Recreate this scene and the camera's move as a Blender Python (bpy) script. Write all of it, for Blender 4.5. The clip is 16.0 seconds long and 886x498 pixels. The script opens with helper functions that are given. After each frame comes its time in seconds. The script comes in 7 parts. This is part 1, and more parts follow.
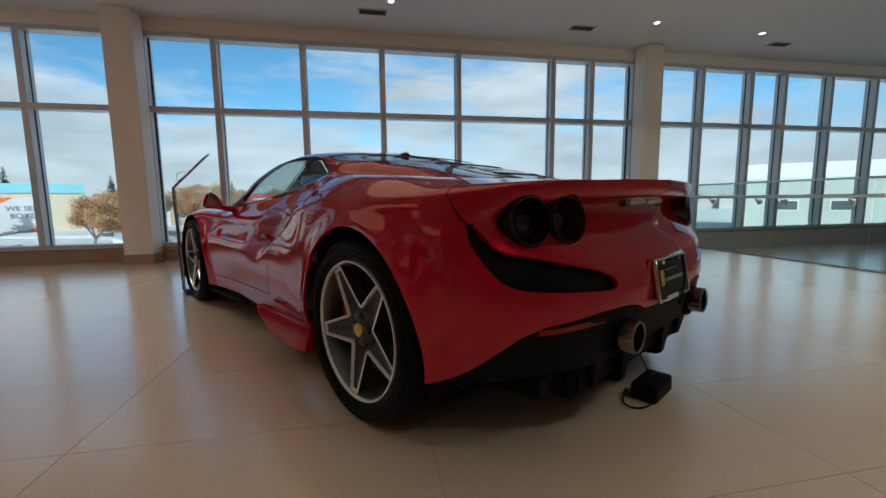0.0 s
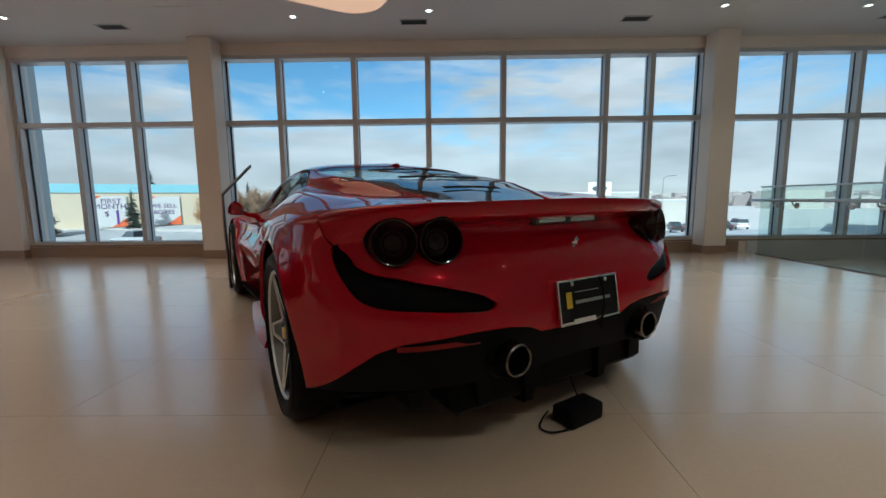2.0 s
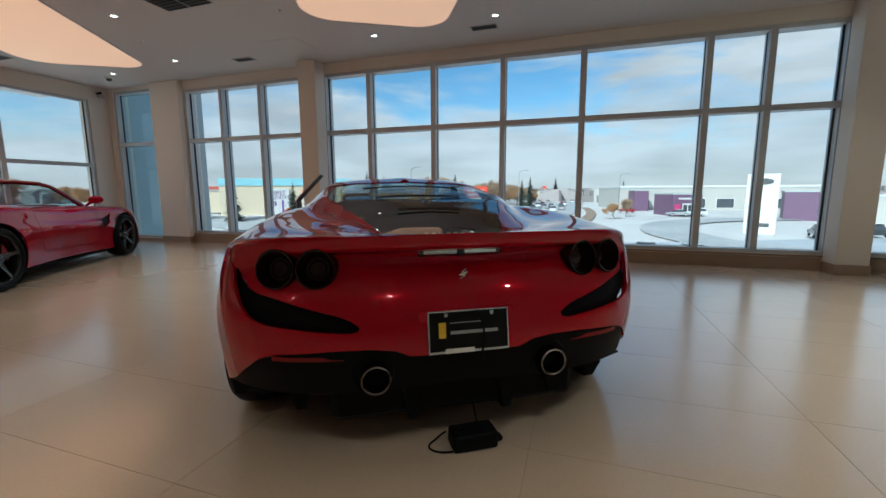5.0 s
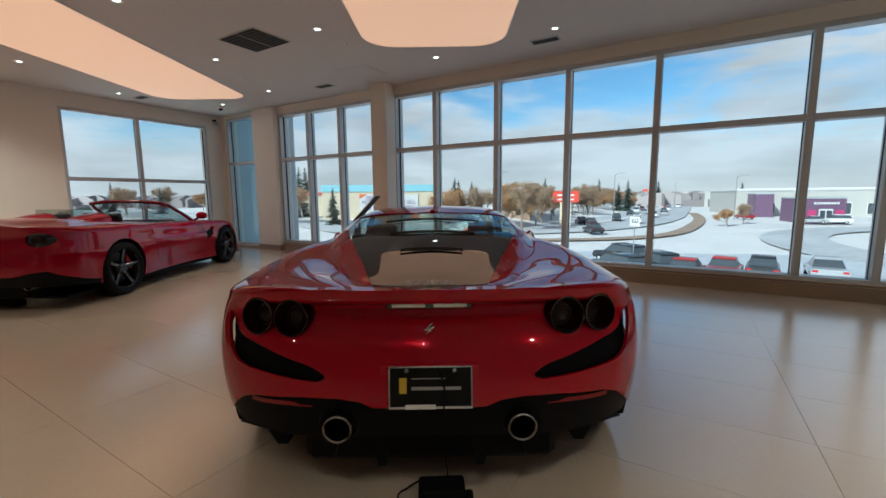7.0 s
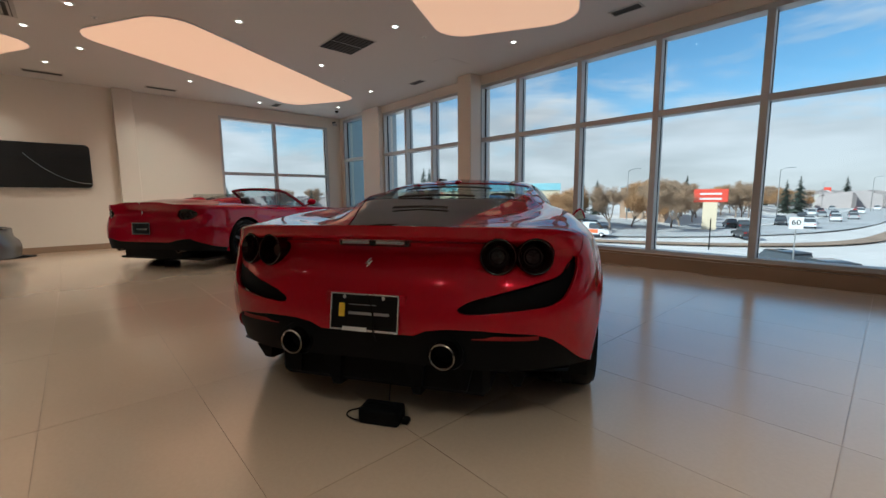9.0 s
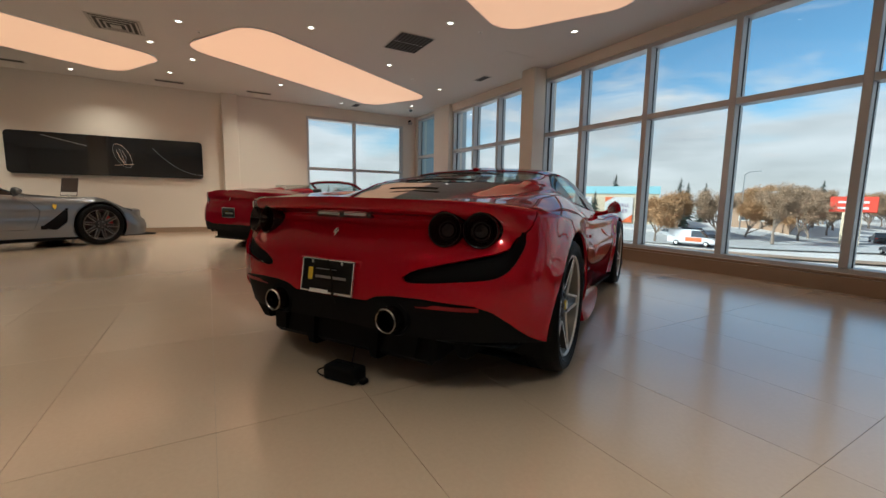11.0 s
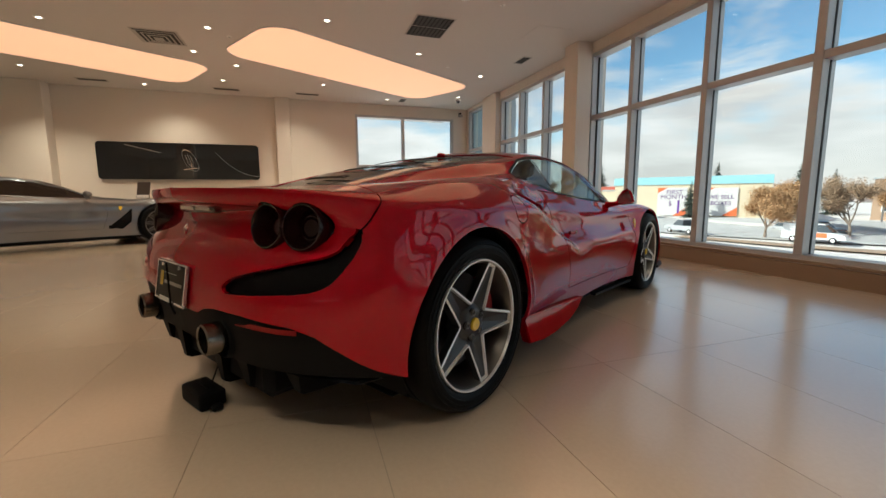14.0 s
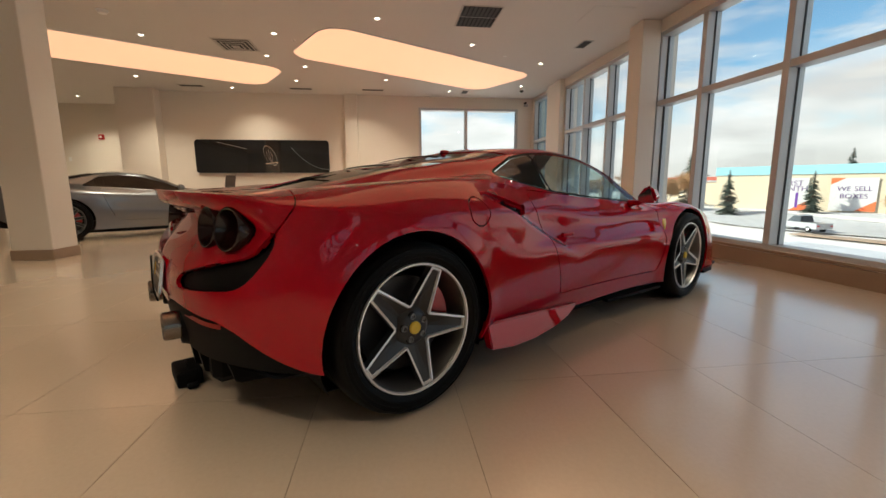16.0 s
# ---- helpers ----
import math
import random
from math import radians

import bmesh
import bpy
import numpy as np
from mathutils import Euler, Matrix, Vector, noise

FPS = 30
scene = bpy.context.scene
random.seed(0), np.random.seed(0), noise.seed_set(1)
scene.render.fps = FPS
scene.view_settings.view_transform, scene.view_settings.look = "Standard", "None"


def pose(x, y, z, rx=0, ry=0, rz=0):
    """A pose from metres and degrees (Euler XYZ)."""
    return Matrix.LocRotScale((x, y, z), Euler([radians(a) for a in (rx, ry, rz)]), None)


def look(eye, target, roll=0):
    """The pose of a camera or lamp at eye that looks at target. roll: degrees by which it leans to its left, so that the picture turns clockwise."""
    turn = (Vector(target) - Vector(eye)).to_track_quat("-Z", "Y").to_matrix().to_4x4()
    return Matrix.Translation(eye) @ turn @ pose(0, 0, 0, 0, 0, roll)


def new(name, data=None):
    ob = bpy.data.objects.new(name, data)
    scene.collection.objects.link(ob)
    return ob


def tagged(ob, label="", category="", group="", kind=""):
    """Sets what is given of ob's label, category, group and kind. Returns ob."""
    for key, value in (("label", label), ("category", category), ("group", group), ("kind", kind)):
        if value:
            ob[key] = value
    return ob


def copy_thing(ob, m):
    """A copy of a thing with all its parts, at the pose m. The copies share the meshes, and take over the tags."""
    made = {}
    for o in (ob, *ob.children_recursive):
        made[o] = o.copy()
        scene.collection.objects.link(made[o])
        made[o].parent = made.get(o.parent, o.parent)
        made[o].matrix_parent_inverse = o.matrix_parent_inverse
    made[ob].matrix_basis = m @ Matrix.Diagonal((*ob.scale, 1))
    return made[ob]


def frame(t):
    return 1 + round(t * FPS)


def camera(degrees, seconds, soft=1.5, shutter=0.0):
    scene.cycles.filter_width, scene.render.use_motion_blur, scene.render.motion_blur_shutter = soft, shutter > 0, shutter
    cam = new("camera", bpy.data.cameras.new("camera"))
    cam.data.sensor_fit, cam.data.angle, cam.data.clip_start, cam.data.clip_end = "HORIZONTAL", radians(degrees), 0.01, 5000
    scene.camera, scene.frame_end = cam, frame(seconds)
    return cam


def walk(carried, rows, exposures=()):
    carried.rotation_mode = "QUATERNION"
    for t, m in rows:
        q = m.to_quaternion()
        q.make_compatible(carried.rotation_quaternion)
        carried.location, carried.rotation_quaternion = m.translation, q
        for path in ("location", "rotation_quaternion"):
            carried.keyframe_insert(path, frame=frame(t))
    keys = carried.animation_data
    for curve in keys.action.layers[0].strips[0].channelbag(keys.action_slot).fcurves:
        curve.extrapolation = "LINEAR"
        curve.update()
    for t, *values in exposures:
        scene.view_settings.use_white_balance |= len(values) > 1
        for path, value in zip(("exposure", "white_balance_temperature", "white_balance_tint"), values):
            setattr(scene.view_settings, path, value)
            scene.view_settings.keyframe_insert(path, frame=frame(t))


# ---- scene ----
cam = camera(95.0, 16.0)
PATH = [
    (0, (0.199, 0.27, 0.819), (0.58, 2.219, 0.578), -0.6),
    (0.5, (0.336, 0.204, 0.841), (0.606, 2.171, 0.598), -0.6),
    (1, (0.495, 0.151, 0.872), (0.688, 2.126, 0.625), -0.6),
    (1.5, (0.688, 0.141, 0.88), (0.775, 2.124, 0.633), -0.6),
    (2, (0.844, 0.148, 0.887), (0.821, 2.132, 0.641), -0.6),
    (2.5, (0.973, 0.129, 0.891), (0.812, 2.107, 0.645), -0.5),
    (3, (1.146, 0.11, 0.892), (0.827, 2.069, 0.644), -0.5),
    (3.5, (1.347, 0.133, 0.892), (0.913, 2.069, 0.643), -0.6),
    (4, (1.517, 0.151, 0.876), (0.989, 2.064, 0.629), -0.5),
    (4.2, (1.566, 0.156, 0.895), (1.009, 2.058, 0.625), -0.5),
    (6.3, (1.995, 0.3, 1.234), (1.168, 2.103, 0.975), -0.3),
    (6.5, (2.037, 0.335, 1.243), (1.146, 2.107, 0.985), -0.4),
    (7, (2.15, 0.394, 1.229), (1.133, 2.097, 0.973), -0.5),
    (7.5, (2.325, 0.453, 1.21), (1.152, 2.052, 0.954), -0.5),
    (8, (2.511, 0.568, 1.143), (1.222, 2.076, 0.887), -0.6),
    (8.5, (2.679, 0.684, 1.067), (1.297, 2.108, 0.814), -0.5),
    (9, (2.828, 0.742, 0.995), (1.356, 2.073, 0.746), -0.5),
    (9.5, (2.946, 0.816, 0.927), (1.402, 2.068, 0.709), -0.5),
    (10, (3.014, 0.914, 0.875), (1.413, 2.096, 0.681), -0.4),
    (10.2, (3.062, 0.96, 0.899), (1.435, 2.102, 0.68), 0.1),
    (12.3, (3.353, 1.537, 0.847), (1.543, 2.369, 0.677), -0.3),
    (12.5, (3.341, 1.61, 0.847), (1.523, 2.427, 0.673), -0.5),
    (13, (3.315, 1.796, 0.848), (1.475, 2.55, 0.632), -0.4),
    (13.5, (3.24, 1.974, 0.836), (1.388, 2.687, 0.588), -0.4),
    (14, (3.193, 2.13, 0.85), (1.314, 2.761, 0.586), -0.4),
    (14.5, (3.173, 2.278, 0.862), (1.284, 2.873, 0.582), -0.4),
    (15, (3.167, 2.396, 0.873), (1.257, 2.913, 0.585), -0.3),
    (15.5, (3.228, 2.497, 0.886), (1.288, 2.883, 0.585), -0.3),
    (16, (3.295, 2.653, 0.894), (1.335, 2.907, 0.587), -0.3),
]
walk(cam, [(t, look(eye, target, roll)) for t, eye, target, roll in PATH],
     exposures=[(0.0, 0.53, 4850, -5), (4.0, 0.48, 4850, -5), (7.0, 0.5, 4950, -3), (10.0, 0.58, 5150, -1), (12.5, 0.76, 5500, -1), (16.0, 1.06, 5900, 2)])

# ---- world, sun, exposure ----
world = bpy.data.worlds.new("world")
scene.world = world
world.use_nodes = True
wn, wl = world.node_tree.nodes, world.node_tree.links
wn.clear()
SUN_EL, SUN_AZ = 33.0, 200.0          # degrees; azimuth clockwise from +y
sky = wn.new("ShaderNodeTexSky")
sky.sky_type = "NISHITA"
sky.sun_disc = False
sky.sun_elevation, sky.sun_rotation = radians(SUN_EL), radians(SUN_AZ)
sky.air_density, sky.dust_density, sky.ozone_density = 1.0, 0.1, 4.0
co = wn.new("ShaderNodeTexCoord")
mp = wn.new("ShaderNodeMapping")
mp.inputs["Scale"].default_value = (1.6, 1.6, 6.5)
mp.inputs["Location"].default_value = (0.35, 0.1, 0.4)
n1 = wn.new("ShaderNodeTexNoise")
n1.inputs["Scale"].default_value, n1.inputs["Detail"].default_value, n1.inputs["Roughness"].default_value = 1.55, 9, 0.58
n1.inputs["Distortion"].default_value = 0.35
ramp = wn.new("ShaderNodeValToRGB")
ramp.color_ramp.elements[0].position, ramp.color_ramp.elements[1].position = 0.43, 0.61
low = wn.new("ShaderNodeSeparateXYZ")
haze = wn.new("ShaderNodeMapRange")
haze.inputs["From Min"].default_value, haze.inputs["From Max"].default_value = 0.12, 0.27
haze.inputs["To Min"].default_value, haze.inputs["To Max"].default_value = 0.93, 0.0
haze.interpolation_type = "SMOOTHSTEP"
ragged = wn.new("ShaderNodeMath")              # the bank of cloud over the horizon has a ragged top
ragged.operation = "MULTIPLY_ADD"
ragged.inputs[1].default_value = -0.55
mx = wn.new("ShaderNodeMath")
mx.operation = "MAXIMUM"
mixc = wn.new("ShaderNodeMix")
mixc.data_type = "RGBA"
cloud = wn.new("ShaderNodeRGB")
cloud.outputs[0].default_value = (5.75, 5.05, 4.55, 1)
bg = wn.new("ShaderNodeBackground")
bg.inputs["Strength"].default_value = 0.095
wo = wn.new("ShaderNodeOutputWorld")
wl.new(co.outputs["Generated"], mp.inputs["Vector"])
wl.new(mp.outputs["Vector"], n1.inputs["Vector"])
wl.new(n1.outputs["Fac"], ramp.inputs["Fac"])
wl.new(co.outputs["Generated"], low.inputs["Vector"])
offs = wn.new("ShaderNodeMath")
offs.operation = "ADD"
offs.inputs[1].default_value = 0.275
wl.new(low.outputs["Z"], offs.inputs[0])
wl.new(n1.outputs["Fac"], ragged.inputs[0])
wl.new(offs.outputs[0], ragged.inputs[2])
wl.new(ragged.outputs[0], haze.inputs["Value"])
wl.new(ramp.outputs["Color"], mx.inputs[0])
wl.new(haze.outputs["Result"], mx.inputs[1])
wl.new(mx.outputs[0], mixc.inputs["Factor"])
clear = wn.new("ShaderNodeMix")               # thin high haze takes the violet out of the blue
clear.data_type, clear.blend_type = "RGBA", "MULTIPLY"
clear.inputs["Factor"].default_value = 1.0
clear.inputs["B"].default_value = (1.06, 1.04, 0.88, 1)
wl.new(sky.outputs["Color"], clear.inputs["A"])
wl.new(clear.outputs["Result"], mixc.inputs["A"])
n2, shade, lit = wn.new("ShaderNodeTexNoise"), wn.new("ShaderNodeMapRange"), wn.new("ShaderNodeVectorMath")
n2.inputs["Scale"].default_value, n2.inputs["Detail"].default_value = 2.6, 7     # grey bellies and white tops of the clouds
shade.inputs["From Min"].default_value, shade.inputs["From Max"].default_value = 0.34, 0.66
shade.inputs["To Min"].default_value, shade.inputs["To Max"].default_value = 0.80, 1.16
lit.operation = "SCALE"
wl.new(mp.outputs["Vector"], n2.inputs["Vector"])
wl.new(n2.outputs["Fac"], shade.inputs["Value"])
wl.new(cloud.outputs[0], lit.inputs[0])
wl.new(shade.outputs["Result"], lit.inputs["Scale"])
wl.new(lit.outputs["Vector"], mixc.inputs["B"])
wl.new(mixc.outputs["Result"], bg.inputs["Color"])
wl.new(bg.outputs[0], wo.inputs["Surface"])

sun = new("sun", bpy.data.lights.new("sun", "SUN"))
sun.data.energy, sun.data.angle, sun.data.color = 4.2, radians(0.55), (1.0, 0.89, 0.74)
az = radians(SUN_AZ)
sun.matrix_world = look((60 * math.sin(az), 60 * math.cos(az), 60 * math.tan(radians(SUN_EL))), (0, 0, 0))

# ---- materials ----
MATS = {}


def mat(name, color, rough=0.5, metal=0.0, var=0.06, scale=6.0, fine=90.0, bump=0.0, bump_scale=200.0,
        coat=0.0, emit=None, power=0.0, spec=0.5, rnd=0.0, transmission=0.0, rough_var=0.0, island=0.0):
    """Principled surface with colour variation at two scales, fine bump and uneven gloss."""
    if name in MATS:
        return MATS[name]
    m = bpy.data.materials.new(name)
    m.use_nodes = True
    n, l = m.node_tree.nodes, m.node_tree.links
    b = n["Principled BSDF"]
    b.inputs["Roughness"].default_value, b.inputs["Metallic"].default_value = rough, metal
    b.inputs["Specular IOR Level"].default_value = spec
    b.inputs["Coat Weight"].default_value, b.inputs["Coat Roughness"].default_value = coat, 0.012
    b.inputs["Transmission Weight"].default_value = transmission
    b.inputs["Base Color"].default_value = (*color, 1)
    if emit:
        b.inputs["Emission Color"].default_value, b.inputs["Emission Strength"].default_value = (*emit, 1), power
    tc = n.new("ShaderNodeTexCoord")
    if var or rnd or island:
        big, small = n.new("ShaderNodeTexNoise"), n.new("ShaderNodeTexNoise")
        big.inputs["Scale"].default_value, big.inputs["Detail"].default_value = scale, 4
        small.inputs["Scale"].default_value, small.inputs["Detail"].default_value = fine, 3
        add, mr = n.new("ShaderNodeMath"), n.new("ShaderNodeMapRange")
        add.operation = "ADD"
        l.new(tc.outputs["Object"], big.inputs["Vector"])
        l.new(tc.outputs["Object"], small.inputs["Vector"])
        l.new(big.outputs["Fac"], add.inputs[0])
        l.new(small.outputs["Fac"], add.inputs[1])
        mr.inputs["From Min"].default_value, mr.inputs["From Max"].default_value = 0.6, 1.4
        mr.inputs["To Min"].default_value, mr.inputs["To Max"].default_value = 1 - var, 1 + var
        l.new(add.outputs[0], mr.inputs["Value"])
        last = mr.outputs["Result"]
        if rnd or island:
            info = n.new("ShaderNodeObjectInfo") if rnd else n.new("ShaderNodeNewGeometry")
            r2, mul = n.new("ShaderNodeMapRange"), n.new("ShaderNodeMath")
            k = rnd or island
            r2.inputs["To Min"].default_value, r2.inputs["To Max"].default_value = 1 - k, 1 + k
            mul.operation = "MULTIPLY"
            l.new(info.outputs["Random" if rnd else "Random Per Island"], r2.inputs["Value"])
            l.new(r2.outputs["Result"], mul.inputs[0])
            l.new(last, mul.inputs[1])
            last = mul.outputs[0]
        sc = n.new("ShaderNodeVectorMath")
        sc.operation = "SCALE"
        sc.inputs[0].default_value = color
        l.new(last, sc.inputs["Scale"])
        l.new(sc.outputs["Vector"], b.inputs["Base Color"])
        if rough_var:
            rr = n.new("ShaderNodeMapRange")
            rr.inputs["From Min"].default_value, rr.inputs["From Max"].default_value = 0.3, 0.7
            rr.inputs["To Min"].default_value, rr.inputs["To Max"].default_value = rough - rough_var, rough + rough_var
            l.new(big.outputs["Fac"], rr.inputs["Value"])
            l.new(rr.outputs["Result"], b.inputs["Roughness"])
    if bump:
        bn, bp = n.new("ShaderNodeTexNoise"), n.new("ShaderNodeBump")
        bn.inputs["Scale"].default_value, bn.inputs["Detail"].default_value = bump_scale, 3
        bp.inputs["Strength"].default_value, bp.inputs["Distance"].default_value = bump, 0.01
        l.new(tc.outputs["Object"], bn.inputs["Vector"])
        l.new(bn.outputs["Fac"], bp.inputs["Height"])
        l.new(bp.outputs["Normal"], b.inputs["Normal"])
    MATS[name] = m
    return m


def pane_glass(name, tint, gloss=1.45, most=0.9):
    """Flat glazing: clear with a Fresnel gloss."""
    m = bpy.data.materials.new(name)
    m.use_nodes = True
    n, l = m.node_tree.nodes, m.node_tree.links
    n.clear()
    out, mixs = n.new("ShaderNodeOutputMaterial"), n.new("ShaderNodeMixShader")
    lw, pw, ml, tr, gl = n.new("ShaderNodeLayerWeight"), n.new("ShaderNodeMath"), n.new("ShaderNodeMapRange"), n.new("ShaderNodeBsdfTransparent"), n.new("ShaderNodeBsdfGlossy")
    lw.inputs["Blend"].default_value = 0.5
    pw.operation = "POWER"
    pw.inputs[1].default_value = 4.0
    base = ((gloss - 1) / (gloss + 1)) ** 2
    ml.inputs["To Min"].default_value, ml.inputs["To Max"].default_value = base, most
    tr.inputs["Color"].default_value = (*tint, 1)
    gl.inputs["Roughness"].default_value = 0.0
    l.new(lw.outputs["Facing"], pw.inputs[0])
    l.new(pw.outputs[0], ml.inputs["Value"])
    l.new(ml.outputs["Result"], mixs.inputs[0])
    l.new(tr.outputs[0], mixs.inputs[1])
    l.new(gl.outputs[0], mixs.inputs[2])
    l.new(mixs.outputs[0], out.inputs["Surface"])
    return m


WALL = mat("wall_paint", (0.72, 0.66, 0.58), 0.6, var=0.02, scale=1.2, bump=0.03, bump_scale=350)
CEIL = mat("ceiling_paint", (0.60, 0.57, 0.54), 0.75, var=0.02, scale=0.8, bump=0.02)
TILE = mat("porcelain_tile", (0.58, 0.455, 0.335), 0.24, var=0.045, scale=1.1, fine=60, rnd=0.02, rough_var=0.03, spec=0.8)
TILE.node_tree.nodes["Principled BSDF"].inputs["Coat Weight"].default_value = 0.8
TILE.node_tree.nodes["Principled BSDF"].inputs["Coat Roughness"].default_value = 0.17
TILE.node_tree.nodes["Principled BSDF"].inputs["Coat IOR"].default_value = 1.85
GROUT = mat("grout", (0.35, 0.285, 0.22), 0.85, var=0.12, scale=9)
# tan stone, darkened to carry the backlit shade below the windows
BASEB = mat("baseboard_stone_shaded", (0.29, 0.205, 0.14), 0.35, var=0.06, scale=3)
ALU = mat("anodised_frame", (0.50, 0.51, 0.52), 0.42, metal=0.2, var=0.03, scale=3)
GASKET = mat("rubber_gasket", (0.02, 0.02, 0.022), 0.6, var=0.1)
GLASS = pane_glass("window_glass", (0.95, 0.97, 0.97), 1.3)
TINTG = pane_glass("tinted_glass", (0.78, 0.87, 0.89), 1.35)
RAILG = pane_glass("balustrade_glass", (0.87, 0.93, 0.91), 1.5)
STEEL = mat("brushed_steel", (0.55, 0.55, 0.54), 0.28, metal=1.0, var=0.04, scale=12, fine=300)
DARKGREY = mat("dark_grey_paint", (0.075, 0.08, 0.085), 0.55, var=0.06)
STEPST = mat("stair_stone", (0.55, 0.56, 0.57), 0.45, var=0.08, scale=3)
LIGHTBOX = mat("stretched_light_fabric", (0.8, 0.62, 0.45), 0.8, var=0.0, emit=(1.0, 0.50, 0.27), power=0.46)
BULB = mat("downlight_glow", (0.9, 0.9, 0.85), 0.5, var=0, emit=(1.0, 0.86, 0.66), power=6.0)
WHITEM = mat("white_metal", (0.78, 0.77, 0.74), 0.4, var=0.02)
VENTD = mat("vent_dark", (0.035, 0.033, 0.03), 0.7, var=0.1)
VENTG = mat("vent_grey", (0.42, 0.40, 0.37), 0.5, var=0.05)
BLACKP = mat("black_plastic", (0.0045, 0.0045, 0.005), 0.6, var=0.12, scale=8, bump=0.02, bump_scale=500, spec=0.1)
GLOSSB = mat("gloss_black", (0.006, 0.006, 0.007), 0.08, var=0.05, coat=1.0)


def flakes(name, color, rough, metal):
    """Car paint: pigment with a fine flake sparkle under a clear mirror-like lacquer with slight orange peel."""
    m = mat(name, color, rough, metal, var=0.05, scale=2.0, fine=900, coat=1.0, spec=0.0)
    n, l = m.node_tree.nodes, m.node_tree.links
    b = n["Principled BSDF"]
    b.inputs["Coat IOR"].default_value = 1.44
    b.inputs["Specular Tint"].default_value = (*color, 1)
    b.inputs["Coat Roughness"].default_value = 0.004
    tc, bn, bp = n.new("ShaderNodeTexCoord"), n.new("ShaderNodeTexNoise"), n.new("ShaderNodeBump")
    bn.inputs["Scale"].default_value = 60
    bp.inputs["Strength"].default_value, bp.inputs["Distance"].default_value = 0.008, 0.002
    l.new(tc.outputs["Object"], bn.inputs["Vector"])
    l.new(bn.outputs["Fac"], bp.inputs["Height"])
    l.new(bp.outputs["Normal"], b.inputs["Coat Normal"])
    return m


RED = flakes("red_lacquer", (0.375, 0.0002, 0.008), 0.18, 0.15)
RED2 = flakes("deep_red_lacquer", (0.26, 0.0002, 0.012), 0.18, 0.12)
SILVER = flakes("silver_lacquer", (0.17, 0.18, 0.19), 0.3, 0.8)
TYRE = mat("tyre_rubber", (0.004, 0.004, 0.0042), 0.5, var=0.2, scale=20, bump=0.05, bump_scale=160, spec=0.1)
RIMD = mat("rim_dark_grey", (0.040, 0.040, 0.042), 0.34, metal=0.45, var=0.05)
RIMS = mat("rim_barrel_satin", (0.20, 0.19, 0.18), 0.34, metal=0.8, var=0.05)
RIMB = mat("rim_black", (0.012, 0.012, 0.013), 0.25, metal=0.3, var=0.05, coat=0.6)
RIMM = mat("rim_machined", (0.78, 0.77, 0.76), 0.38, metal=0.7, var=0.03, fine=400)
BRAKE = mat("brake_disc", (0.06, 0.06, 0.062), 0.45, metal=0.9, var=0.1, scale=30)
CALIP = mat("caliper_red", (0.42, 0.01, 0.012), 0.35, var=0.05, coat=0.6)
YELLOW = mat("badge_yellow", (0.75, 0.50, 0.02), 0.3, var=0.03, coat=0.5)
LENS = mat("smoked_red_lens", (0.012, 0.0025, 0.0025), 0.22, var=0.05, coat=0.35, spec=0.2)
CARGL = pane_glass("car_glass", (0.68, 0.76, 0.74), 1.5, 0.6)
REARGL = pane_glass("dark_rear_glass", (0.03, 0.033, 0.035), 2.15)
BLACKGL = pane_glass("black_privacy_glass", (0.03, 0.03, 0.032), 1.4, 0.45)
CABIN = mat("cabin_leather", (0.016, 0.015, 0.015), 0.55, var=0.15, scale=15, bump=0.05)
TAN = mat("tan_leather", (0.30, 0.17, 0.09), 0.5, var=0.1, scale=15, bump=0.05)
CHROME = mat("chrome", (0.75, 0.75, 0.76), 0.09, metal=1.0, var=0.02)
EXH = mat("exhaust_steel", (0.22, 0.19, 0.165), 0.25, metal=1.0, var=0.1, scale=25)
CARBON = mat("carbon_black", (0.004, 0.004, 0.0045), 0.5, var=0.2, scale=150, coat=0.0, spec=0.06)
PLATEB = mat("plate_black", (0.006, 0.006, 0.006), 0.35, var=0.05, spec=0.2)
BRIGHT = mat("polished_frame", (0.72, 0.72, 0.73), 0.2, metal=0.9, var=0.02)
PAPER = mat("off_white_print", (0.72, 0.70, 0.66), 0.6, var=0.03)

# ---- mesh helpers ----


def part(name, bm, material, parent=None, label="", smooth=True, angle=38):
    """One mesh object from a bmesh."""
    me = bpy.data.meshes.new(name)
    bm.to_mesh(me)
    bm.free()
    me.materials.append(material)
    if smooth:
        me.shade_smooth()
        me.set_sharp_from_angle(angle=radians(angle))
    ob = new(name, me)
    if parent:
        ob.parent = parent
    if label:
        ob["label"] = label
    return ob


def share(name, me, parent, m=None):
    ob = new(name, me)
    ob.parent = parent
    if m is not None:
        ob.matrix_basis = m
    return ob


def box(x0, x1, y0, y1, z0, z1, bevel=0.0, bm=None, segs=1):
    bm2 = bmesh.new()
    bmesh.ops.create_cube(bm2, size=1)
    for v in bm2.verts:
        v.co = ((x0 + x1) / 2 + v.co.x * (x1 - x0), (y0 + y1) / 2 + v.co.y * (y1 - y0), (z0 + z1) / 2 + v.co.z * (z1 - z0))
    if bevel:
        bmesh.ops.bevel(bm2, geom=bm2.edges[:], offset=bevel, segments=segs, affect="EDGES", profile=0.6)
    return merge(bm, bm2)


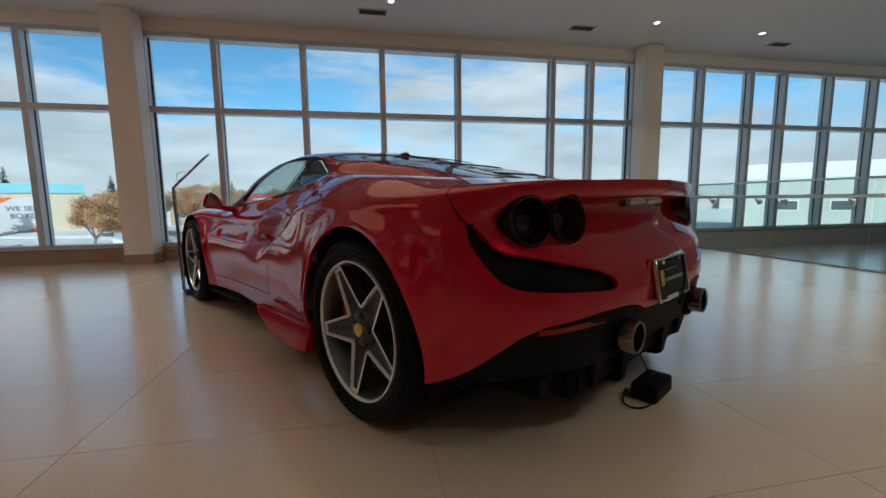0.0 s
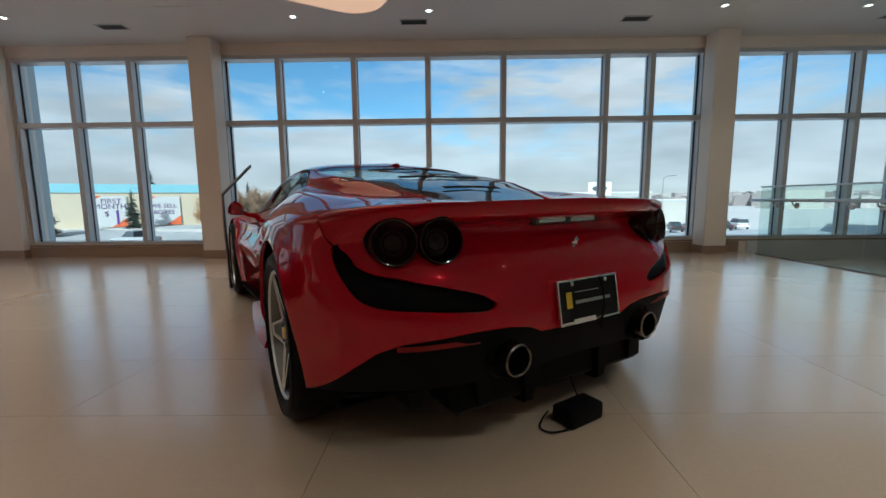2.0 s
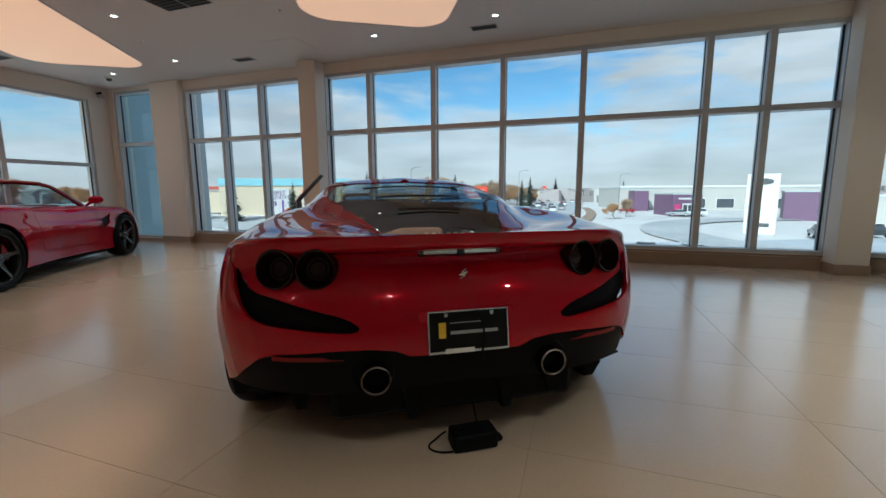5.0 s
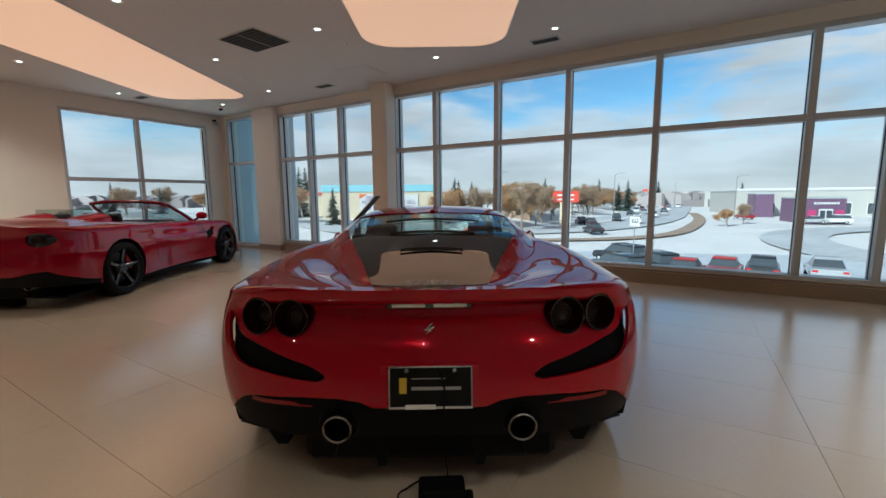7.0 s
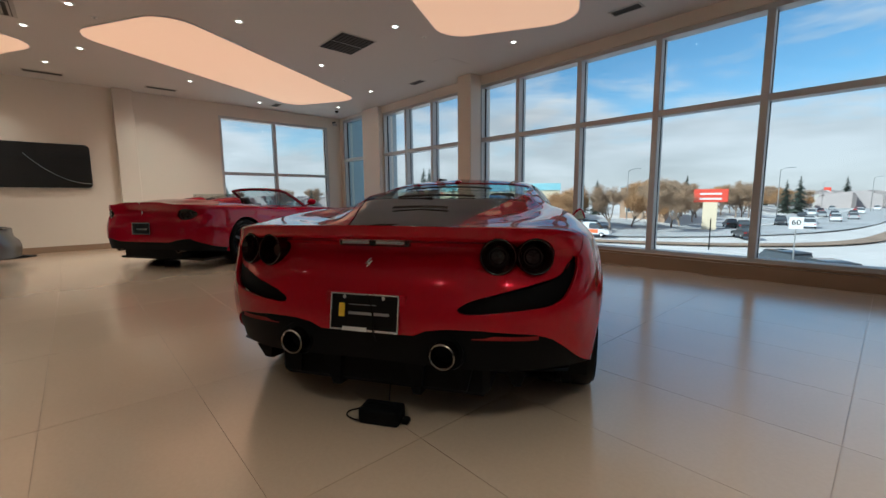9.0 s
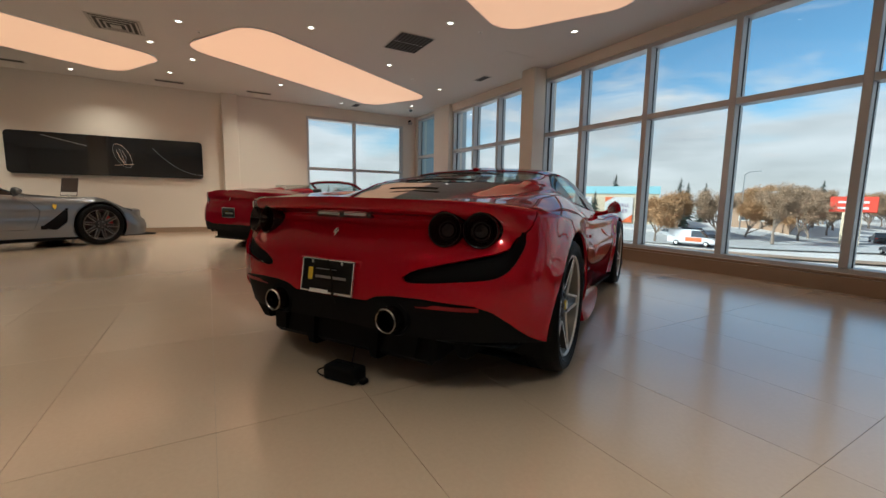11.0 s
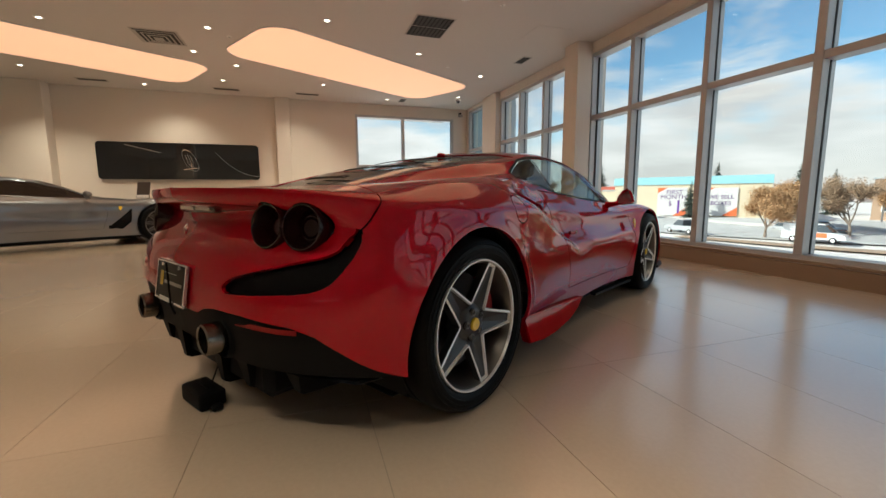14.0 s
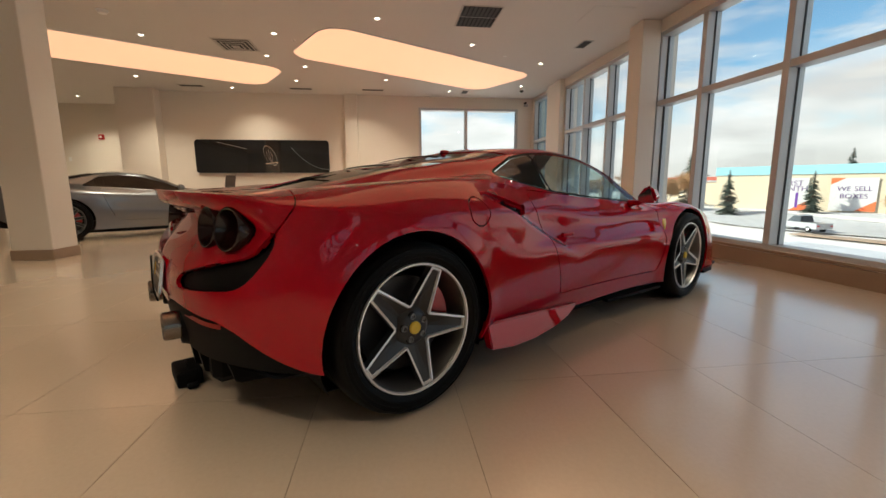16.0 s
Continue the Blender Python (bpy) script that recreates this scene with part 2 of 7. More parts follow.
def merge(bm, other, m=None):
    """Adds other (which is freed) to bm."""
    if m is not None:
        other.transform(m)
    if bm is None:
        return other
    vs = {}
    for v in other.verts:
        vs[v] = bm.verts.new(v.co)
    for f in other.faces:
        try:
            bm.faces.new([vs[v] for v in f.verts]).smooth = f.smooth
        except ValueError:
            pass
    other.free()
    return bm


def lathe(profile, segs=48, axis="x", bm=None, closed=False):
    """Turns (radius, along) pairs about an axis."""
    b = bmesh.new()
    rings = []
    for r, a in profile:
        ring = []
        for i in range(segs):
            t = 2 * math.pi * i / segs
            c, s = r * math.cos(t), r * math.sin(t)
            ring.append(b.verts.new({"x": (a, c, s), "y": (c, a, s), "z": (c, s, a)}[axis]))
        rings.append(ring)
    for k in range(len(rings) - (0 if closed else 1)):
        p, q = rings[k], rings[(k + 1) % len(rings)]
        for i in range(segs):
            b.faces.new((p[i], p[(i + 1) % segs], q[(i + 1) % segs], q[i]))
    bmesh.ops.recalc_face_normals(b, faces=b.faces[:])
    return merge(bm, b)


def tube(points, r, segs=8, bm=None, cap=True):
    """A round bar along points; r is one radius or one for each point."""
    b = bmesh.new()
    pts = [Vector(p) for p in points]
    rs = r if isinstance(r, (list, tuple)) else [r] * len(pts)
    prev, rings = None, []
    for i, p in enumerate(pts):
        d = (pts[min(i + 1, len(pts) - 1)] - pts[max(i - 1, 0)]).normalized()
        a = d.orthogonal().normalized() if prev is None else (prev - d * prev.dot(d)).normalized()
        prev = a
        c = d.cross(a)
        rings.append([b.verts.new(p + rs[i] * (a * math.cos(2 * math.pi * k / segs) + c * math.sin(2 * math.pi * k / segs))) for k in range(segs)])
    for p, q in zip(rings, rings[1:]):
        for k in range(segs):
            b.faces.new((p[k], p[(k + 1) % segs], q[(k + 1) % segs], q[k]))
    if cap:
        b.faces.new(rings[0][::-1])
        b.faces.new(rings[-1])
    bmesh.ops.recalc_face_normals(b, faces=b.faces[:])
    return merge(bm, b)


def prism(poly, z0, z1, bevel=0.0, m=None, bm=None):
    """A flat outline (x, y) raised from z0 to z1."""
    b = bmesh.new()
    lo = [b.verts.new((x, y, z0)) for x, y in poly]
    hi = [b.verts.new((x, y, z1)) for x, y in poly]
    b.faces.new(lo[::-1])
    b.faces.new(hi)
    for i in range(len(poly)):
        b.faces.new((lo[i], lo[(i + 1) % len(poly)], hi[(i + 1) % len(poly)], hi[i]))
    bmesh.ops.recalc_face_normals(b, faces=b.faces[:])
    if bevel:
        bmesh.ops.bevel(b, geom=b.edges[:], offset=bevel, segments=2, affect="EDGES")
    return merge(bm, b, m)


def rounded(corners, r, n=6):
    """A convex outline with rounded corners."""
    out = []
    k = len(corners)
    for i in range(k):
        p, a, b = (Vector(corners[j % k]).to_2d() for j in (i, i - 1, i + 1))
        u, w = (a - p).normalized(), (b - p).normalized()
        half = math.acos(max(-1, min(1, u.dot(w)))) / 2
        d = r / math.tan(half)
        c = p + (u + w).normalized() * (r / math.sin(half))
        s, e = p + u * d - c, p + w * d - c
        a0, a1 = math.atan2(s.y, s.x), math.atan2(e.y, e.x)
        da = (a1 - a0 + math.pi) % (2 * math.pi) - math.pi
        out += [(c.x + r * math.cos(a0 + da * j / n), c.y + r * math.sin(a0 + da * j / n)) for j in range(n + 1)]
    return out


def lettering(body, size, depth=0.004):
    """Raised words as a bmesh, centred, in the xy plane."""
    cu = bpy.data.curves.new("lettering", "FONT")
    cu.body, cu.size, cu.extrude, cu.align_x, cu.align_y = body, size, depth, "CENTER", "CENTER"
    ob = bpy.data.objects.new("lettering", cu)
    scene.collection.objects.link(ob)
    bpy.context.view_layer.update()
    me = bpy.data.meshes.new_from_object(ob.evaluated_get(bpy.context.evaluated_depsgraph_get()))
    b = bmesh.new()
    b.from_mesh(me)
    bpy.data.objects.remove(ob)
    bpy.data.curves.remove(cu)
    bpy.data.meshes.remove(me)
    return b


def thing(name, label, category, m=None, group="", kind=""):
    e = new(name)
    e.empty_display_size = 0.2
    if m is not None:
        e.matrix_basis = m
    return tagged(e, label, category, group, kind)


# ---- the large structure ----
H_CEIL, Y_WIN, X_WEST, X_EAST, Y_BACK = 3.28, 6.69, -8.15, 11.4, -7.2
Z_GROUND = -4.7
floor = part("floor", box(X_WEST, 5.6, Y_BACK, Y_WIN + 0.1, -0.35, -0.004), GROUT, smooth=False)
tagged(floor, "beige large-format porcelain tile floor with thin dark joints", "floor", kind="structure")


def holed_wall(name, along, lo, hi, z0, z1, t0, t1, holes, material, label):
    """A wall along x or y from lo to hi between the planes t0 and t1, with openings (a0, a1, z0, z1)."""
    cuts = sorted({lo, hi, *(h[0] for h in holes), *(h[1] for h in holes)})
    bm = None
    for a, b in zip(cuts, cuts[1:]):
        mid = (a + b) / 2
        spans, at = [], z0
        for h in sorted((h for h in holes if h[0] <= mid <= h[1]), key=lambda h: h[2]):
            spans.append((at, h[2]))
            at = h[3]
        spans.append((at, z1))
        for s, e in spans:
            if e - s > 1e-4:
                bm = box(a, b, t0, t1, s, e, bm=bm) if along == "x" else box(t0, t1, a, b, s, e, bm=bm)
    bmesh.ops.remove_doubles(bm, verts=bm.verts[:], dist=1e-5)
    ob = part(name, bm, material, smooth=False)
    return tagged(ob, label, "wall", kind="structure")


Z_SILL, Z_HEAD = 0.2, 3.115
SECT = [(-7.99, -6.68, 0.06, [], 3.22), (-5.97, -2.90, Z_SILL, [-5.03, -4.085], Z_HEAD), (-2.67, 4.825, Z_SILL, [-1.765, -0.588, 0.558, 1.736, 3.322, 4.017], Z_HEAD),
        (5.05, 11.2, Z_SILL, [6.16, 7.20, 7.94, 9.01, 10.1], Z_HEAD)]
holed_wall("wall_north", "x", X_WEST - 0.3, X_EAST + 0.3, Z_GROUND, H_CEIL + 0.35, Y_WIN - 0.02, Y_WIN + 0.30,
           [(a, b, z, h) for a, b, z, _, h in SECT], WALL, "off-white painted wall with a long band of tall windows")
holed_wall("wall_west", "y", Y_BACK, Y_WIN - 0.02, -0.3, H_CEIL + 0.35, X_WEST - 0.3, X_WEST,
           [(3.49, 6.28, 0.22, 3.0), (-6.9, -3.9, 0.0, 3.30)], WALL, "warm white painted showroom wall with a window")
holed_wall("wall_south", "x", X_WEST - 2.6, X_EAST + 0.3, -0.3, H_CEIL + 0.35, Y_BACK - 0.3, Y_BACK, [], WALL, "warm white painted back wall")
holed_wall("wall_east", "y", Y_BACK, Y_WIN - 0.02, Z_GROUND, H_CEIL + 0.35, X_EAST, X_EAST + 0.3, [], WALL, "off-white painted end wall")
# the recess in the west wall
bm = box(X_WEST - 2.1, X_WEST - 1.9, -6.95, -3.85, -0.3, H_CEIL + 0.35)
box(X_WEST - 1.9, X_WEST - 0.3, -3.9, -3.7, -0.3, H_CEIL + 0.35, bm=bm)
box(X_WEST - 1.9, X_WEST - 0.3, -7.2, -6.9, -0.3, H_CEIL + 0.35, bm=bm)
tagged(part("wall_recess", bm, WALL, smooth=False), "white painted walls of a recess beside the showroom", "wall", kind="structure")
tagged(part("floor_recess", box(X_WEST - 1.9, X_WEST, -6.9, -3.9, -0.35, -0.002), TILE, smooth=False), "beige tile floor of the recess", "floor", kind="structure")
tagged(part("ceiling", box(X_WEST - 2.2, X_EAST + 0.3, Y_BACK - 0.3, Y_WIN - 0.02, H_CEIL, H_CEIL + 0.3), CEIL, smooth=False),
       "smooth painted ceiling in a warm grey white", "ceiling", kind="structure")
tagged(part("roof", box(X_WEST - 2.3, X_EAST + 0.4, Y_BACK - 0.4, Y_WIN + 0.4, H_CEIL + 0.36, H_CEIL + 0.6), DARKGREY, smooth=False), "flat dark roof slab", "roof", kind="structure")

# columns and pilasters
for i, (a, b, c, d, base) in enumerate([(-2.96, -2.61, 6.38, Y_WIN - 0.022, 1), (4.77, 5.11, 6.38, Y_WIN - 0.022, 1), (-6.74, -5.97, 6.56, Y_WIN - 0.022, 1),
                                        (-2.75, -2.33, -2.02, -1.55, 1), (X_WEST + 0.002, X_WEST + 0.16, 1.52, 1.86, 1), (X_WEST + 0.002, X_WEST + 0.32, -3.85, -2.98, 1)]):
    col = part(f"column_{i + 1}", box(a, b, c, d, 0.0, H_CEIL - 0.002, bevel=0.008), WALL, smooth=False)
    tagged(col, "square off-white painted column with a stone base", "column", kind="structure")
    part("base_trim", box(a - 0.012, b + 0.012, c - 0.012, min(d + 0.012, Y_WIN - 0.03) if c > 6 else d + 0.012, 0.001, 0.13, bevel=0.004), BASEB, col, smooth=False)

# baseboards; below the windows the dark stone also stands for backlit shade
bm = None
for a, b in ((-5.97, -2.975), (-2.595, 4.755), (5.125, 5.5)):
    bm = box(a, b, Y_WIN - 0.040, Y_WIN - 0.021, 0.0, Z_SILL - 0.035, bevel=0.003, bm=bm)
for a, b in ((-2.96, 1.50), (1.88, 6.65)):
    bm = box(X_WEST + 0.001, X_WEST + 0.018, a, b, 0.0, 0.12, bevel=0.003, bm=bm)
bm = box(X_WEST + 0.02, -6.76, Y_WIN - 0.038, Y_WIN - 0.021, 0.0, 0.055, bevel=0.003, bm=bm)
tagged(part("baseboard", bm, BASEB, smooth=False), "tan stone baseboard along the walls, darkened for the shade under the windows", "baseboard", kind="structure")


def window(i, a, b, z0, z1, mull, trans, y, label, glass=GLASS, turn=None, w=0.078, deep=0.20, faint=()):
    """Curtain-wall window from a to b: frame, mullions, transom, sill and single panes. y is the room face of the frame."""
    win = thing(f"window_{i}", label, "window", turn, kind="structure")
    fr = box(a, a + w * 0.7, y, y + deep, z0, z1, bevel=0.004)
    box(b - w * 0.7, b, y, y + deep, z0, z1, bevel=0.004, bm=fr)
    box(a + w * 0.7, b - w * 0.7, y + 0.004, y + deep, z1 - w * 0.75, z1, bevel=0.004, bm=fr)
    box(a + w * 0.7, b - w * 0.7, y + 0.004, y + deep, z0, z0 + w * 0.6, bevel=0.004, bm=fr)
    part("window_frame", fr, ALU, win, smooth=False)
    xs = [a + w * 0.7 + 0.0] + list(mull) + [b - w * 0.7]
    for m in mull:
        part("mullion", box(m - w / 2, m + w / 2, y - 0.004, y + deep - 0.01, z0 + w * 0.6, z1 - w * 0.75, bevel=0.005), ALU, win, smooth=False)
    zs = [z0 + w * 0.6] + list(trans) + [z1 - w * 0.75]
    for k in range(len(xs) - 1):
        l0, l1 = xs[k] + (w / 2 if k else 0), xs[k + 1] - (w / 2 if k < len(xs) - 2 else 0)
        for t in trans:
            part("transom", box(l0, l1, y + 0.002, y + deep - 0.012, t - 0.038, t + 0.038, bevel=0.004), ALU, win, smooth=False)
        for j in range(len(zs) - 1):
            b0, b1 = zs[j] + (0.038 if j else 0), zs[j + 1] - (0.038 if j < len(zs) - 2 else 0)
            g = part("pane", box(l0 - 0.01, l1 + 0.01, y + deep * 0.62, y + deep * 0.62 + 0.008, b0 - 0.01, b1 + 0.01), glass, win, smooth=False)
            g.visible_shadow = False
    # raised sills take the darkened stone, which paints in their shade
    part("window_sill", box(a, b, y - 0.035, y + deep - 0.02, z0 - 0.03, z0 - 0.001, bevel=0.004), ALU if z0 < 0.1 else BASEB, win, smooth=False)
    gk = None
    for m in list(mull) + [a + w * 0.35, b - w * 0.35]:
        gk = box(m - w / 2 - 0.006, m + w / 2 + 0.006, y + deep * 0.5, y + deep * 0.5 + 0.02, z0 + 0.03, z1 - 0.03, bm=gk)
    part("gasket", gk, GASKET, win, smooth=False)
    return win


for i, (a, b, z, mull, head) in enumerate(SECT):
    window(i + 1, a, b, z, head, mull, [2.10], Y_WIN, "tall aluminium-framed window with clear panes" if i else "narrow floor-length window beside the corner", glass=GLASS if i else TINTG)
# the west window is built along x and turned
window(5, 3.49, 6.28, 0.22, 3.0, [4.80], [1.64], 0.0, "wide aluminium-framed window in the side wall", deep=0.11, turn=Matrix.Translation((X_WEST - 0.02, 0, 0)) @ pose(0, 0, 0, 0, 0, 90))

# ceiling light boxes, turned like the cars
LB_U, LB_V = Vector((0.864, 0.503)), Vector((-0.503, 0.864))


def light_box(cx, cy, wide, long):
    c = Vector((cx, cy))
    quad = [c + LB_U * (sx * wide / 2) + LB_V * (sy * long / 2) for sx, sy in ((-1, -1), (1, -1), (1, 1), (-1, 1))]
    ring = rounded([(q.x, q.y) for q in quad], 0.42, 10)
    t = thing("ceiling_light_box", "large rounded glowing warm fabric ceiling panel", "ceiling light", pose(0, 0, H_CEIL), group="ceiling light boxes")
    part("diffuser", prism(ring, -0.010, -0.002), LIGHTBOX, t, smooth=False)
    rim = tube([(x, y, -0.006) for x, y in ring + ring[:1]], 0.009, 6)
    part("frame", rim, WHITEM, t)


light_box(-5.30, 3.36, 1.83, 4.72)
light_box(-5.37, -1.86, 1.80, 4.72)
light_box(0.24, 3.36, 1.86, 4.72)

# ---- ceiling fixtures ----


def downlight(x, y, group="downlights"):
    d = thing("downlight", "small round recessed ceiling downlight, lit", "downlight", pose(x, y, H_CEIL), group=group)
    part("trim_ring", lathe([(0.062, -0.001), (0.060, -0.007), (0.040, -0.009), (0.034, -0.003)], 24, "z"), WHITEM, d)
    part("lamp", lathe([(0.001, -0.006), (0.024, -0.006), (0.033, -0.002)], 20, "z"), BULB, d)


SPOTS = [(-3.05, 2.54), (-3.82, 0.91), (-4.98, 0.47), (-5.6, 1.03), (-6.76, 0.61), (-6.5, 2.63), (-4.12, -1.18), (-6.74, -2.73), (-7.59, -1.06), (-3.98, 4.12),
         (-4.9, 5.69), (-7.46, 4.23), (-1.16, 5.79), (0.63, 5.68), (4.38, 5.66), (6.24, 5.72), (-6.72, 5.88), (-1.86, 4.15), (-2.4, -3.2), (-9.0, -5.4),
         # unseen fixtures, added to light the floor near the red car
         (-0.4, -0.9), (2.2, -0.3), (3.3, -1.3), (3.6, 1.1), (4.5, 3.4), (-1.9, 1.2), (1.4, -3.6), (4.2, -3.6)]
for x, y in SPOTS:
    downlight(x, y)
# the light that the recessed lamps throw; second row and fixtureless ones are added fill
for x, y, watts, cone in ((-7.35, -0.62, 52, 124), (-7.3, 2.1, 40, 120), (-2.4, -3.2, 70, 110), (-5.6, 1.03, 115, 120), (-3.98, 4.12, 105, 100), (-4.12, -1.18, 100, 120), (-6.5, 2.63, 120, 120), (-6.74, -2.73, 130, 120), (0.63, 5.68, 40, 80), (4.38, 5.66, 25, 80), (-1.86, 4.15, 80, 84), (-9.0, -5.4, 110, 120),
                          (-0.4, -0.9, 84, 96), (2.2, -0.3, 78, 96), (3.6, 1.1, 110, 92), (4.5, 3.4, 210, 92), (-1.9, 1.2, 58, 88), (6.24, 5.2, 30, 110)):
    sp = new("spot", bpy.data.lights.new("spot", "SPOT"))
    sp.data.energy, sp.data.spot_size, sp.data.spot_blend, sp.data.color, sp.data.shadow_soft_size = watts, radians(cone), 0.9, (1.0, 0.80, 0.58), 0.04
    sp.location = (x, y, H_CEIL - 0.02)


def slot_vent(x, y, wx=0.34, wy=0.14):
    v = thing("ceiling_slot_vent", "small dark rectangular slot air vent", "air vent", pose(x, y, H_CEIL), group="ceiling slot vents")
    fr = box(-wx / 2 - 0.02, wx / 2 + 0.02, -wy / 2 - 0.02, -wy / 2, -0.008, -0.001)
    box(-wx / 2 - 0.02, wx / 2 + 0.02, wy / 2, wy / 2 + 0.02, -0.008, -0.001, bm=fr)
    box(-wx / 2 - 0.02, -wx / 2, -wy / 2, wy / 2, -0.008, -0.001, bm=fr)
    box(wx / 2, wx / 2 + 0.02, -wy / 2, wy / 2, -0.008, -0.001, bm=fr)
    part("frame", fr, VENTG, v, smooth=False)
    part("backing", box(-wx / 2, wx / 2, -wy / 2, wy / 2, -0.003, -0.001), VENTD, v, smooth=False)
    for k in range(3):
        yy = -wy / 2 + wy * (k + 0.5) / 3
        part("slat", box(-wx / 2, wx / 2, yy - 0.006, yy + 0.006, -0.008, -0.0035), VENTD, v, smooth=False)


for x, y in ((-3.74, 6.02), (0.41, 6.01), (3.42, 6.01), (6.95, 6.05), (-7.48, 4.63)):
    slot_vent(x, y)
for x, y in ((-7.5, 2.3), (-7.5, -1.95), (-7.55, 0.55)):
    slot_vent(x, y, 0.14, 0.5)

v = thing("ceiling_return_vent", "large dark two-part return air grille", "air vent", pose(-2.83, 3.97, H_CEIL, 0, 0, 0))
part("frame", box(-0.37, 0.37, -0.29, 0.29, -0.006, -0.001, bevel=0.002), VENTG, v, smooth=False)
for s in (-1, 1):
    part("grille", box(s * 0.178 - 0.165, s * 0.178 + 0.165, -0.265, 0.265, -0.010, -0.0065), VENTD, v, smooth=False)
    for k in range(9):
        part("slat", box(s * 0.178 - 0.165, s * 0.178 + 0.165, -0.25 + k * 0.06, -0.235 + k * 0.06, -0.014, -0.0105), BLACKP, v, smooth=False)
d = thing("ceiling_diffuser", "square stepped air diffuser with dark gaps", "air vent", pose(-4.44, 0.13, H_CEIL))
part("frame", box(-0.31, 0.31, -0.31, 0.31, -0.005, -0.001, bevel=0.002), VENTG, d, smooth=False)
part("backing", box(-0.27, 0.27, -0.27, 0.27, -0.007, -0.0055), VENTD, d, smooth=False)
for k in range(4):
    r, w = 0.262 - 0.066 * k, 0.024 if k < 3 else 0.06
    ring = None
    for q in ((-r, r, -r, -r + w), (-r, r, r - w, r), (-r, -r + w, -r + w, r - w), (r - w, r, -r + w, r - w)):
        ring = box(*q, -0.017 - 0.006 * k, -0.012 - 0.006 * k, bm=ring)
    part("ring", ring, VENTG, d, smooth=False)
for x, y in ((-2.58, 5.76), (5.0, 5.72)):
    a = thing("access_panel", "faint square ceiling access panel, painted in", "access panel", pose(x, y, H_CEIL), group="access panels")
    part("plate", box(-0.3, 0.3, -0.3, 0.3, -0.005, -0.001, bevel=0.002), CEIL, a, smooth=False)
sd = thing("smoke_detector", "small round white smoke detector on the ceiling", "smoke detector", pose(-3.2, -1.16, H_CEIL))
part("base", lathe([(0.001, -0.001), (0.075, -0.001), (0.075, -0.012), (0.068, -0.016)], 28, "z"), WHITEM, sd)
part("cap", lathe([(0.060, -0.015), (0.056, -0.038), (0.040, -0.046), (0.001, -0.048)], 28, "z"), WHITEM, sd)
for x, y in ((-1.88, 4.67), (-4.53, 4.85), (-4.09, 1.15)):
    sk = thing("sprinkler_head", "tiny round ceiling sprinkler head", "sprinkler", pose(x, y, H_CEIL), group="sprinkler heads")
    part("rosette", lathe([(0.001, -0.001), (0.035, -0.001), (0.030, -0.007), (0.012, -0.009)], 20, "z"), WHITEM, sk)
    part("nozzle", lathe([(0.010, -0.008), (0.008, -0.022), (0.016, -0.024), (0.001, -0.027)], 14, "z"), STEEL, sk)
dome = thing("dome_camera", "small dark dome security camera under the ceiling", "security camera", pose(-7.03, 6.0, H_CEIL))
part("housing", lathe([(0.001, -0.001), (0.07, -0.001), (0.07, -0.03), (0.055, -0.035)], 24, "z"), WHITEM, dome)
part("bubble", lathe([(0.05, -0.034), (0.045, -0.06), (0.03, -0.078), (0.001, -0.085)], 24, "z"), GLOSSB, dome)
wc = thing("wall_camera", "small dark camera on a bracket in the corner", "security camera", pose(-8.0, 6.45, 3.08))
part("bracket", box(-0.13, 0.0, -0.02, 0.02, 0.05, 0.09, bevel=0.004), BLACKP, wc)
part("body", box(-0.035, 0.035, -0.06, 0.05, -0.035, 0.035, bevel=0.012, segs=3), VENTG, wc)

# ---- balustrade and stair opening on the east side ----
bal = thing("balustrade", "frameless glass balustrade with a round steel handrail on brackets", "balustrade", pose(5.57, 0, 0))
ends = [6.36] + [5.87 - 1.095 * k for k in range(12)] + [-7.15]
for a, b in zip(ends, ends[1:]):
    g = part("pane", box(-0.007, 0.007, b + 0.008, a - 0.008, -0.2, 1.0, bevel=0.002), RAILG, bal, smooth=False)
    g.visible_shadow = False
part("base_channel", box(-0.022, 0.022, -7.15, 6.36, -0.2, 0.014, bevel=0.003), DARKGREY, bal, smooth=False)
part("cap_rail", box(-0.019, 0.019, -7.15, 6.36, 1.0, 1.022, bevel=0.005), STEEL, bal)
part("handrail", tube([(-0.075, -7.1, 0.815), (-0.075, 6.45, 0.815)], 0.021, 16), STEEL, bal)
for k in range(24):
    yy = 6.04 - (k // 2) * 1.095 - (k % 2) * 0.34
    br = tube([(-0.007, yy, 0.745), (-0.05, yy, 0.745), (-0.075, yy, 0.765), (-0.075, yy, 0.80)], 0.009, 8)
    part("bracket", merge(br, lathe([(0.001, -0.006), (0.036, -0.006), (0.038, -0.02), (0.030, -0.028), (0.001, -0.03)], 20, "x"), pose(0, yy, 0.745)), STEEL, bal)
tagged(part("stair_wall", box(5.62, X_EAST, Y_WIN - 0.06, Y_WIN - 0.022, Z_GROUND, 0.17), STEPST, smooth=False), "grey wall below the windows of the stair opening", "wall", kind="structure")
tagged(part("floor_edge", box(5.601, 5.63, Y_BACK, Y_WIN - 0.07, -0.35, -0.21), DARKGREY, smooth=False), "dark grey edge of the floor at the opening", "trim", kind="structure")
tagged(part("landing", box(5.64, X_EAST, 2.4, Y_WIN - 0.065, -0.40, -0.13), TILE, smooth=False), "lower tiled stair landing", "floor", kind="structure")
st = thing("staircase", "grey stone stair going down from the landing", "staircase", pose(0, 0, 0))
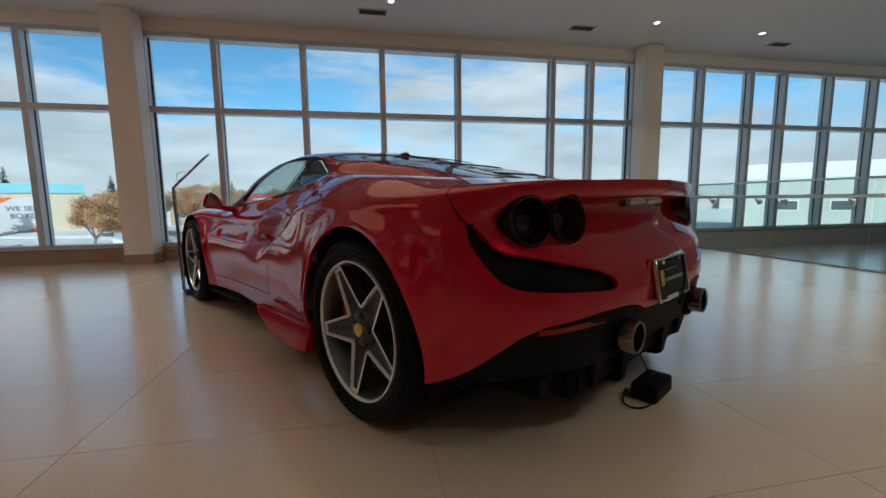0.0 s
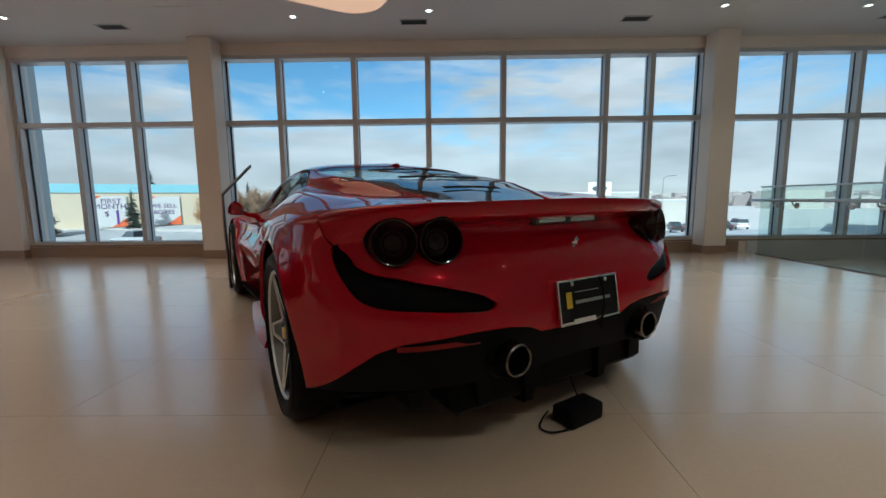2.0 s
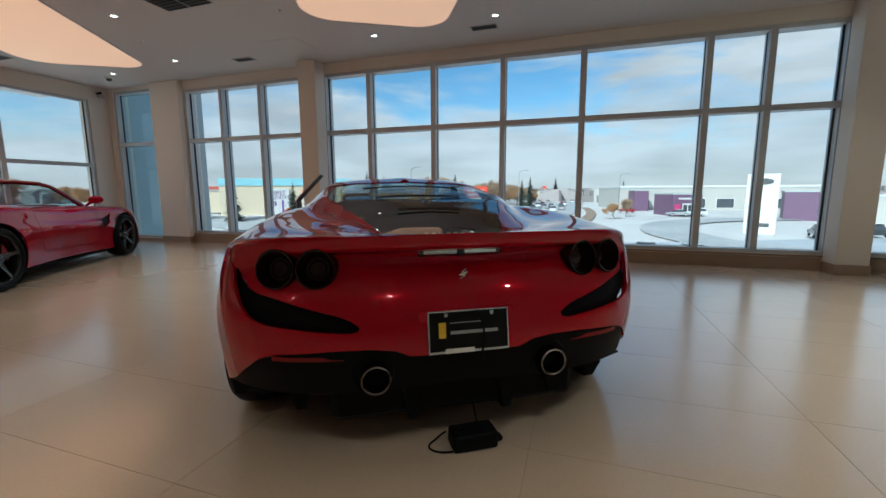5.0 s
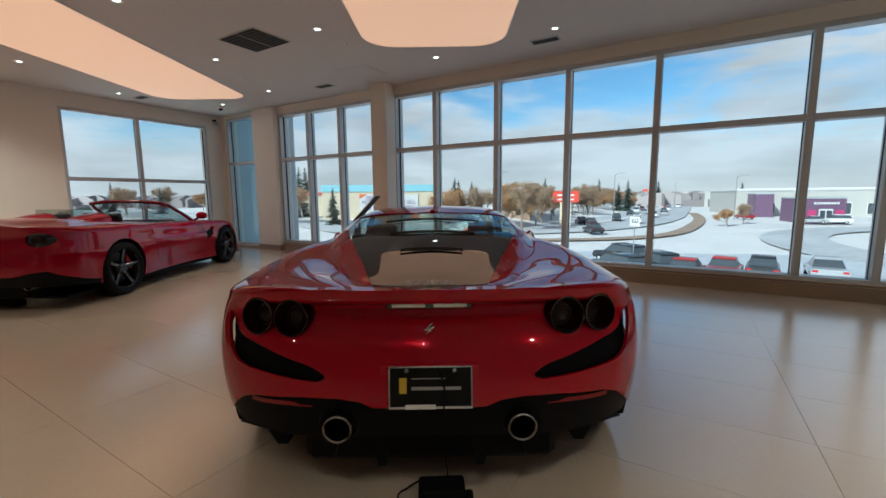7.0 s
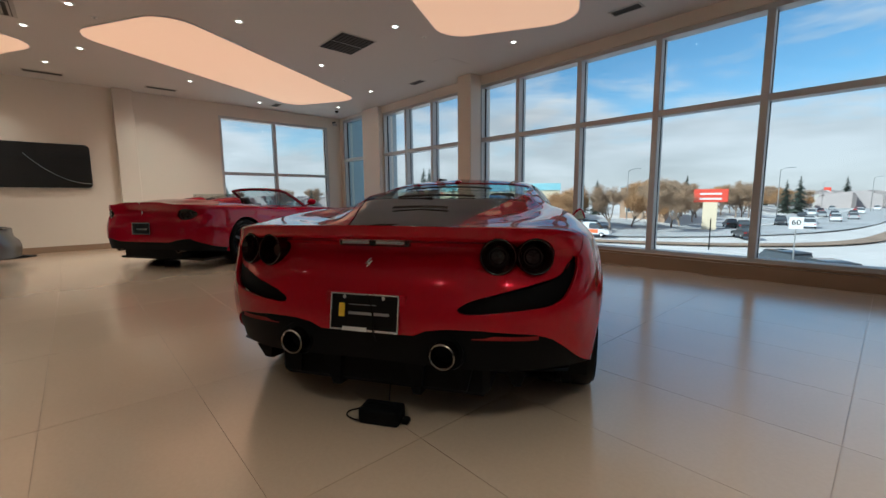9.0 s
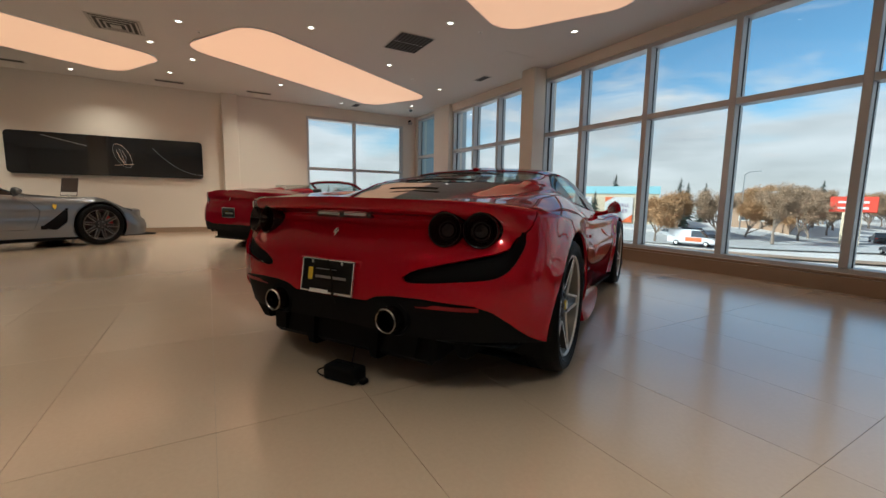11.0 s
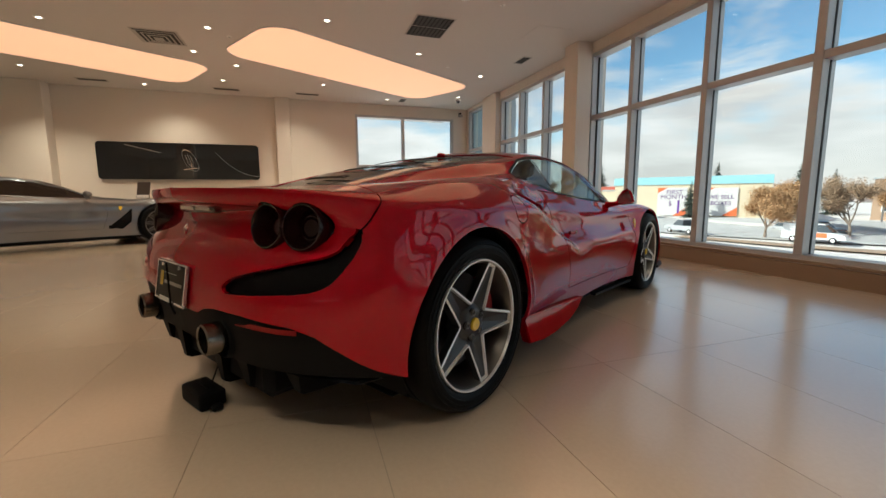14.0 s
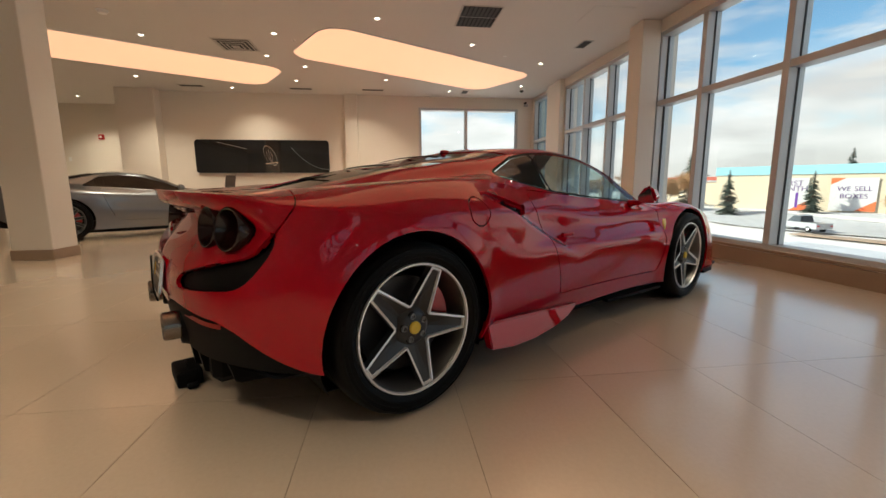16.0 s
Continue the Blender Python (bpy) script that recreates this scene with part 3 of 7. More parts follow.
for k in range(22):
    part("step", box(6.4, 9.4, 2.4 - 0.29 * (k + 1), 2.4 - 0.29 * k - 0.002, -0.13 - 0.18 * (k + 1) - 0.16, -0.13 - 0.18 * (k + 1), bevel=0.005), STEPST, st, smooth=False)
tagged(part("lower_floor", box(5.6, X_EAST, Y_BACK, 2.4, -4.4, -4.2), TILE, smooth=False), "tile floor of the storey below", "floor", kind="structure")
tagged(part("lower_wall", box(5.5, 5.6, Y_BACK, Y_WIN - 0.07, -4.2, -0.36), WALL, smooth=False), "white wall of the storey below", "wall", kind="structure")

# ---- wall sign, alarm, stands ----
sg = thing("wall_sign", "long black wall panel with a silver oval emblem", "wall sign", pose(X_WEST, -0.59, 1.68))
ring = rounded([(-1.67, -0.42), (1.67, -0.42), (1.67, 0.42), (-1.67, 0.42)], 0.08, 6)
turnw = Matrix(((0, 0, 1, 0), (1, 0, 0, 0), (0, 1, 0, 0), (0, 0, 0, 1)))
part("panel", prism(ring, 0.02, 0.07, m=turnw), GLOSSB, sg, smooth=False)
part("mount", prism(rounded([(-1.5, -0.3), (1.5, -0.3), (1.5, 0.3), (-1.5, 0.3)], 0.02, 2), 0.001, 0.02, m=turnw), BLACKP, sg, smooth=False)
oval = [(0.076, 0.17 + 0.135 * math.cos(t * math.pi / 16) - 0.09 * math.sin(t * math.pi / 16), 0.02 + 0.25 * math.sin(t * math.pi / 16)) for t in range(33)]
part("emblem_ring", tube(oval, 0.006, 6), CHROME, sg, "thin silver oval ring")
em = None
for k in (-1, 0, 1):
    em = tube([(0.076, 0.20 + 0.012 * k, -0.14), (0.076, 0.175 + 0.055 * k, -0.02), (0.076, 0.12 + 0.05 * k, 0.17 - 0.03 * abs(k))], 0.006, 6, bm=em)
em = tube([(0.076, 0.02, -0.19), (0.076, 0.20, -0.165), (0.076, 0.36, -0.15)], 0.006, 6, bm=em)
part("emblem_bars", em, CHROME, sg, "three silver bars over a thin line")
curve = [(0.073, 0.72 + 0.95 * s, 0.22 - 0.56 * (1 - (1 - s) ** 2.1)) for s in [k / 14 for k in range(15)]]
part("curved_line", tube(curve, 0.006, 5), STEEL, sg)
part("curved_line", tube([(0.073, -1.12 + 0.70 * k / 8, 0.36 - 0.17 * (k / 8)) for k in range(9)], 0.005, 5), STEEL, sg)

fa = thing("fire_alarm", "small red fire alarm box on the white wall", "fire alarm", pose(X_WEST - 1.9, -5.6, 2.35))
part("body", box(0.001, 0.05, -0.07, 0.07, -0.07, 0.07, bevel=0.008), mat("alarm_red", (0.45, 0.02, 0.02), 0.4), fa)
part("lens", box(0.05, 0.07, -0.03, 0.03, -0.03, 0.03, bevel=0.006), WHITEM, fa)
lsw = thing("light_switch", "small white wall light switch", "light switch", pose(X_WEST - 1.9, -6.51, 1.72))
part("plate", box(0.001, 0.010, -0.04, 0.04, -0.06, 0.06, bevel=0.003), WHITEM, lsw)
part("rocker", box(0.010, 0.016, -0.017, 0.017, -0.03, 0.03, bevel=0.002), WHITEM, lsw)
th = thing("wall_box", "small white wall control box", "wall box", pose(X_WEST - 1.9, -5.0, 2.33))
part("body", box(0.001, 0.035, -0.06, 0.06, -0.04, 0.04, bevel=0.006), WHITEM, th)


def info_stand(m, label):
    """Reading stand bent from one flat steel strip: foot, upright and tilted panel, with a printed sheet."""
    s = thing("info_stand", label, "info stand", m, group="info stands")
    front = [(0.22, 0.0), (0.0, 0.0), (-0.02, 0.02), (-0.035, 0.95), (0.245, 1.245)]
    back = [(0.254, 1.236), (-0.022, 0.945), (-0.008, 0.022), (0.003, 0.012), (0.22, 0.012)]
    strip = prism(front + back, -0.13, 0.13, m=pose(0, 0, 0, 90))
    part("bent_strip", strip, BLACKP, s, smooth=False)
    for q in (-0.131, 0.131):
        part("edge", tube([(0.22, q, 0.006), (-0.006, q, 0.006), (-0.014, q, 0.024), (-0.0285, q, 0.947), (0.2495, q, 1.24)], 0.0055, 6), STEEL, s, "thin bright steel edge")
    bm = box(-0.008, -0.006, -0.115, 0.115, 0.02, 0.37)
    bm.transform(pose(-0.03, 0, 0.95, 0, 43.5, 0))
    part("print", bm, PAPER, s, "pale printed sheet")


info_stand(pose(-1.40, 4.27, 0, 0, 0, 25.5), "slim black bent-bar info stand with a tilted panel")
pd = thing("plinth_sign", "small dark upright sign panel behind the silver car", "sign", pose(-7.19, -1.17, 0, 0, 0, 72))
part("foot", box(-0.16, 0.16, -0.12, 0.12, 0.0, 0.012, bevel=0.003), STEEL, pd)
part("post", box(-0.02, 0.02, -0.015, 0.015, 0.012, 0.86, bevel=0.004), STEEL, pd)
bm = box(-0.14, 0.14, -0.012, 0.0, 0.0, 0.36, bevel=0.004)
bm.transform(pose(0, 0.0, 0.82, -14, 0, 0))
part("panel", bm, mat("sign_dark_brown", (0.05, 0.035, 0.028), 0.35), pd)
bm = box(-0.13, 0.13, -0.016, -0.0125, 0.01, 0.075)
bm.transform(pose(0, 0.0, 0.82, -14, 0, 0))
part("label_strip", bm, PAPER, pd, "pale label strip", smooth=False)

# ---- the cars ----


def hermite(ts, vs, t):
    """Monotone cubic through (ts, vs) at t; ts rising."""
    ts, vs, t = np.asarray(ts, float), np.asarray(vs, float), np.asarray(t, float)
    h = np.diff(ts)
    d = np.diff(vs) / h
    m = np.zeros_like(vs)
    for i in range(1, len(ts) - 1):
        if d[i - 1] * d[i] > 0:
            w1, w2 = 2 * h[i] + h[i - 1], h[i] + 2 * h[i - 1]
            m[i] = (w1 + w2) / (w1 / d[i - 1] + w2 / d[i])
    m[0], m[-1] = d[0], d[-1]
    t = np.clip(t, ts[0], ts[-1])
    i = np.clip(np.searchsorted(ts, t) - 1, 0, len(h) - 1)
    s = (t - ts[i]) / h[i]
    return (2 * s**3 - 3 * s**2 + 1) * vs[i] + (s**3 - 2 * s**2 + s) * h[i] * m[i] + (-2 * s**3 + 3 * s**2) * vs[i + 1] + (s**3 - s**2) * h[i] * m[i + 1]


def natural(ts, vs, t):
    """Natural cubic spline through vectors vs at ts."""
    ts, vs, t = np.asarray(ts, float), np.asarray(vs, float), np.asarray(t, float)
    n, h = len(ts), np.diff(ts)
    a = np.zeros((n, n))
    r = np.zeros_like(vs)
    a[0, 0] = a[-1, -1] = 1
    for i in range(1, n - 1):
        a[i, i - 1], a[i, i], a[i, i + 1] = h[i - 1], 2 * (h[i - 1] + h[i]), h[i]
        r[i] = 3 * ((vs[i + 1] - vs[i]) / h[i] - (vs[i] - vs[i - 1]) / h[i - 1])
    c = np.linalg.solve(a, r)
    i = np.clip(np.searchsorted(ts, t) - 1, 0, n - 2)
    s = (t - ts[i])[:, None]
    hb = h[i][:, None]
    b = (vs[i + 1] - vs[i]) / hb - hb * (2 * c[i] + c[i + 1]) / 3
    return vs[i] + b * s + c[i] * s**2 + (c[i + 1] - c[i]) / (3 * hb) * s**3


def catmull(pts, counts):
    """Centripetal Catmull-Rom through pts (k, 3), counts[i] steps on span i."""
    p = np.asarray(pts, float)
    p = np.vstack([2 * p[0] - p[1], p, 2 * p[-1] - p[-2]])
    out = []
    for i in range(1, len(p) - 2):
        q = p[i - 1:i + 3]
        k = [0.0]
        for j in range(3):
            k.append(k[-1] + max(np.linalg.norm(q[j + 1] - q[j]), 1e-5) ** 0.5)
        n = counts[i - 1]
        for s in range(n + (1 if i == len(p) - 3 else 0)):
            t = k[1] + (k[2] - k[1]) * s / n
            a1 = q[0] * (k[1] - t) / (k[1] - k[0]) + q[1] * (t - k[0]) / (k[1] - k[0])
            a2 = q[1] * (k[2] - t) / (k[2] - k[1]) + q[2] * (t - k[1]) / (k[2] - k[1])
            a3 = q[2] * (k[3] - t) / (k[3] - k[2]) + q[3] * (t - k[2]) / (k[3] - k[2])
            b1 = a1 * (k[2] - t) / (k[2] - k[0]) + a2 * (t - k[0]) / (k[2] - k[0])
            b2 = a2 * (k[3] - t) / (k[3] - k[1]) + a3 * (t - k[1]) / (k[3] - k[1])
            out.append(b1 * (k[2] - t) / (k[2] - k[1]) + b2 * (t - k[1]) / (k[2] - k[1]))
    return np.array(out)


def half_shell(side, deck, centre, step=0.03, fine=1.0):
    """Right half of a car's skin as a bmesh. side: lines round the car from nose to tail, the shoulder first, then
    downwards, with as many stations each; deck: lines (y, x, z) from the middle outwards; centre: (y, z)."""
    side = np.stack([np.array(line, float) for line in side], axis=1)
    sh = side[:, 0]
    chord = np.concatenate([[0], np.cumsum(np.linalg.norm(np.diff(sh, axis=0), axis=1))])
    rows = int(chord[-1] / step)
    u = np.linspace(0, chord[-1], rows + 1)
    cols = [natural(chord, side[:, k], u) for k in range(side.shape[1])]
    bm = bmesh.new()
    grid = []
    cy, cz = zip(*sorted(centre))
    nd = len(deck)
    counts = [max(2, round(c * fine)) for c in [7] + [5] * nd + [4] + [5] * (side.shape[1] - 2)]
    for i in range(rows + 1):
        s = cols[0][i]
        s[0] = max(s[0], 0.0)
        y = s[1]
        pts = [(0, y, float(hermite(cy, cz, y)))]
        for k, line in enumerate(deck):
            ly, lx, lz = zip(*sorted(line))
            x = min(float(hermite(ly, lx, y)), s[0] * (0.755, 0.86, 0.94)[k])
            pts.append((x, y, float(hermite(ly, lz, y))))
        if s[0] < 0.02:
            pts = [(0, y, s[2])] * len(pts)
        pts += [c[i] for c in cols]
        if s[0] < 0.02:
            low = catmull([p + np.array([0, 0, 0]) for p in [c[i] for c in cols]], counts[nd + 1:])
            n0 = sum(counts[:nd + 1])
            line = np.vstack([np.tile(low[0], (n0, 1)), low])
            line[:, 0] = 0
        else:
            line = catmull(pts, counts)
        line[:, 0] = np.maximum(line[:, 0], 0)
        line[0, 0] = 0
        grid.append([bm.verts.new(p) for p in line])
    for p, q in zip(grid, grid[1:]):
        for k in range(len(p) - 1):
            try:
                bm.faces.new((p[k], p[k + 1], q[k + 1], q[k]))
            except ValueError:
                pass
    bmesh.ops.remove_doubles(bm, verts=bm.verts[:], dist=2e-4)
    bmesh.ops.dissolve_degenerate(bm, dist=1e-5, edges=bm.edges[:])
    bmesh.ops.recalc_face_normals(bm, faces=bm.faces[:])
    if sum(f.normal.x * f.calc_area() for f in bm.faces) < 0:
        bmesh.ops.reverse_faces(bm, faces=bm.faces[:])
    return bm


def outline(pts, r=0.0):
    """Signed distance (minus inside) to a closed outline in 2D, grown by r with round corners."""
    p = np.array(pts, float)
    q = np.roll(p, -1, axis=0)
    e = q - p
    ee = (e * e).sum(1)

    def f(a, b):
        w = np.array((a, b)) - p
        t = np.clip((w * e).sum(1) / ee, 0, 1)
        d = np.sqrt((((w - e * t[:, None]) ** 2).sum(1)).min())
        c = ((p[:, 1] > b) != (q[:, 1] > b)) & (a < e[:, 0] * (b - p[:, 1]) / np.where(e[:, 1] == 0, 1e-9, e[:, 1]) + p[:, 0])
        return (-d if c.sum() % 2 else d) - r
    return f


def slit(bm, f):
    """Cuts the faces of bm along f = 0."""
    val = {v: f(v.co) for v in bm.verts}
    on = [v for v in val if abs(val[v]) < 1e-6]
    for e in list(bm.edges):
        a, b = e.verts
        va, vb = val[a], val[b]
        if va * vb < 0 and min(abs(va), abs(vb)) > 1e-6:
            nv = bmesh.utils.edge_split(e, a, va / (va - vb))[1]
            val[nv] = 0.0
            on.append(nv)
    if on:
        bmesh.ops.connect_verts(bm, verts=on)


def carve(bm, f, gap=0.0025, keep=True):
    """Takes the faces of bm inside f < 0 away, with a gap, and returns them as a bmesh of their own."""
    if gap:
        slit(bm, lambda c: f(c) - gap)
    slit(bm, lambda c: f(c) + gap)
    inner, lost = [], []
    for fc in bm.faces:
        d = f(fc.calc_center_median())
        if d < -gap:
            inner.append(fc)
        elif d < gap:
            lost.append(fc)
    out = bmesh.new() if keep else None
    if keep:
        vs = {}
        for fc in inner:
            for v in fc.verts:
                if v not in vs:
                    vs[v] = out.verts.new(v.co)
            out.faces.new([vs[v] for v in fc.verts])
    bmesh.ops.delete(bm, geom=inner + lost, context="FACES")
    return out


def rim(bm, t):
    """Turns the open edges of a skin inwards by t."""
    bm.normal_update()
    nrm = {v: v.normal.copy() for v in bm.verts}
    edges = [e for e in bm.edges if e.is_boundary and not all(abs(v.co.x) < 1e-3 for v in e.verts)]
    src = {tuple(round(q, 6) for q in v.co): nrm[v] for e in edges for v in e.verts}
    res = bmesh.ops.extrude_edge_only(bm, edges=edges)
    for v in res["geom"]:
        if isinstance(v, bmesh.types.BMVert):
            k = src.get(tuple(round(q, 6) for q in v.co))
            if k is not None:
                v.co -= k * t
    return bm


def thick(bm, t):
    """Gives a skin a thickness inwards."""
    bmesh.ops.solidify(bm, geom=bm.faces[:], thickness=t)
    return bm


def flip(bm):
    """The mirror image across x = 0."""
    b = bm.copy()
    b.transform(Matrix.Diagonal((-1, 1, 1, 1)))
    bmesh.ops.reverse_faces(b, faces=b.faces[:])
    return b


def both(bm):
    """The right half and its mirror image as one."""
    b = flip(bm)
    merge(bm, b)
    bmesh.ops.remove_doubles(bm, verts=[v for v in bm.verts if abs(v.co.x) < 1e-3], dist=2e-4)
    return bm


def pair(name, bm, material, parent, label="", t=0.0):
    """The part and its mirror image as two objects."""
    other = flip(bm)
    if t:
        rim(bm, t)
        rim(other, t)
    return part(name, bm, material, parent, label), part(name, other, material, parent, label)


def push(bm, d):
    """Moves a skin along its normals."""
    bm.normal_update()
    moves = [(v, v.normal.copy()) for v in bm.verts]
    for v, n in moves:
        v.co += n * d
    return bm


def star_rim(r, spokes, material, edge, tipw=0.026, notch=0.40, hubr=0.075, twist=0.0, depth=0.035):
    """A star of tapering spokes with bright bevelled edges, facing +x. Returns (dark star, bright edges)."""
    out = []
    for i in range(spokes):
        t = 2 * math.pi * i / spokes + twist
        c, s = math.cos(t), math.sin(t)
        for k in (-1, 1):
            out.append((r * c - k * -tipw * s * 1, r * s + k * -tipw * c * 1))
        t2 = t + math.pi / spokes
        for k in (-0.03, 0.03):
            out.append((r * notch * math.cos(t2 + k * 1.0), r * notch * math.sin(t2 + k * 1.0)))
    fixed = []
    for i in range(spokes):
        a, b, c, d = out[4 * i:4 * i + 4]
        t = 2 * math.pi * i / spokes + twist
        tip = [a, b]
        tip.sort(key=lambda p: math.atan2(p[1] * math.cos(t) - p[0] * math.sin(t), p[0] * math.cos(t) + p[1] * math.sin(t)))
        fixed += tip + [c, d]

    def at(p, lift):
        rr = math.hypot(*p)
        return (lift - 0.035 * (1 - min(rr / r, 1)) ** 1.5, p[0], p[1])

    def inset(k):
        n = len(fixed)
        res = []
        for i in range(n):
            p, a, b = Vector(fixed[i]), Vector(fixed[i - 1]), Vector(fixed[(i + 1) % n])
            d1, d2 = (p - a).normalized(), (b - p).normalized()
            n1, n2 = Vector((-d1.y, d1.x)), Vector((-d2.y, d2.x))
            nn = (n1 + n2).normalized()
            res.append(tuple(p + nn * min(k / max(nn.dot(n1), 0.35), 2.2 * k)))
        return res
    i1 = inset(0.008)
    i2 = inset(0.0115)
    n = len(fixed)
    dark, bright = bmesh.new(), bmesh.new()
    back = [dark.verts.new(at(p, -depth)) for p in fixed]
    rim_ = [dark.verts.new(at(p, -0.002)) for p in fixed]
    top = [dark.verts.new(at(p, -0.009)) for p in i2]
    mid = dark.verts.new((-0.058, 0, 0))
    for i in range(n):
        j = (i + 1) % n
        dark.faces.new((back[i], back[j], rim_[j], rim_[i]))
        dark.faces.new((top[i], top[j], mid))
    b0 = [bright.verts.new(at(p, -0.002)) for p in fixed]
    b1 = [bright.verts.new(at(p, 0.0)) for p in i1]
    b2 = [bright.verts.new(at(p, -0.009)) for p in i2]
    for i in range(n):
        j = (i + 1) % n
        bright.faces.new((b0[i], b0[j], b1[j], b1[i]))
        bright.faces.new((b1[i], b1[j], b2[j], b2[i]))
    bmesh.ops.recalc_face_normals(dark, faces=dark.faces[:])
    for b in (dark, bright):
        bmesh.ops.recalc_face_normals(b, faces=b.faces[:])
    return dark, bright


def wheel(car, x, y, r, width, spokes=5, dark=RIMD, edge=RIMM, cap=YELLOW, twist=0.3, lip=RIMM, rim_r=0.262, notch=0.38, calip=CALIP):
    """Wheel on the right side (x > 0) or, turned round, on the left. Its outer face lies at x."""
    sgn = 1 if x > 0 else -1
    m = Matrix.Translation((x, y, r)) @ (Matrix.Identity(4) if sgn > 0 else pose(0, 0, 0, 0, 0, 180))
    w = part("wheel", lathe([(rim_r - 0.010, -0.010), (rim_r - 0.018, -0.022), (rim_r - 0.028, -width + 0.03), (rim_r - 0.006, -width + 0.02), (rim_r, -width + 0.02)], 64), RIMS if lip is RIMM else lip, car, "satin grey rim barrel")
    w.matrix_basis = m
    prof = [(rim_r - 0.002, -0.013), (rim_r + 0.012, 0.000), (rim_r + 0.03, 0.006), (r - 0.03, 0.004), (r - 0.012, -0.008), (r - 0.003, -0.028), (r, -0.06)]
    for k in range(1, 4):
        q = -0.06 - k * (width - 0.12) / 4
        prof += [(r, q + 0.006), (r - 0.007, q + 0.004), (r - 0.007, q - 0.004), (r, q - 0.006)]
    prof += [(r, -width + 0.06), (r - 0.004, -width + 0.025), (r - 0.02, -width + 0.006), (rim_r + 0.02, -width), (rim_r - 0.002, -width + 0.015)]
    part("tyre", lathe(prof, 72), TYRE, w)
    part("rim_lip", lathe([(rim_r, -0.012), (rim_r - 0.003, -0.003), (rim_r - 0.009, -0.003), (rim_r - 0.012, -0.012)], 72), lip, w, "thin bright rim lip" if lip is RIMM else "")
    for k in range(3):
        rr = rim_r + 0.022 + 0.016 * k
        part("sidewall_ring", lathe([(rr, 0.0035), (rr + 0.0015, 0.0068), (rr + 0.004, 0.0068), (rr + 0.0055, 0.0035)], 72), TYRE, w)
    a, b = star_rim(rim_r - 0.012, spokes, dark, edge, twist=twist, notch=notch)
    shift = Matrix.Translation((-0.012, 0, 0))
    a.transform(shift)
    b.transform(shift)
    part("spokes", a, dark, w, smooth=False)
    if edge:
        part("spoke_edges", b, edge, w, "bright machined spoke edges", smooth=False)
    else:
        b.free()
    part("hub", lathe([(0.001, -0.030), (0.05, -0.030), (0.066, -0.038), (0.088, -0.062), (0.088, -0.10)], 32), dark, w)
    if cap:
        part("centre_cap", lathe([(0.001, -0.020), (0.022, -0.020), (0.026, -0.024), (0.026, -0.032)], 24), cap, w, "yellow round centre cap")
    for k in range(5):
        t = 2 * math.pi * (k + 0.5) / 5 + twist
        bolt = part("wheel_bolt", lathe([(0.001, -0.030), (0.0075, -0.030), (0.009, -0.024), (0.0125, -0.024), (0.0135, -0.034)], 14), RIMS, w)
        bolt.location = (0, 0.049 * math.cos(t), 0.049 * math.sin(t))
        part("bolt_well", lathe([(0.0135, -0.033), (0.0165, -0.0325), (0.0185, -0.036)], 14), BLACKP, bolt)
    part("brake_disc", lathe([(0.08, -0.115), (0.195, -0.115), (0.197, -0.120), (0.197, -0.14), (0.08, -0.142)], 48), BRAKE, w)
    arc = []
    for k in range(9):
        t = -0.55 + 1.1 * k / 8
        arc.append((0.205 * math.cos(t), 0.205 * math.sin(t)))
    for k in range(8, -1, -1):
        t = -0.5 + 1.0 * k / 8
        arc.append((0.125 * math.cos(t), 0.125 * math.sin(t)))
    cb = prism(arc, -0.03, 0.03, bevel=0.006)
    cb.transform(Matrix(((0, 0, 1, -0.105), (1, 0, 0, 0), (0, 1, 0, 0), (0, 0, 0, 1))))
    cb.transform(pose(0, 0, 0, 20 if sgn > 0 else 160))
    part("brake_caliper", cb, calip, w, "red brake caliper")
    return w


def seat(name, car, x, y, z, material):
    s = part(name, box(-0.24, 0.24, -0.26, 0.26, 0, 0.16, bevel=0.06, segs=4), material, car, "dark leather bucket seat")
    s.location = (x, y, z)
    bm = box(-0.23, 0.23, -0.07, 0.07, 0.0, 0.50, bevel=0.06, segs=4)
    bm.transform(pose(0, -0.22, 0.12, 17))
    part("backrest", bm, material, s)
    bm = box(-0.10, 0.10, -0.05, 0.05, 0.0, 0.15, bevel=0.048, segs=4)
    bm.transform(pose(0, -0.40, 0.58, 12))
    part("headrest", bm, material, s)
    return s


def well(r, y, z, x0, x1, n=28):
    """The inner lining of a wheel arch."""
    pts = [(y + r * math.cos(t), z + r * math.sin(t)) for t in [math.radians(-25 + 230 * k / n) for k in range(n + 1)]]
    b = bmesh.new()
    a = [b.verts.new((x0, p, q)) for p, q in pts]
    c = [b.verts.new((x1, p, q)) for p, q in pts]
    for i in range(n):
        b.faces.new((a[i], a[i + 1], c[i + 1], c[i]))
    b.faces.new(a)
    return b


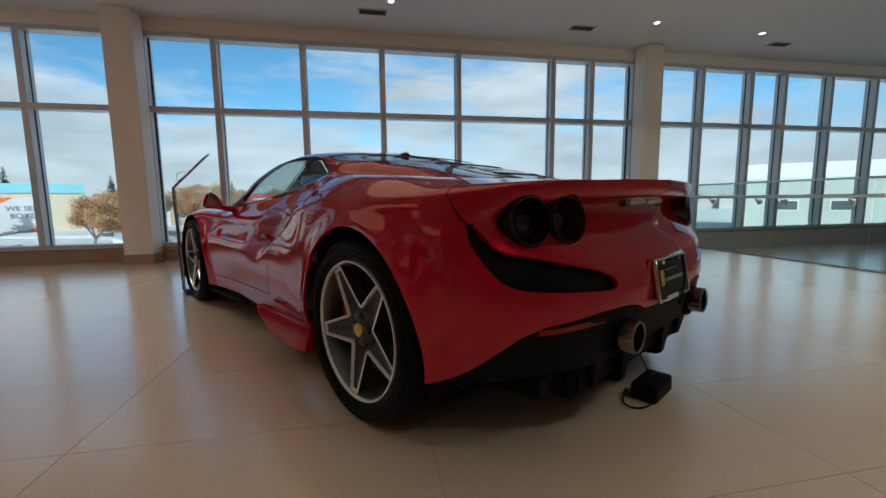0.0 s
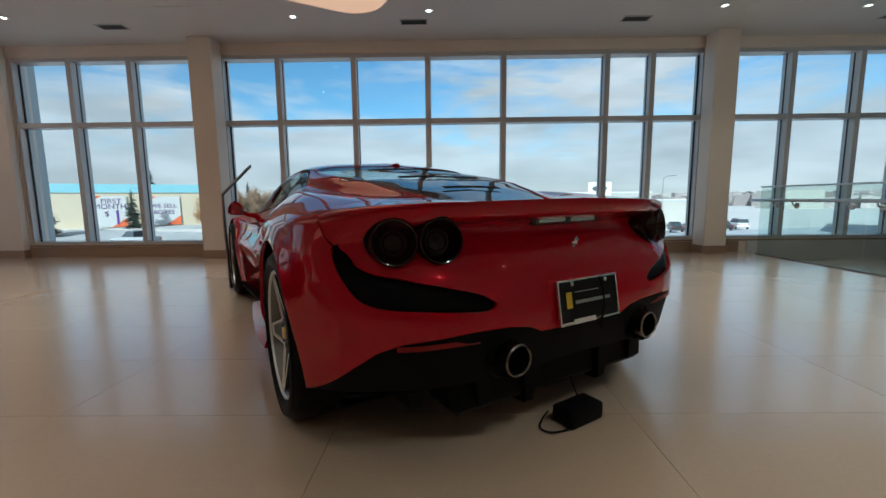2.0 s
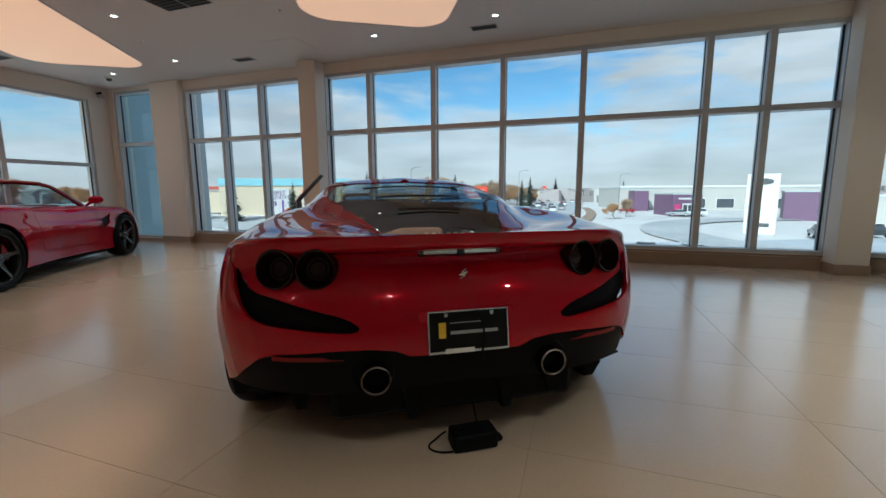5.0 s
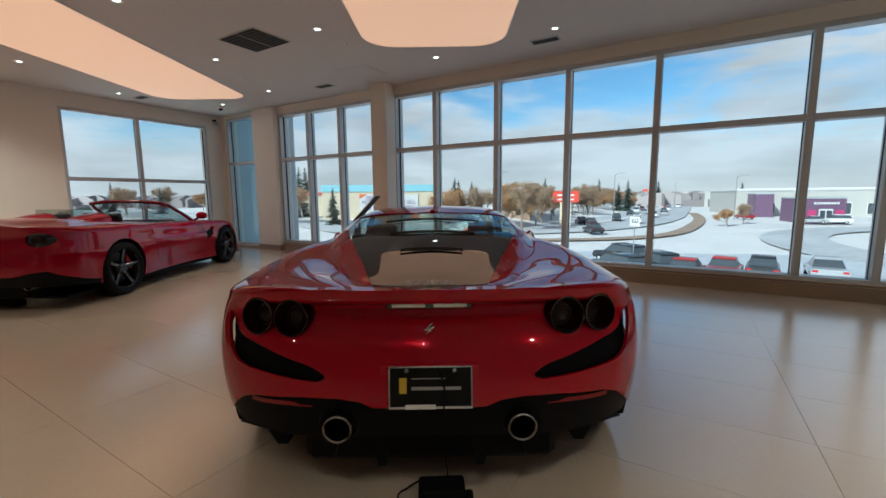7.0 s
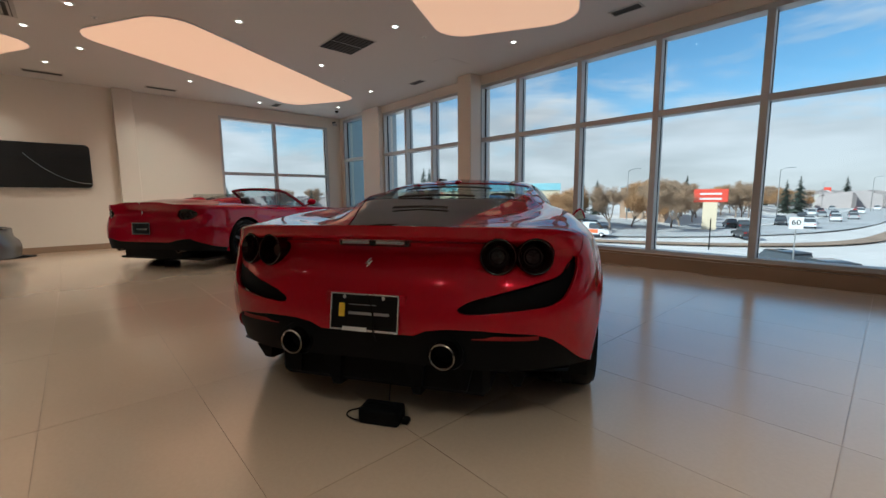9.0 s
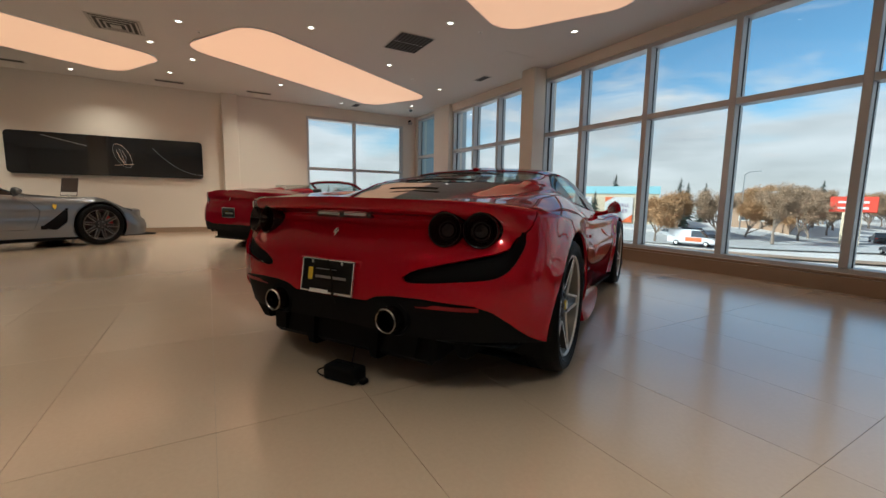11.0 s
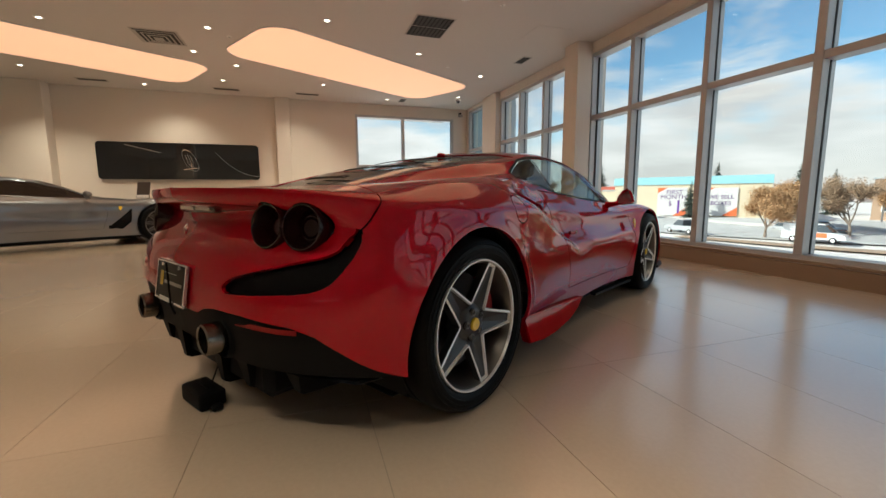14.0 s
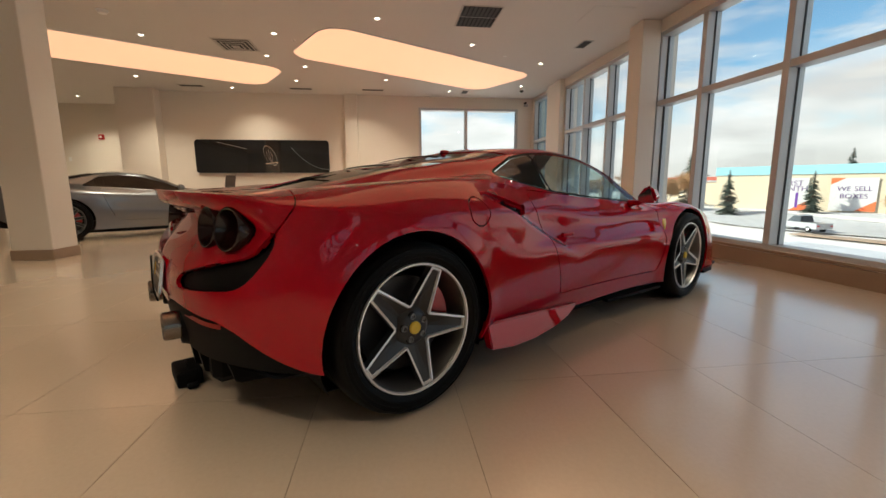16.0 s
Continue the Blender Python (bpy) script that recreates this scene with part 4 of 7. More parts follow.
def mid_engined_car():
    """The red two-seat coupe. x to its right, y ahead from the rear axle, z up from the floor."""
    car = thing("sports_car", "glossy red mid-engined two-seat sports coupe with dark star wheels", "car", pose(0.979, 2.231, 0, 0, 0, 31.57))
    shoulder = [(0, 3.74, .50), (.45, 3.70, .515), (.74, 3.50, .57), (.87, 3.15, .65), (.915, 2.65, .715), (.878, 2.25, .705), (.848, 1.75, .70), (.845, 1.25, .72),
                (.878, .8, .775), (.94, .4, .79), (.945, 0, .81), (.92, -.28, .825), (.83, -.475, .845), (.60, -.60, .866), (.30, -.675, .880), (0, -.70, .885)]
    lip = [(0, 3.765, .475), (.455, 3.72, .48), (.76, 3.51, .53), (.89, 3.14, .60), (.932, 2.65, .665), (.886, 2.25, .655), (.860, 1.75, .65), (.857, 1.25, .665),
           (.892, .8, .715), (.950, .4, .74), (.957, 0, .76), (.938, -.29, .78), (.848, -.468, .800), (.60, -.588, .820), (.30, -.662, .831), (0, -.688, .835)]
    flank = [(0, 3.79, .42), (.46, 3.74, .42), (.79, 3.52, .45), (.915, 3.13, .50), (.948, 2.65, .57), (.906, 2.25, .59), (.889, 1.75, .585), (.888, 1.25, .595),
             (.908, .8, .625), (.956, .4, .66), (.965, 0, .67), (.955, -.31, .69), (.875, -.455, .73), (.62, -.522, .775), (.31, -.572, .785), (0, -.587, .788)]
    waist = [(0, 3.79, .34), (.47, 3.75, .34), (.81, 3.53, .36), (.93, 3.12, .39), (.952, 2.65, .44), (.926, 2.25, .535), (.915, 1.75, .538), (.914, 1.25, .545),
             (.926, .8, .555), (.958, .4, .51), (.968, 0, .53), (.962, -.32, .55), (.885, -.495, .58), (.635, -.63, .62), (.315, -.68, .63), (0, -.692, .63)]
    lower = [(0, 3.78, .24), (.48, 3.74, .24), (.82, 3.54, .25), (.93, 3.12, .27), (.948, 2.65, .31), (.918, 2.25, .33), (.894, 1.75, .33), (.896, 1.25, .33),
             (.922, .8, .33), (.958, .4, .34), (.964, 0, .37), (.945, -.335, .39), (.868, -.51, .42), (.635, -.655, .45), (.315, -.71, .465), (0, -.722, .47)]
    sill = [(0, 3.76, .15), (.50, 3.74, .15), (.83, 3.55, .15), (.92, 3.12, .16), (.93, 2.65, .17), (.89, 2.25, .175), (.855, 1.75, .18), (.858, 1.25, .18),
            (.875, .8, .20), (.915, .4, .21), (.955, 0, .21), (.922, -.345, .255), (.835, -.50, .275), (.61, -.64, .285), (.31, -.69, .29), (0, -.70, .30)]
    centre = [(3.74, .50), (3.5, .56), (3.1, .64), (2.75, .71), (2.55, .765), (2.3, .875), (2.0, 1.01), (1.7, 1.11), (1.4, 1.155), (1.15, 1.152), (.92, 1.120),
              (.6, 1.062), (.3, 1.0), (0, .936), (-.25, .880), (-.45, .838), (-.57, .866), (-.70, .888)]
    ridge = [(3.5, .42, .56), (3.1, .48, .635), (2.7, .56, .70), (2.45, .64, .735), (2.24, .71, .785), (2.0, .665, .915), (1.8, .615, 1.015), (1.58, .565, 1.082), (1.35, .545, 1.102),
             (1.05, .555, 1.085), (.8, .575, 1.046), (.5, .572, 1.010), (.42, .55, .996), (.28, .51, .978), (.14, .46, .951), (0, .415, .924), (-.1, .375, .903), (-.3, .312, .863), (-.42, .27, .842), (-.6, .2, .876)]
    dip = [(3.5, .55, .572), (3.1, .64, .66), (2.7, .69, .735), (2.45, .72, .748), (2.24, .745, .768), (2.0, .73, .855), (1.58, .68, .965), (1.35, .665, .98), (1.05, .67, .975),
           (.8, .672, .972), (.5, .662, .945), (.28, .63, .918), (0, .56, .890), (-.1, .53, .884), (-.35, .45, .876), (-.6, .3, .878)]
    crest = [(3.5, .66, .585), (3.1, .78, .69), (2.65, .81, .76), (2.3, .80, .752), (2.1, .785, .752), (1.8, .785, .782), (1.4, .775, .818), (1.05, .765, .858),
             (.7, .742, .922), (.5, .762, .930), (.3, .79, .926), (0, .808, .908), (-.25, .77, .89), (-.45, .66, .88), (-.6, .45, .876)]
    body = half_shell([shoulder, lip, flank, waist, lower, sill], [ridge, dip, crest], centre, 0.026, 1.25)

    def ease(a, b, t):
        t = min(1.0, max(0.0, (t - a) / (b - a)))
        return t * t * (3 - 2 * t)
    # groove that runs up from the door to the side intake, and flared wheel arches
    for v in body.verts:
        x, y, z = v.co
        if x > 0.6 and 0.2 < y < 1.8 and 0.5 < z < 0.9:
            d, q = (y - 0.50) * 0.455 + (z - 0.835) * 0.89, (y - 0.50) * 0.89 - (z - 0.835) * 0.455
            v.co.x -= 0.040 * ease(-0.006, 0.038, d) * (1 - ease(0.07, 0.30, d)) * ease(-0.10, 0.16, q) * (1 - ease(0.50, 0.95, q))
        for cy, r0 in ((0.02, 0.385), (2.65, 0.375)):
            r = math.hypot(y - cy, z - 0.345)
            if x > 0.7 and r < r0 + 0.12:
                v.co.x += 0.020 * (1 - ease(r0 - 0.01, r0 + 0.095, r))

    def rear(sd, y0=-0.27):
        return lambda c: max(sd(c.x, c.z), c.y - y0)

    def flankside(sd):
        return lambda c: max(sd(c.y, c.z), 0.45 - c.x)
    # wheel arches
    for y, r in ((0.02, 0.385), (2.65, 0.375)):
        carve(body, lambda c: max(math.hypot(c.y - y, c.z - 0.345) - r, 0.55 - c.x), 0.0, keep=False)
    # glazing
    trim = carve(body, lambda c: max(outline([(.73, .957), (1.10, .880), (1.5, .838), (2.10, .790), (1.98, .885), (1.78, .998), (1.58, 1.058), (1.35, 1.078), (1.10, 1.066), (.93, 1.035)], 0.022)(c.y, c.z), 0.45 - c.x), 0.0)
    qw = carve(trim, lambda c: max(outline([(.73, .957), (1.075, .882), (1.09, 1.062), (.93, 1.035)], 0.010)(c.y, c.z), 0.45 - c.x), 0.002)
    sw = carve(trim, lambda c: max(outline([(1.125, .878), (1.5, .838), (2.10, .790), (1.98, .885), (1.78, .998), (1.58, 1.058), (1.35, 1.078), (1.13, 1.066)], 0.010)(c.y, c.z), 0.45 - c.x), 0.002)

    def shield(c):
        if c.z < 0.7:
            return 1.0
        lim = float(hermite(*list(zip(*sorted([(y, x) for y, x, z in ridge])))[:2], c.y)) - 0.035
        return max(c.x - lim, c.y - (2.54 - 0.30 * (c.x / 0.7) ** 2), 1.55 + 0.10 * c.x ** 2 - c.y)
    ws = carve(body, shield, 0.002)

    def backlight(c):
        if c.z < 0.8:
            return 1.0
        lim = float(hermite(*list(zip(*sorted([(y, x) for y, x, z in ridge])))[:2], c.y)) - 0.018
        return max(c.x - lim, c.y - (0.90 + 0.06 * c.x), -0.46 - c.y)
    cw = carve(body, lambda c: max(backlight(c), 0.31 - c.y), 0.002)
    rw = carve(body, backlight, 0.002)
    # door, engine deck line and fuel flap
    door = carve(body, lambda c: max(outline([(.88, .868), (.875, .80), (.93, .64), (1.01, .40), (1.03, .305), (2.2, .275), (2.26, .50), (2.2, .73), (2.12, .765), (1.5, .812), (1.06, .852)], 0.004)(c.y, c.z), 0.5 - c.x), 0.003)
    flap = carve(body, lambda c: max(math.hypot(c.y - 0.365, c.z - 0.785) - 0.062, 0.6 - c.x), 0.003)
    # tail: black vents, light wells, lower bumper
    crescent = catmull(np.array([(.40, .531, 0), (.405, .548, 0), (.45, .577, 0), (.56, .608, 0), (.70, .644, 0), (.79, .668, 0), (.832, .708, 0), (.848, .742, 0), (.858, .738, 0),
                                 (.859, .70, 0), (.846, .65, 0), (.80, .578, 0), (.62, .547, 0), (.46, .533, 0), (.40, .531, 0)]), [5] * 14)[:-1, :2]
    vent = carve(body, rear(outline([tuple(p) for p in crescent], 0.004)), 0.0)
    wells = []
    for x in (0.552, 0.698):
        wells.append(carve(body, rear(lambda a, b, x=x: math.hypot(a - x, (b - 0.757)) - 0.074), 0.0))
    bump = carve(body, rear(outline([(-.1, .425), (.22, .425), (.27, .45), (.36, .462), (.5, .462), (.70, .445), (.77, .42), (.825, .37), (.89, .295), (.96, .243), (.99, .1), (-.1, .1)], 0.004)), 0.0)
    # side intake behind the door
    intake = carve(body, lambda c: max(outline([(.43, .856), (.50, .862), (.634, .833), (.775, .785), (.766, .752), (.68, .750), (.556, .802)], 0.004)(c.y, c.z), 0.6 - c.x), 0.0)
    mouth = carve(intake, lambda c: outline([(.59, .836), (.765, .782), (.755, .760), (.67, .788)], 0.002)(c.y, c.z), 0.0)
    # shut line between the tail panel and the rear wing

    def seam(c):
        return c.y + 0.385 + 0.72 * (0.856 - c.z)
    slit(body, lambda c: seam(c) - 0.0022)
    slit(body, lambda c: seam(c) + 0.0022)
    gap = [f for f in body.faces if abs(seam(f.calc_center_median())) < 0.0022 and 0.60 < f.calc_center_median().z < 0.885 and f.calc_center_median().x > 0.70]
    bmesh.ops.delete(body, geom=gap, context="FACES")
    part("body", rim(both(body), 0.014), RED, car)
    # black recessed pieces
    for bm, d, name, m, label in ((vent, -0.025, "rear_vent", BLACKP, "black mesh rear vent"), (intake, -0.016, "side_intake", RED, "scooped red side air intake"), (mouth, -0.034, "intake_mouth", BLACKP, "dark mouth of the side intake")):
        pair(name, push(bm, d), m, car, label, 0.006)
    bump = push(bump, -0.010)
    part("lower_bumper", both(bump), BLACKP, car, "matt black lower rear bumper")
    for w in wells:
        pair("light_housing", push(w, -0.030), GLOSSB, car, "", 0.006)
    for s in (-1, 1):
        for x, y, yaw in ((0.552, -0.600, 10), (0.698, -0.564, 18)):
            bm = lathe([(0.001, 0.045), (0.030, 0.043), (0.034, 0.053), (0.050, 0.050), (0.058, 0.030), (0.068, 0.008), (0.073, -0.006), (0.078, -0.008), (0.082, -0.002), (0.082, 0.12)], 44, "y")
            lt = part("tail_light", bm, LENS, car, "round smoked tail light")
            lt.matrix_basis = pose(s * x, y, 0.754, -8, 0, s * yaw) @ Matrix.Diagonal((0.93, 1, 0.93, 1))
            part("light_ring", lathe([(0.036, 0.051), (0.038, 0.041), (0.043, 0.041), (0.046, 0.051)], 40, "y"), LENS, lt)
    for o in pair("door", door, RED, car, "red door", 0.012):
        pass
    pair("fuel_flap", flap, RED, car, "round red fuel flap", 0.01)
    pair("window_trim", push(trim, -0.001), BLACKP, car, "black side window surround")
    pair("quarter_window", push(qw, -0.003), BLACKGL, car)
    pair("side_window", push(sw, -0.003), CARGL, car)
    part("windscreen", both(push(ws, -0.003)), CARGL, car)
    part("rear_window", both(push(cw, -0.004)), CARGL, car, "clear cabin rear window")
    part("engine_window", both(push(rw, -0.006)), REARGL, car, "dark louvred engine window")
    # louvres over the engine window
    for k, (y, w) in enumerate(((0.64, 0.32), (0.34, 0.26), (0.02, 0.17))):
        z = float(hermite(*zip(*sorted(centre)), y))
        zt = float(hermite(*zip(*sorted(centre)), y + 0.055))
        zr = float(hermite(*zip(*sorted([(a, c) for a, b, c in ridge])), y))
        b = bmesh.new()
        n = 14
        up, lo = [], []
        for i in range(n + 1):
            q = -1 + 2 * i / n
            drop = (z - zr) * 0.4 * abs(q) ** 2.2
            ends = 0.025 * q * q
            up.append(b.verts.new((q * w, y + 0.032 - ends, zt - drop + 0.001)))
            lo.append(b.verts.new((q * w, y - ends, z - drop + 0.003)))
        for i in range(n):
            b.faces.new((up[i], up[i + 1], lo[i + 1], lo[i]))
        bmesh.ops.recalc_face_normals(b, faces=b.faces[:])
        part("louvre", thick(b, 0.003), BLACKP, car, "glossy dark louvre")
    # seals round the side glass
    part("antenna_fin", lathe([(0.001, 0.0), (0.034, 0.0), (0.036, 0.008), (0.026, 0.018), (0.001, 0.023)], 20, "z"), RED, car).matrix_basis = pose(0, 0.95, 1.112, -8) @ Matrix.Diagonal((0.8, 1.35, 1, 1))
    # badge letters on the tail glass, plain bars
    for k in range(7):
        part("badge_bar", box(-0.098 + k * 0.033 - 0.009, -0.098 + k * 0.033 + 0.009, -0.002, 0.002, 0.0, 0.018), BRIGHT, car, smooth=False).matrix_basis = pose(0, -0.425, 0.846, -35)
    part("emblem", tube([(-0.012, -0.657, 0.703), (0.004, -0.659, 0.716), (-0.006, -0.659, 0.728), (0.012, -0.655, 0.742)], [0.004, 0.007, 0.006, 0.003], 8), CHROME, car, "small chrome emblem")
    for s in (-1, 1):
        part("emblem_arm", tube([(0, -0.658, 0.72), (s * 0.018, -0.657, 0.724 + 0.006 * s)], [0.005, 0.003], 6), CHROME, car)
    # high stop lamp under the spoiler
    for s in (-1, 1):
        part("stop_lamp", box(s * 0.082 - 0.068, s * 0.082 + 0.068, -0.624, -0.59, 0.794, 0.814, bevel=0.004), CHROME, car, "clear stop lamp glass")
    part("stop_lamp_surround", box(-0.17, 0.17, -0.616, -0.53, 0.786, 0.820, bevel=0.006), GLOSSB, car)
    # plate with its frame
    pl = part("plate", box(-0.153, 0.153, -0.006, 0.0, -0.077, 0.077, bevel=0.002), PLATEB, car, "black dealer plate in a chrome frame")
    pl.matrix_basis = pose(0.003, -0.722, 0.516, -9.5)
    fr = box(-0.158, 0.158, -0.012, 0.002, 0.073, 0.080, bevel=0.002)
    box(-0.158, 0.158, -0.012, 0.002, -0.080, -0.070, bevel=0.002, bm=fr)
    box(-0.158, -0.152, -0.012, 0.002, -0.070, 0.073, bevel=0.002, bm=fr)
    box(0.152, 0.158, -0.012, 0.002, -0.070, 0.073, bevel=0.002, bm=fr)
    part("plate_frame", fr, BRIGHT, pl)
    part("plate_shield", box(-0.118, -0.090, -0.009, -0.006, -0.022, 0.036, bevel=0.001), YELLOW, pl, "yellow shield")
    part("plate_bar", box(-0.072, 0.055, -0.008, -0.006, 0.031, 0.034), STEEL, pl, smooth=False)
    part("plate_bar", box(-0.072, 0.115, -0.008, -0.006, -0.010, 0.002), STEEL, pl, smooth=False)
    part("plate_sticker", box(-0.095, 0.018, -0.0135, -0.012, -0.079, -0.062), PAPER, pl, smooth=False)
    for x in (-0.09, 0.09):
        part("plate_screw", lathe([(0.001, -0.014), (0.008, -0.014), (0.009, -0.008)], 12, "y"), CHROME, pl).location = (x, 0, 0.064)
    part("plate_recess", box(-0.19, 0.19, -0.712, -0.69, 0.43, 0.60, bevel=0.008), RED, car).matrix_basis = pose(0, 0.004, 0, 0)
    part("cable", tube([(0.03, -0.745, 0.60), (0.05, -0.75, 0.55), (0.058, -0.752, 0.50), (0.052, -0.75, 0.44), (0.06, -0.74, 0.40)], 0.004, 6), BLACKP, car, "thin black charger cable")
    # exhausts, reflectors, diffuser
    for s in (-1, 1):
        ex = part("exhaust_tip", lathe([(0.046, 0.22), (0.046, -0.04), (0.050, -0.045), (0.055, -0.040), (0.056, 0.10), (0.05, 0.22)], 40, "y"), EXH, car, "round steel exhaust tip")
        ex.location = (s * 0.350, -0.708, 0.363)
        part("exhaust_bore", lathe([(0.001, 0.16), (0.0455, 0.16)], 32, "y"), BLACKP, ex)
        part("exhaust_shroud", lathe([(0.088, 0.14), (0.084, 0.02), (0.074, -0.006), (0.060, 0.02), (0.060, 0.14)], 36, "y"), BLACKP, car).location = (s * 0.354, -0.69, 0.363)
        xs_, ys_ = (.315, .635, .885), (-.712, -.657, -.517)
        rf = bmesh.new()
        lo, hi = [], []
        for k in range(9):
            xx = 0.46 + 0.26 * k / 8
            yy = float(hermite(xs_, ys_, xx)) + 0.004
            lo.append(rf.verts.new((s * xx, yy, 0.424)))
            hi.append(rf.verts.new((s * xx, yy + 0.002, 0.440)))
        for k in range(8):
            rf.faces.new((lo[k], lo[k + 1], hi[k + 1], hi[k]) if s > 0 else (lo[k + 1], lo[k], hi[k], hi[k + 1]))
        part("reflector", thick(rf, 0.008), CALIP, car, "thin red reflector")
    b = bmesh.new()
    edge = [(-.86, -.33, .245), (-.84, -.49, .255), (-.6, -.635, .285), (-.3, -.68, .30), (0, -.69, .31), (.3, -.68, .30), (.6, -.635, .285), (.84, -.49, .255), (.86, -.33, .245)]
    top = [b.verts.new(p) for p in edge]
    bot = [b.verts.new((x * 0.95, y + 0.07, z - 0.035)) for x, y, z in edge]
    fwd = [b.verts.new((x * 0.8, 0.35, 0.135)) for x, y, z in edge]
    for i in range(len(edge) - 1):
        b.faces.new((top[i], top[i + 1], bot[i + 1], bot[i]))
        b.faces.new((bot[i], bot[i + 1], fwd[i + 1], fwd[i]))
    bmesh.ops.recalc_face_normals(b, faces=b.faces[:])
    part("diffuser", thick(b, 0.01), CARBON, car, "black rear diffuser", angle=60)
    for x, zt, zb, y in ((0.20, .29, .125, -.67), (0.41, .285, .165, -.665), (0.63, .27, .185, -.60)):
        for s in (-1, 1):
            fin = prism([(y + 0.01, zt), (y + 0.03, zb + 0.012), (y + 0.05, zb), (y + 0.20, zb - 0.012), (0.1, 0.13), (0.1, 0.17)], -0.014, 0.014)
            for v in fin.verts:
                wide = 1.0 + max(0.0, (v.co.y - zb) / (zt - zb)) * 2.2
                v.co.z *= wide
            fin.transform(Matrix(((0, 0, 1, s * x), (1, 0, 0, 0), (0, 1, 0, 0), (0, 0, 0, 1))))
            part("diffuser_fin", fin, CARBON, car, smooth=False)
    part("underbody", box(-0.80, 0.80, -0.3, 3.6, 0.118, 0.14, bevel=0.01), BLACKP, car, smooth=False)
    part("bay_liner", box(-0.52, 0.52, -0.62, 3.55, 0.14, 0.40, bevel=0.03), BLACKP, car, smooth=False)
    part("engine", box(-0.34, 0.34, -0.22, 0.52, 0.40, 0.84, bevel=0.05, segs=3), BLACKP, car, "dark engine cover under the glass")
    for s in (-1, 1):
        part("inlet_plenum", box(s * 0.17 - 0.10, s * 0.17 + 0.10, -0.10, 0.42, 0.835, 0.885, bevel=0.03, segs=3), CALIP, car, "red crackle plenum")
        part("wheel_arch_liner", well(0.395, 0.02, 0.345, 0.52, 0.925) if s > 0 else flip(well(0.395, 0.02, 0.345, 0.52, 0.925)), BLACKP, car)
        part("wheel_arch_liner", well(0.385, 2.65, 0.345, 0.56, 0.885) if s > 0 else flip(well(0.385, 2.65, 0.345, 0.56, 0.885)), BLACKP, car)
        wheel(car, s * 0.965, 0.02, 0.345, 0.295, twist=1.15 if s > 0 else 0.82)
        wheel(car, s * 0.955, 2.65, 0.340, 0.245, twist=0.9 if s > 0 else 0.5)
        seat("seat", car, s * 0.36, 1.28, 0.30, CABIN)
        # mirror on its stalk
        bm = prism([(-0.055, -0.050), (0.060, -0.056), (0.072, -0.02), (0.040, 0.062), (0.0, 0.066), (-0.060, 0.0)], -0.028, 0.085, bevel=0.014)
        bm.transform(pose(0, 0, 0, 90))
        for v in bm.verts:
            f = max(0.0, v.co.y + 0.085) / 0.113
            v.co.x *= 1 - 0.35 * f
            v.co.z *= 1 - 0.45 * f
        if s < 0:
            bm = flip(bm)
        mr = part("mirror", bm, RED, car, "red door mirror")
        mr.matrix_basis = pose(s * 0.945, 1.95, 0.825, 0, s * -6, 0)
        gl = prism(rounded([(-0.046, -0.040), (0.054, -0.044), (0.032, 0.050), (-0.048, 0.0)], 0.010, 3), 0.0, 0.002)
        gl.transform(pose(0, 0, 0, 90))
        part("mirror_glass", gl if s > 0 else flip(gl), CHROME, mr).location = (0, -0.087, 0)
        part("mirror_stalk", tube([(s * 0.79, 1.97, 0.765), (s * 0.86, 1.95, 0.775), (s * 0.92, 1.95, 0.80)], [0.026, 0.018, 0.022], 12), RED, car)
        # handle, fender shield, sill blade
        part("door_handle", box(-0.006, 0.012, -0.055, 0.055, -0.011, 0.011, bevel=0.005, segs=2), RED, car).matrix_basis = pose(s * 0.882, 1.10, 0.625, 0, 0, s * 2)
        sh = prism([(-0.022, 0.035), (0.022, 0.035), (0.024, 0.0), (0.0, -0.042), (-0.024, 0.0)], -0.002, 0.003)
        sh.transform(Matrix(((0, 0, s, 0), (1, 0, 0, 0), (0, 1, 0, 0), (0, 0, 0, 1))))
        part("fender_shield", sh, YELLOW, car, "yellow shield badge").matrix_basis = pose(s * 0.937, 2.20, 0.62, 0, s * -7, 0)
        bl = prism([(0.42, 0.135), (0.56, 0.118), (0.72, 0.120), (0.90, 0.140), (1.03, 0.172), (1.13, 0.218), (0.95, 0.228), (0.70, 0.240), (0.42, 0.250)], -0.035, 0.012, bevel=0.006)
        bl.transform(Matrix(((0, 0, s, s * 0.968), (1, 0, 0, 0), (0, 1, 0, 0), (0, 0, 0, 1))))
        for v in bl.verts:
            v.co.x += s * ((0.24 - v.co.z) * 0.32 - 0.038)
        bl.transform(Matrix.Translation((0, 0, 0.02)))
        part("sill_blade", bl, RED, car)
        sk = prism([(1.62, 0.86), (1.62, 0.82), (2.28, 0.85), (2.28, 0.915)], 0.130, 0.150, bevel=0.004)
        sk.transform(Matrix(((0, s, 0, 0), (1, 0, 0, 0), (0, 0, 1, 0), (0, 0, 0, 1))))
        bmesh.ops.recalc_face_normals(sk, faces=sk.faces[:])
        part("sill_skirt", sk, CARBON, car)
        hl = prism([(0.60, 3.42), (0.70, 3.40), (0.80, 3.05), (0.80, 2.95), (0.74, 3.0)], 0.0, 0.02)
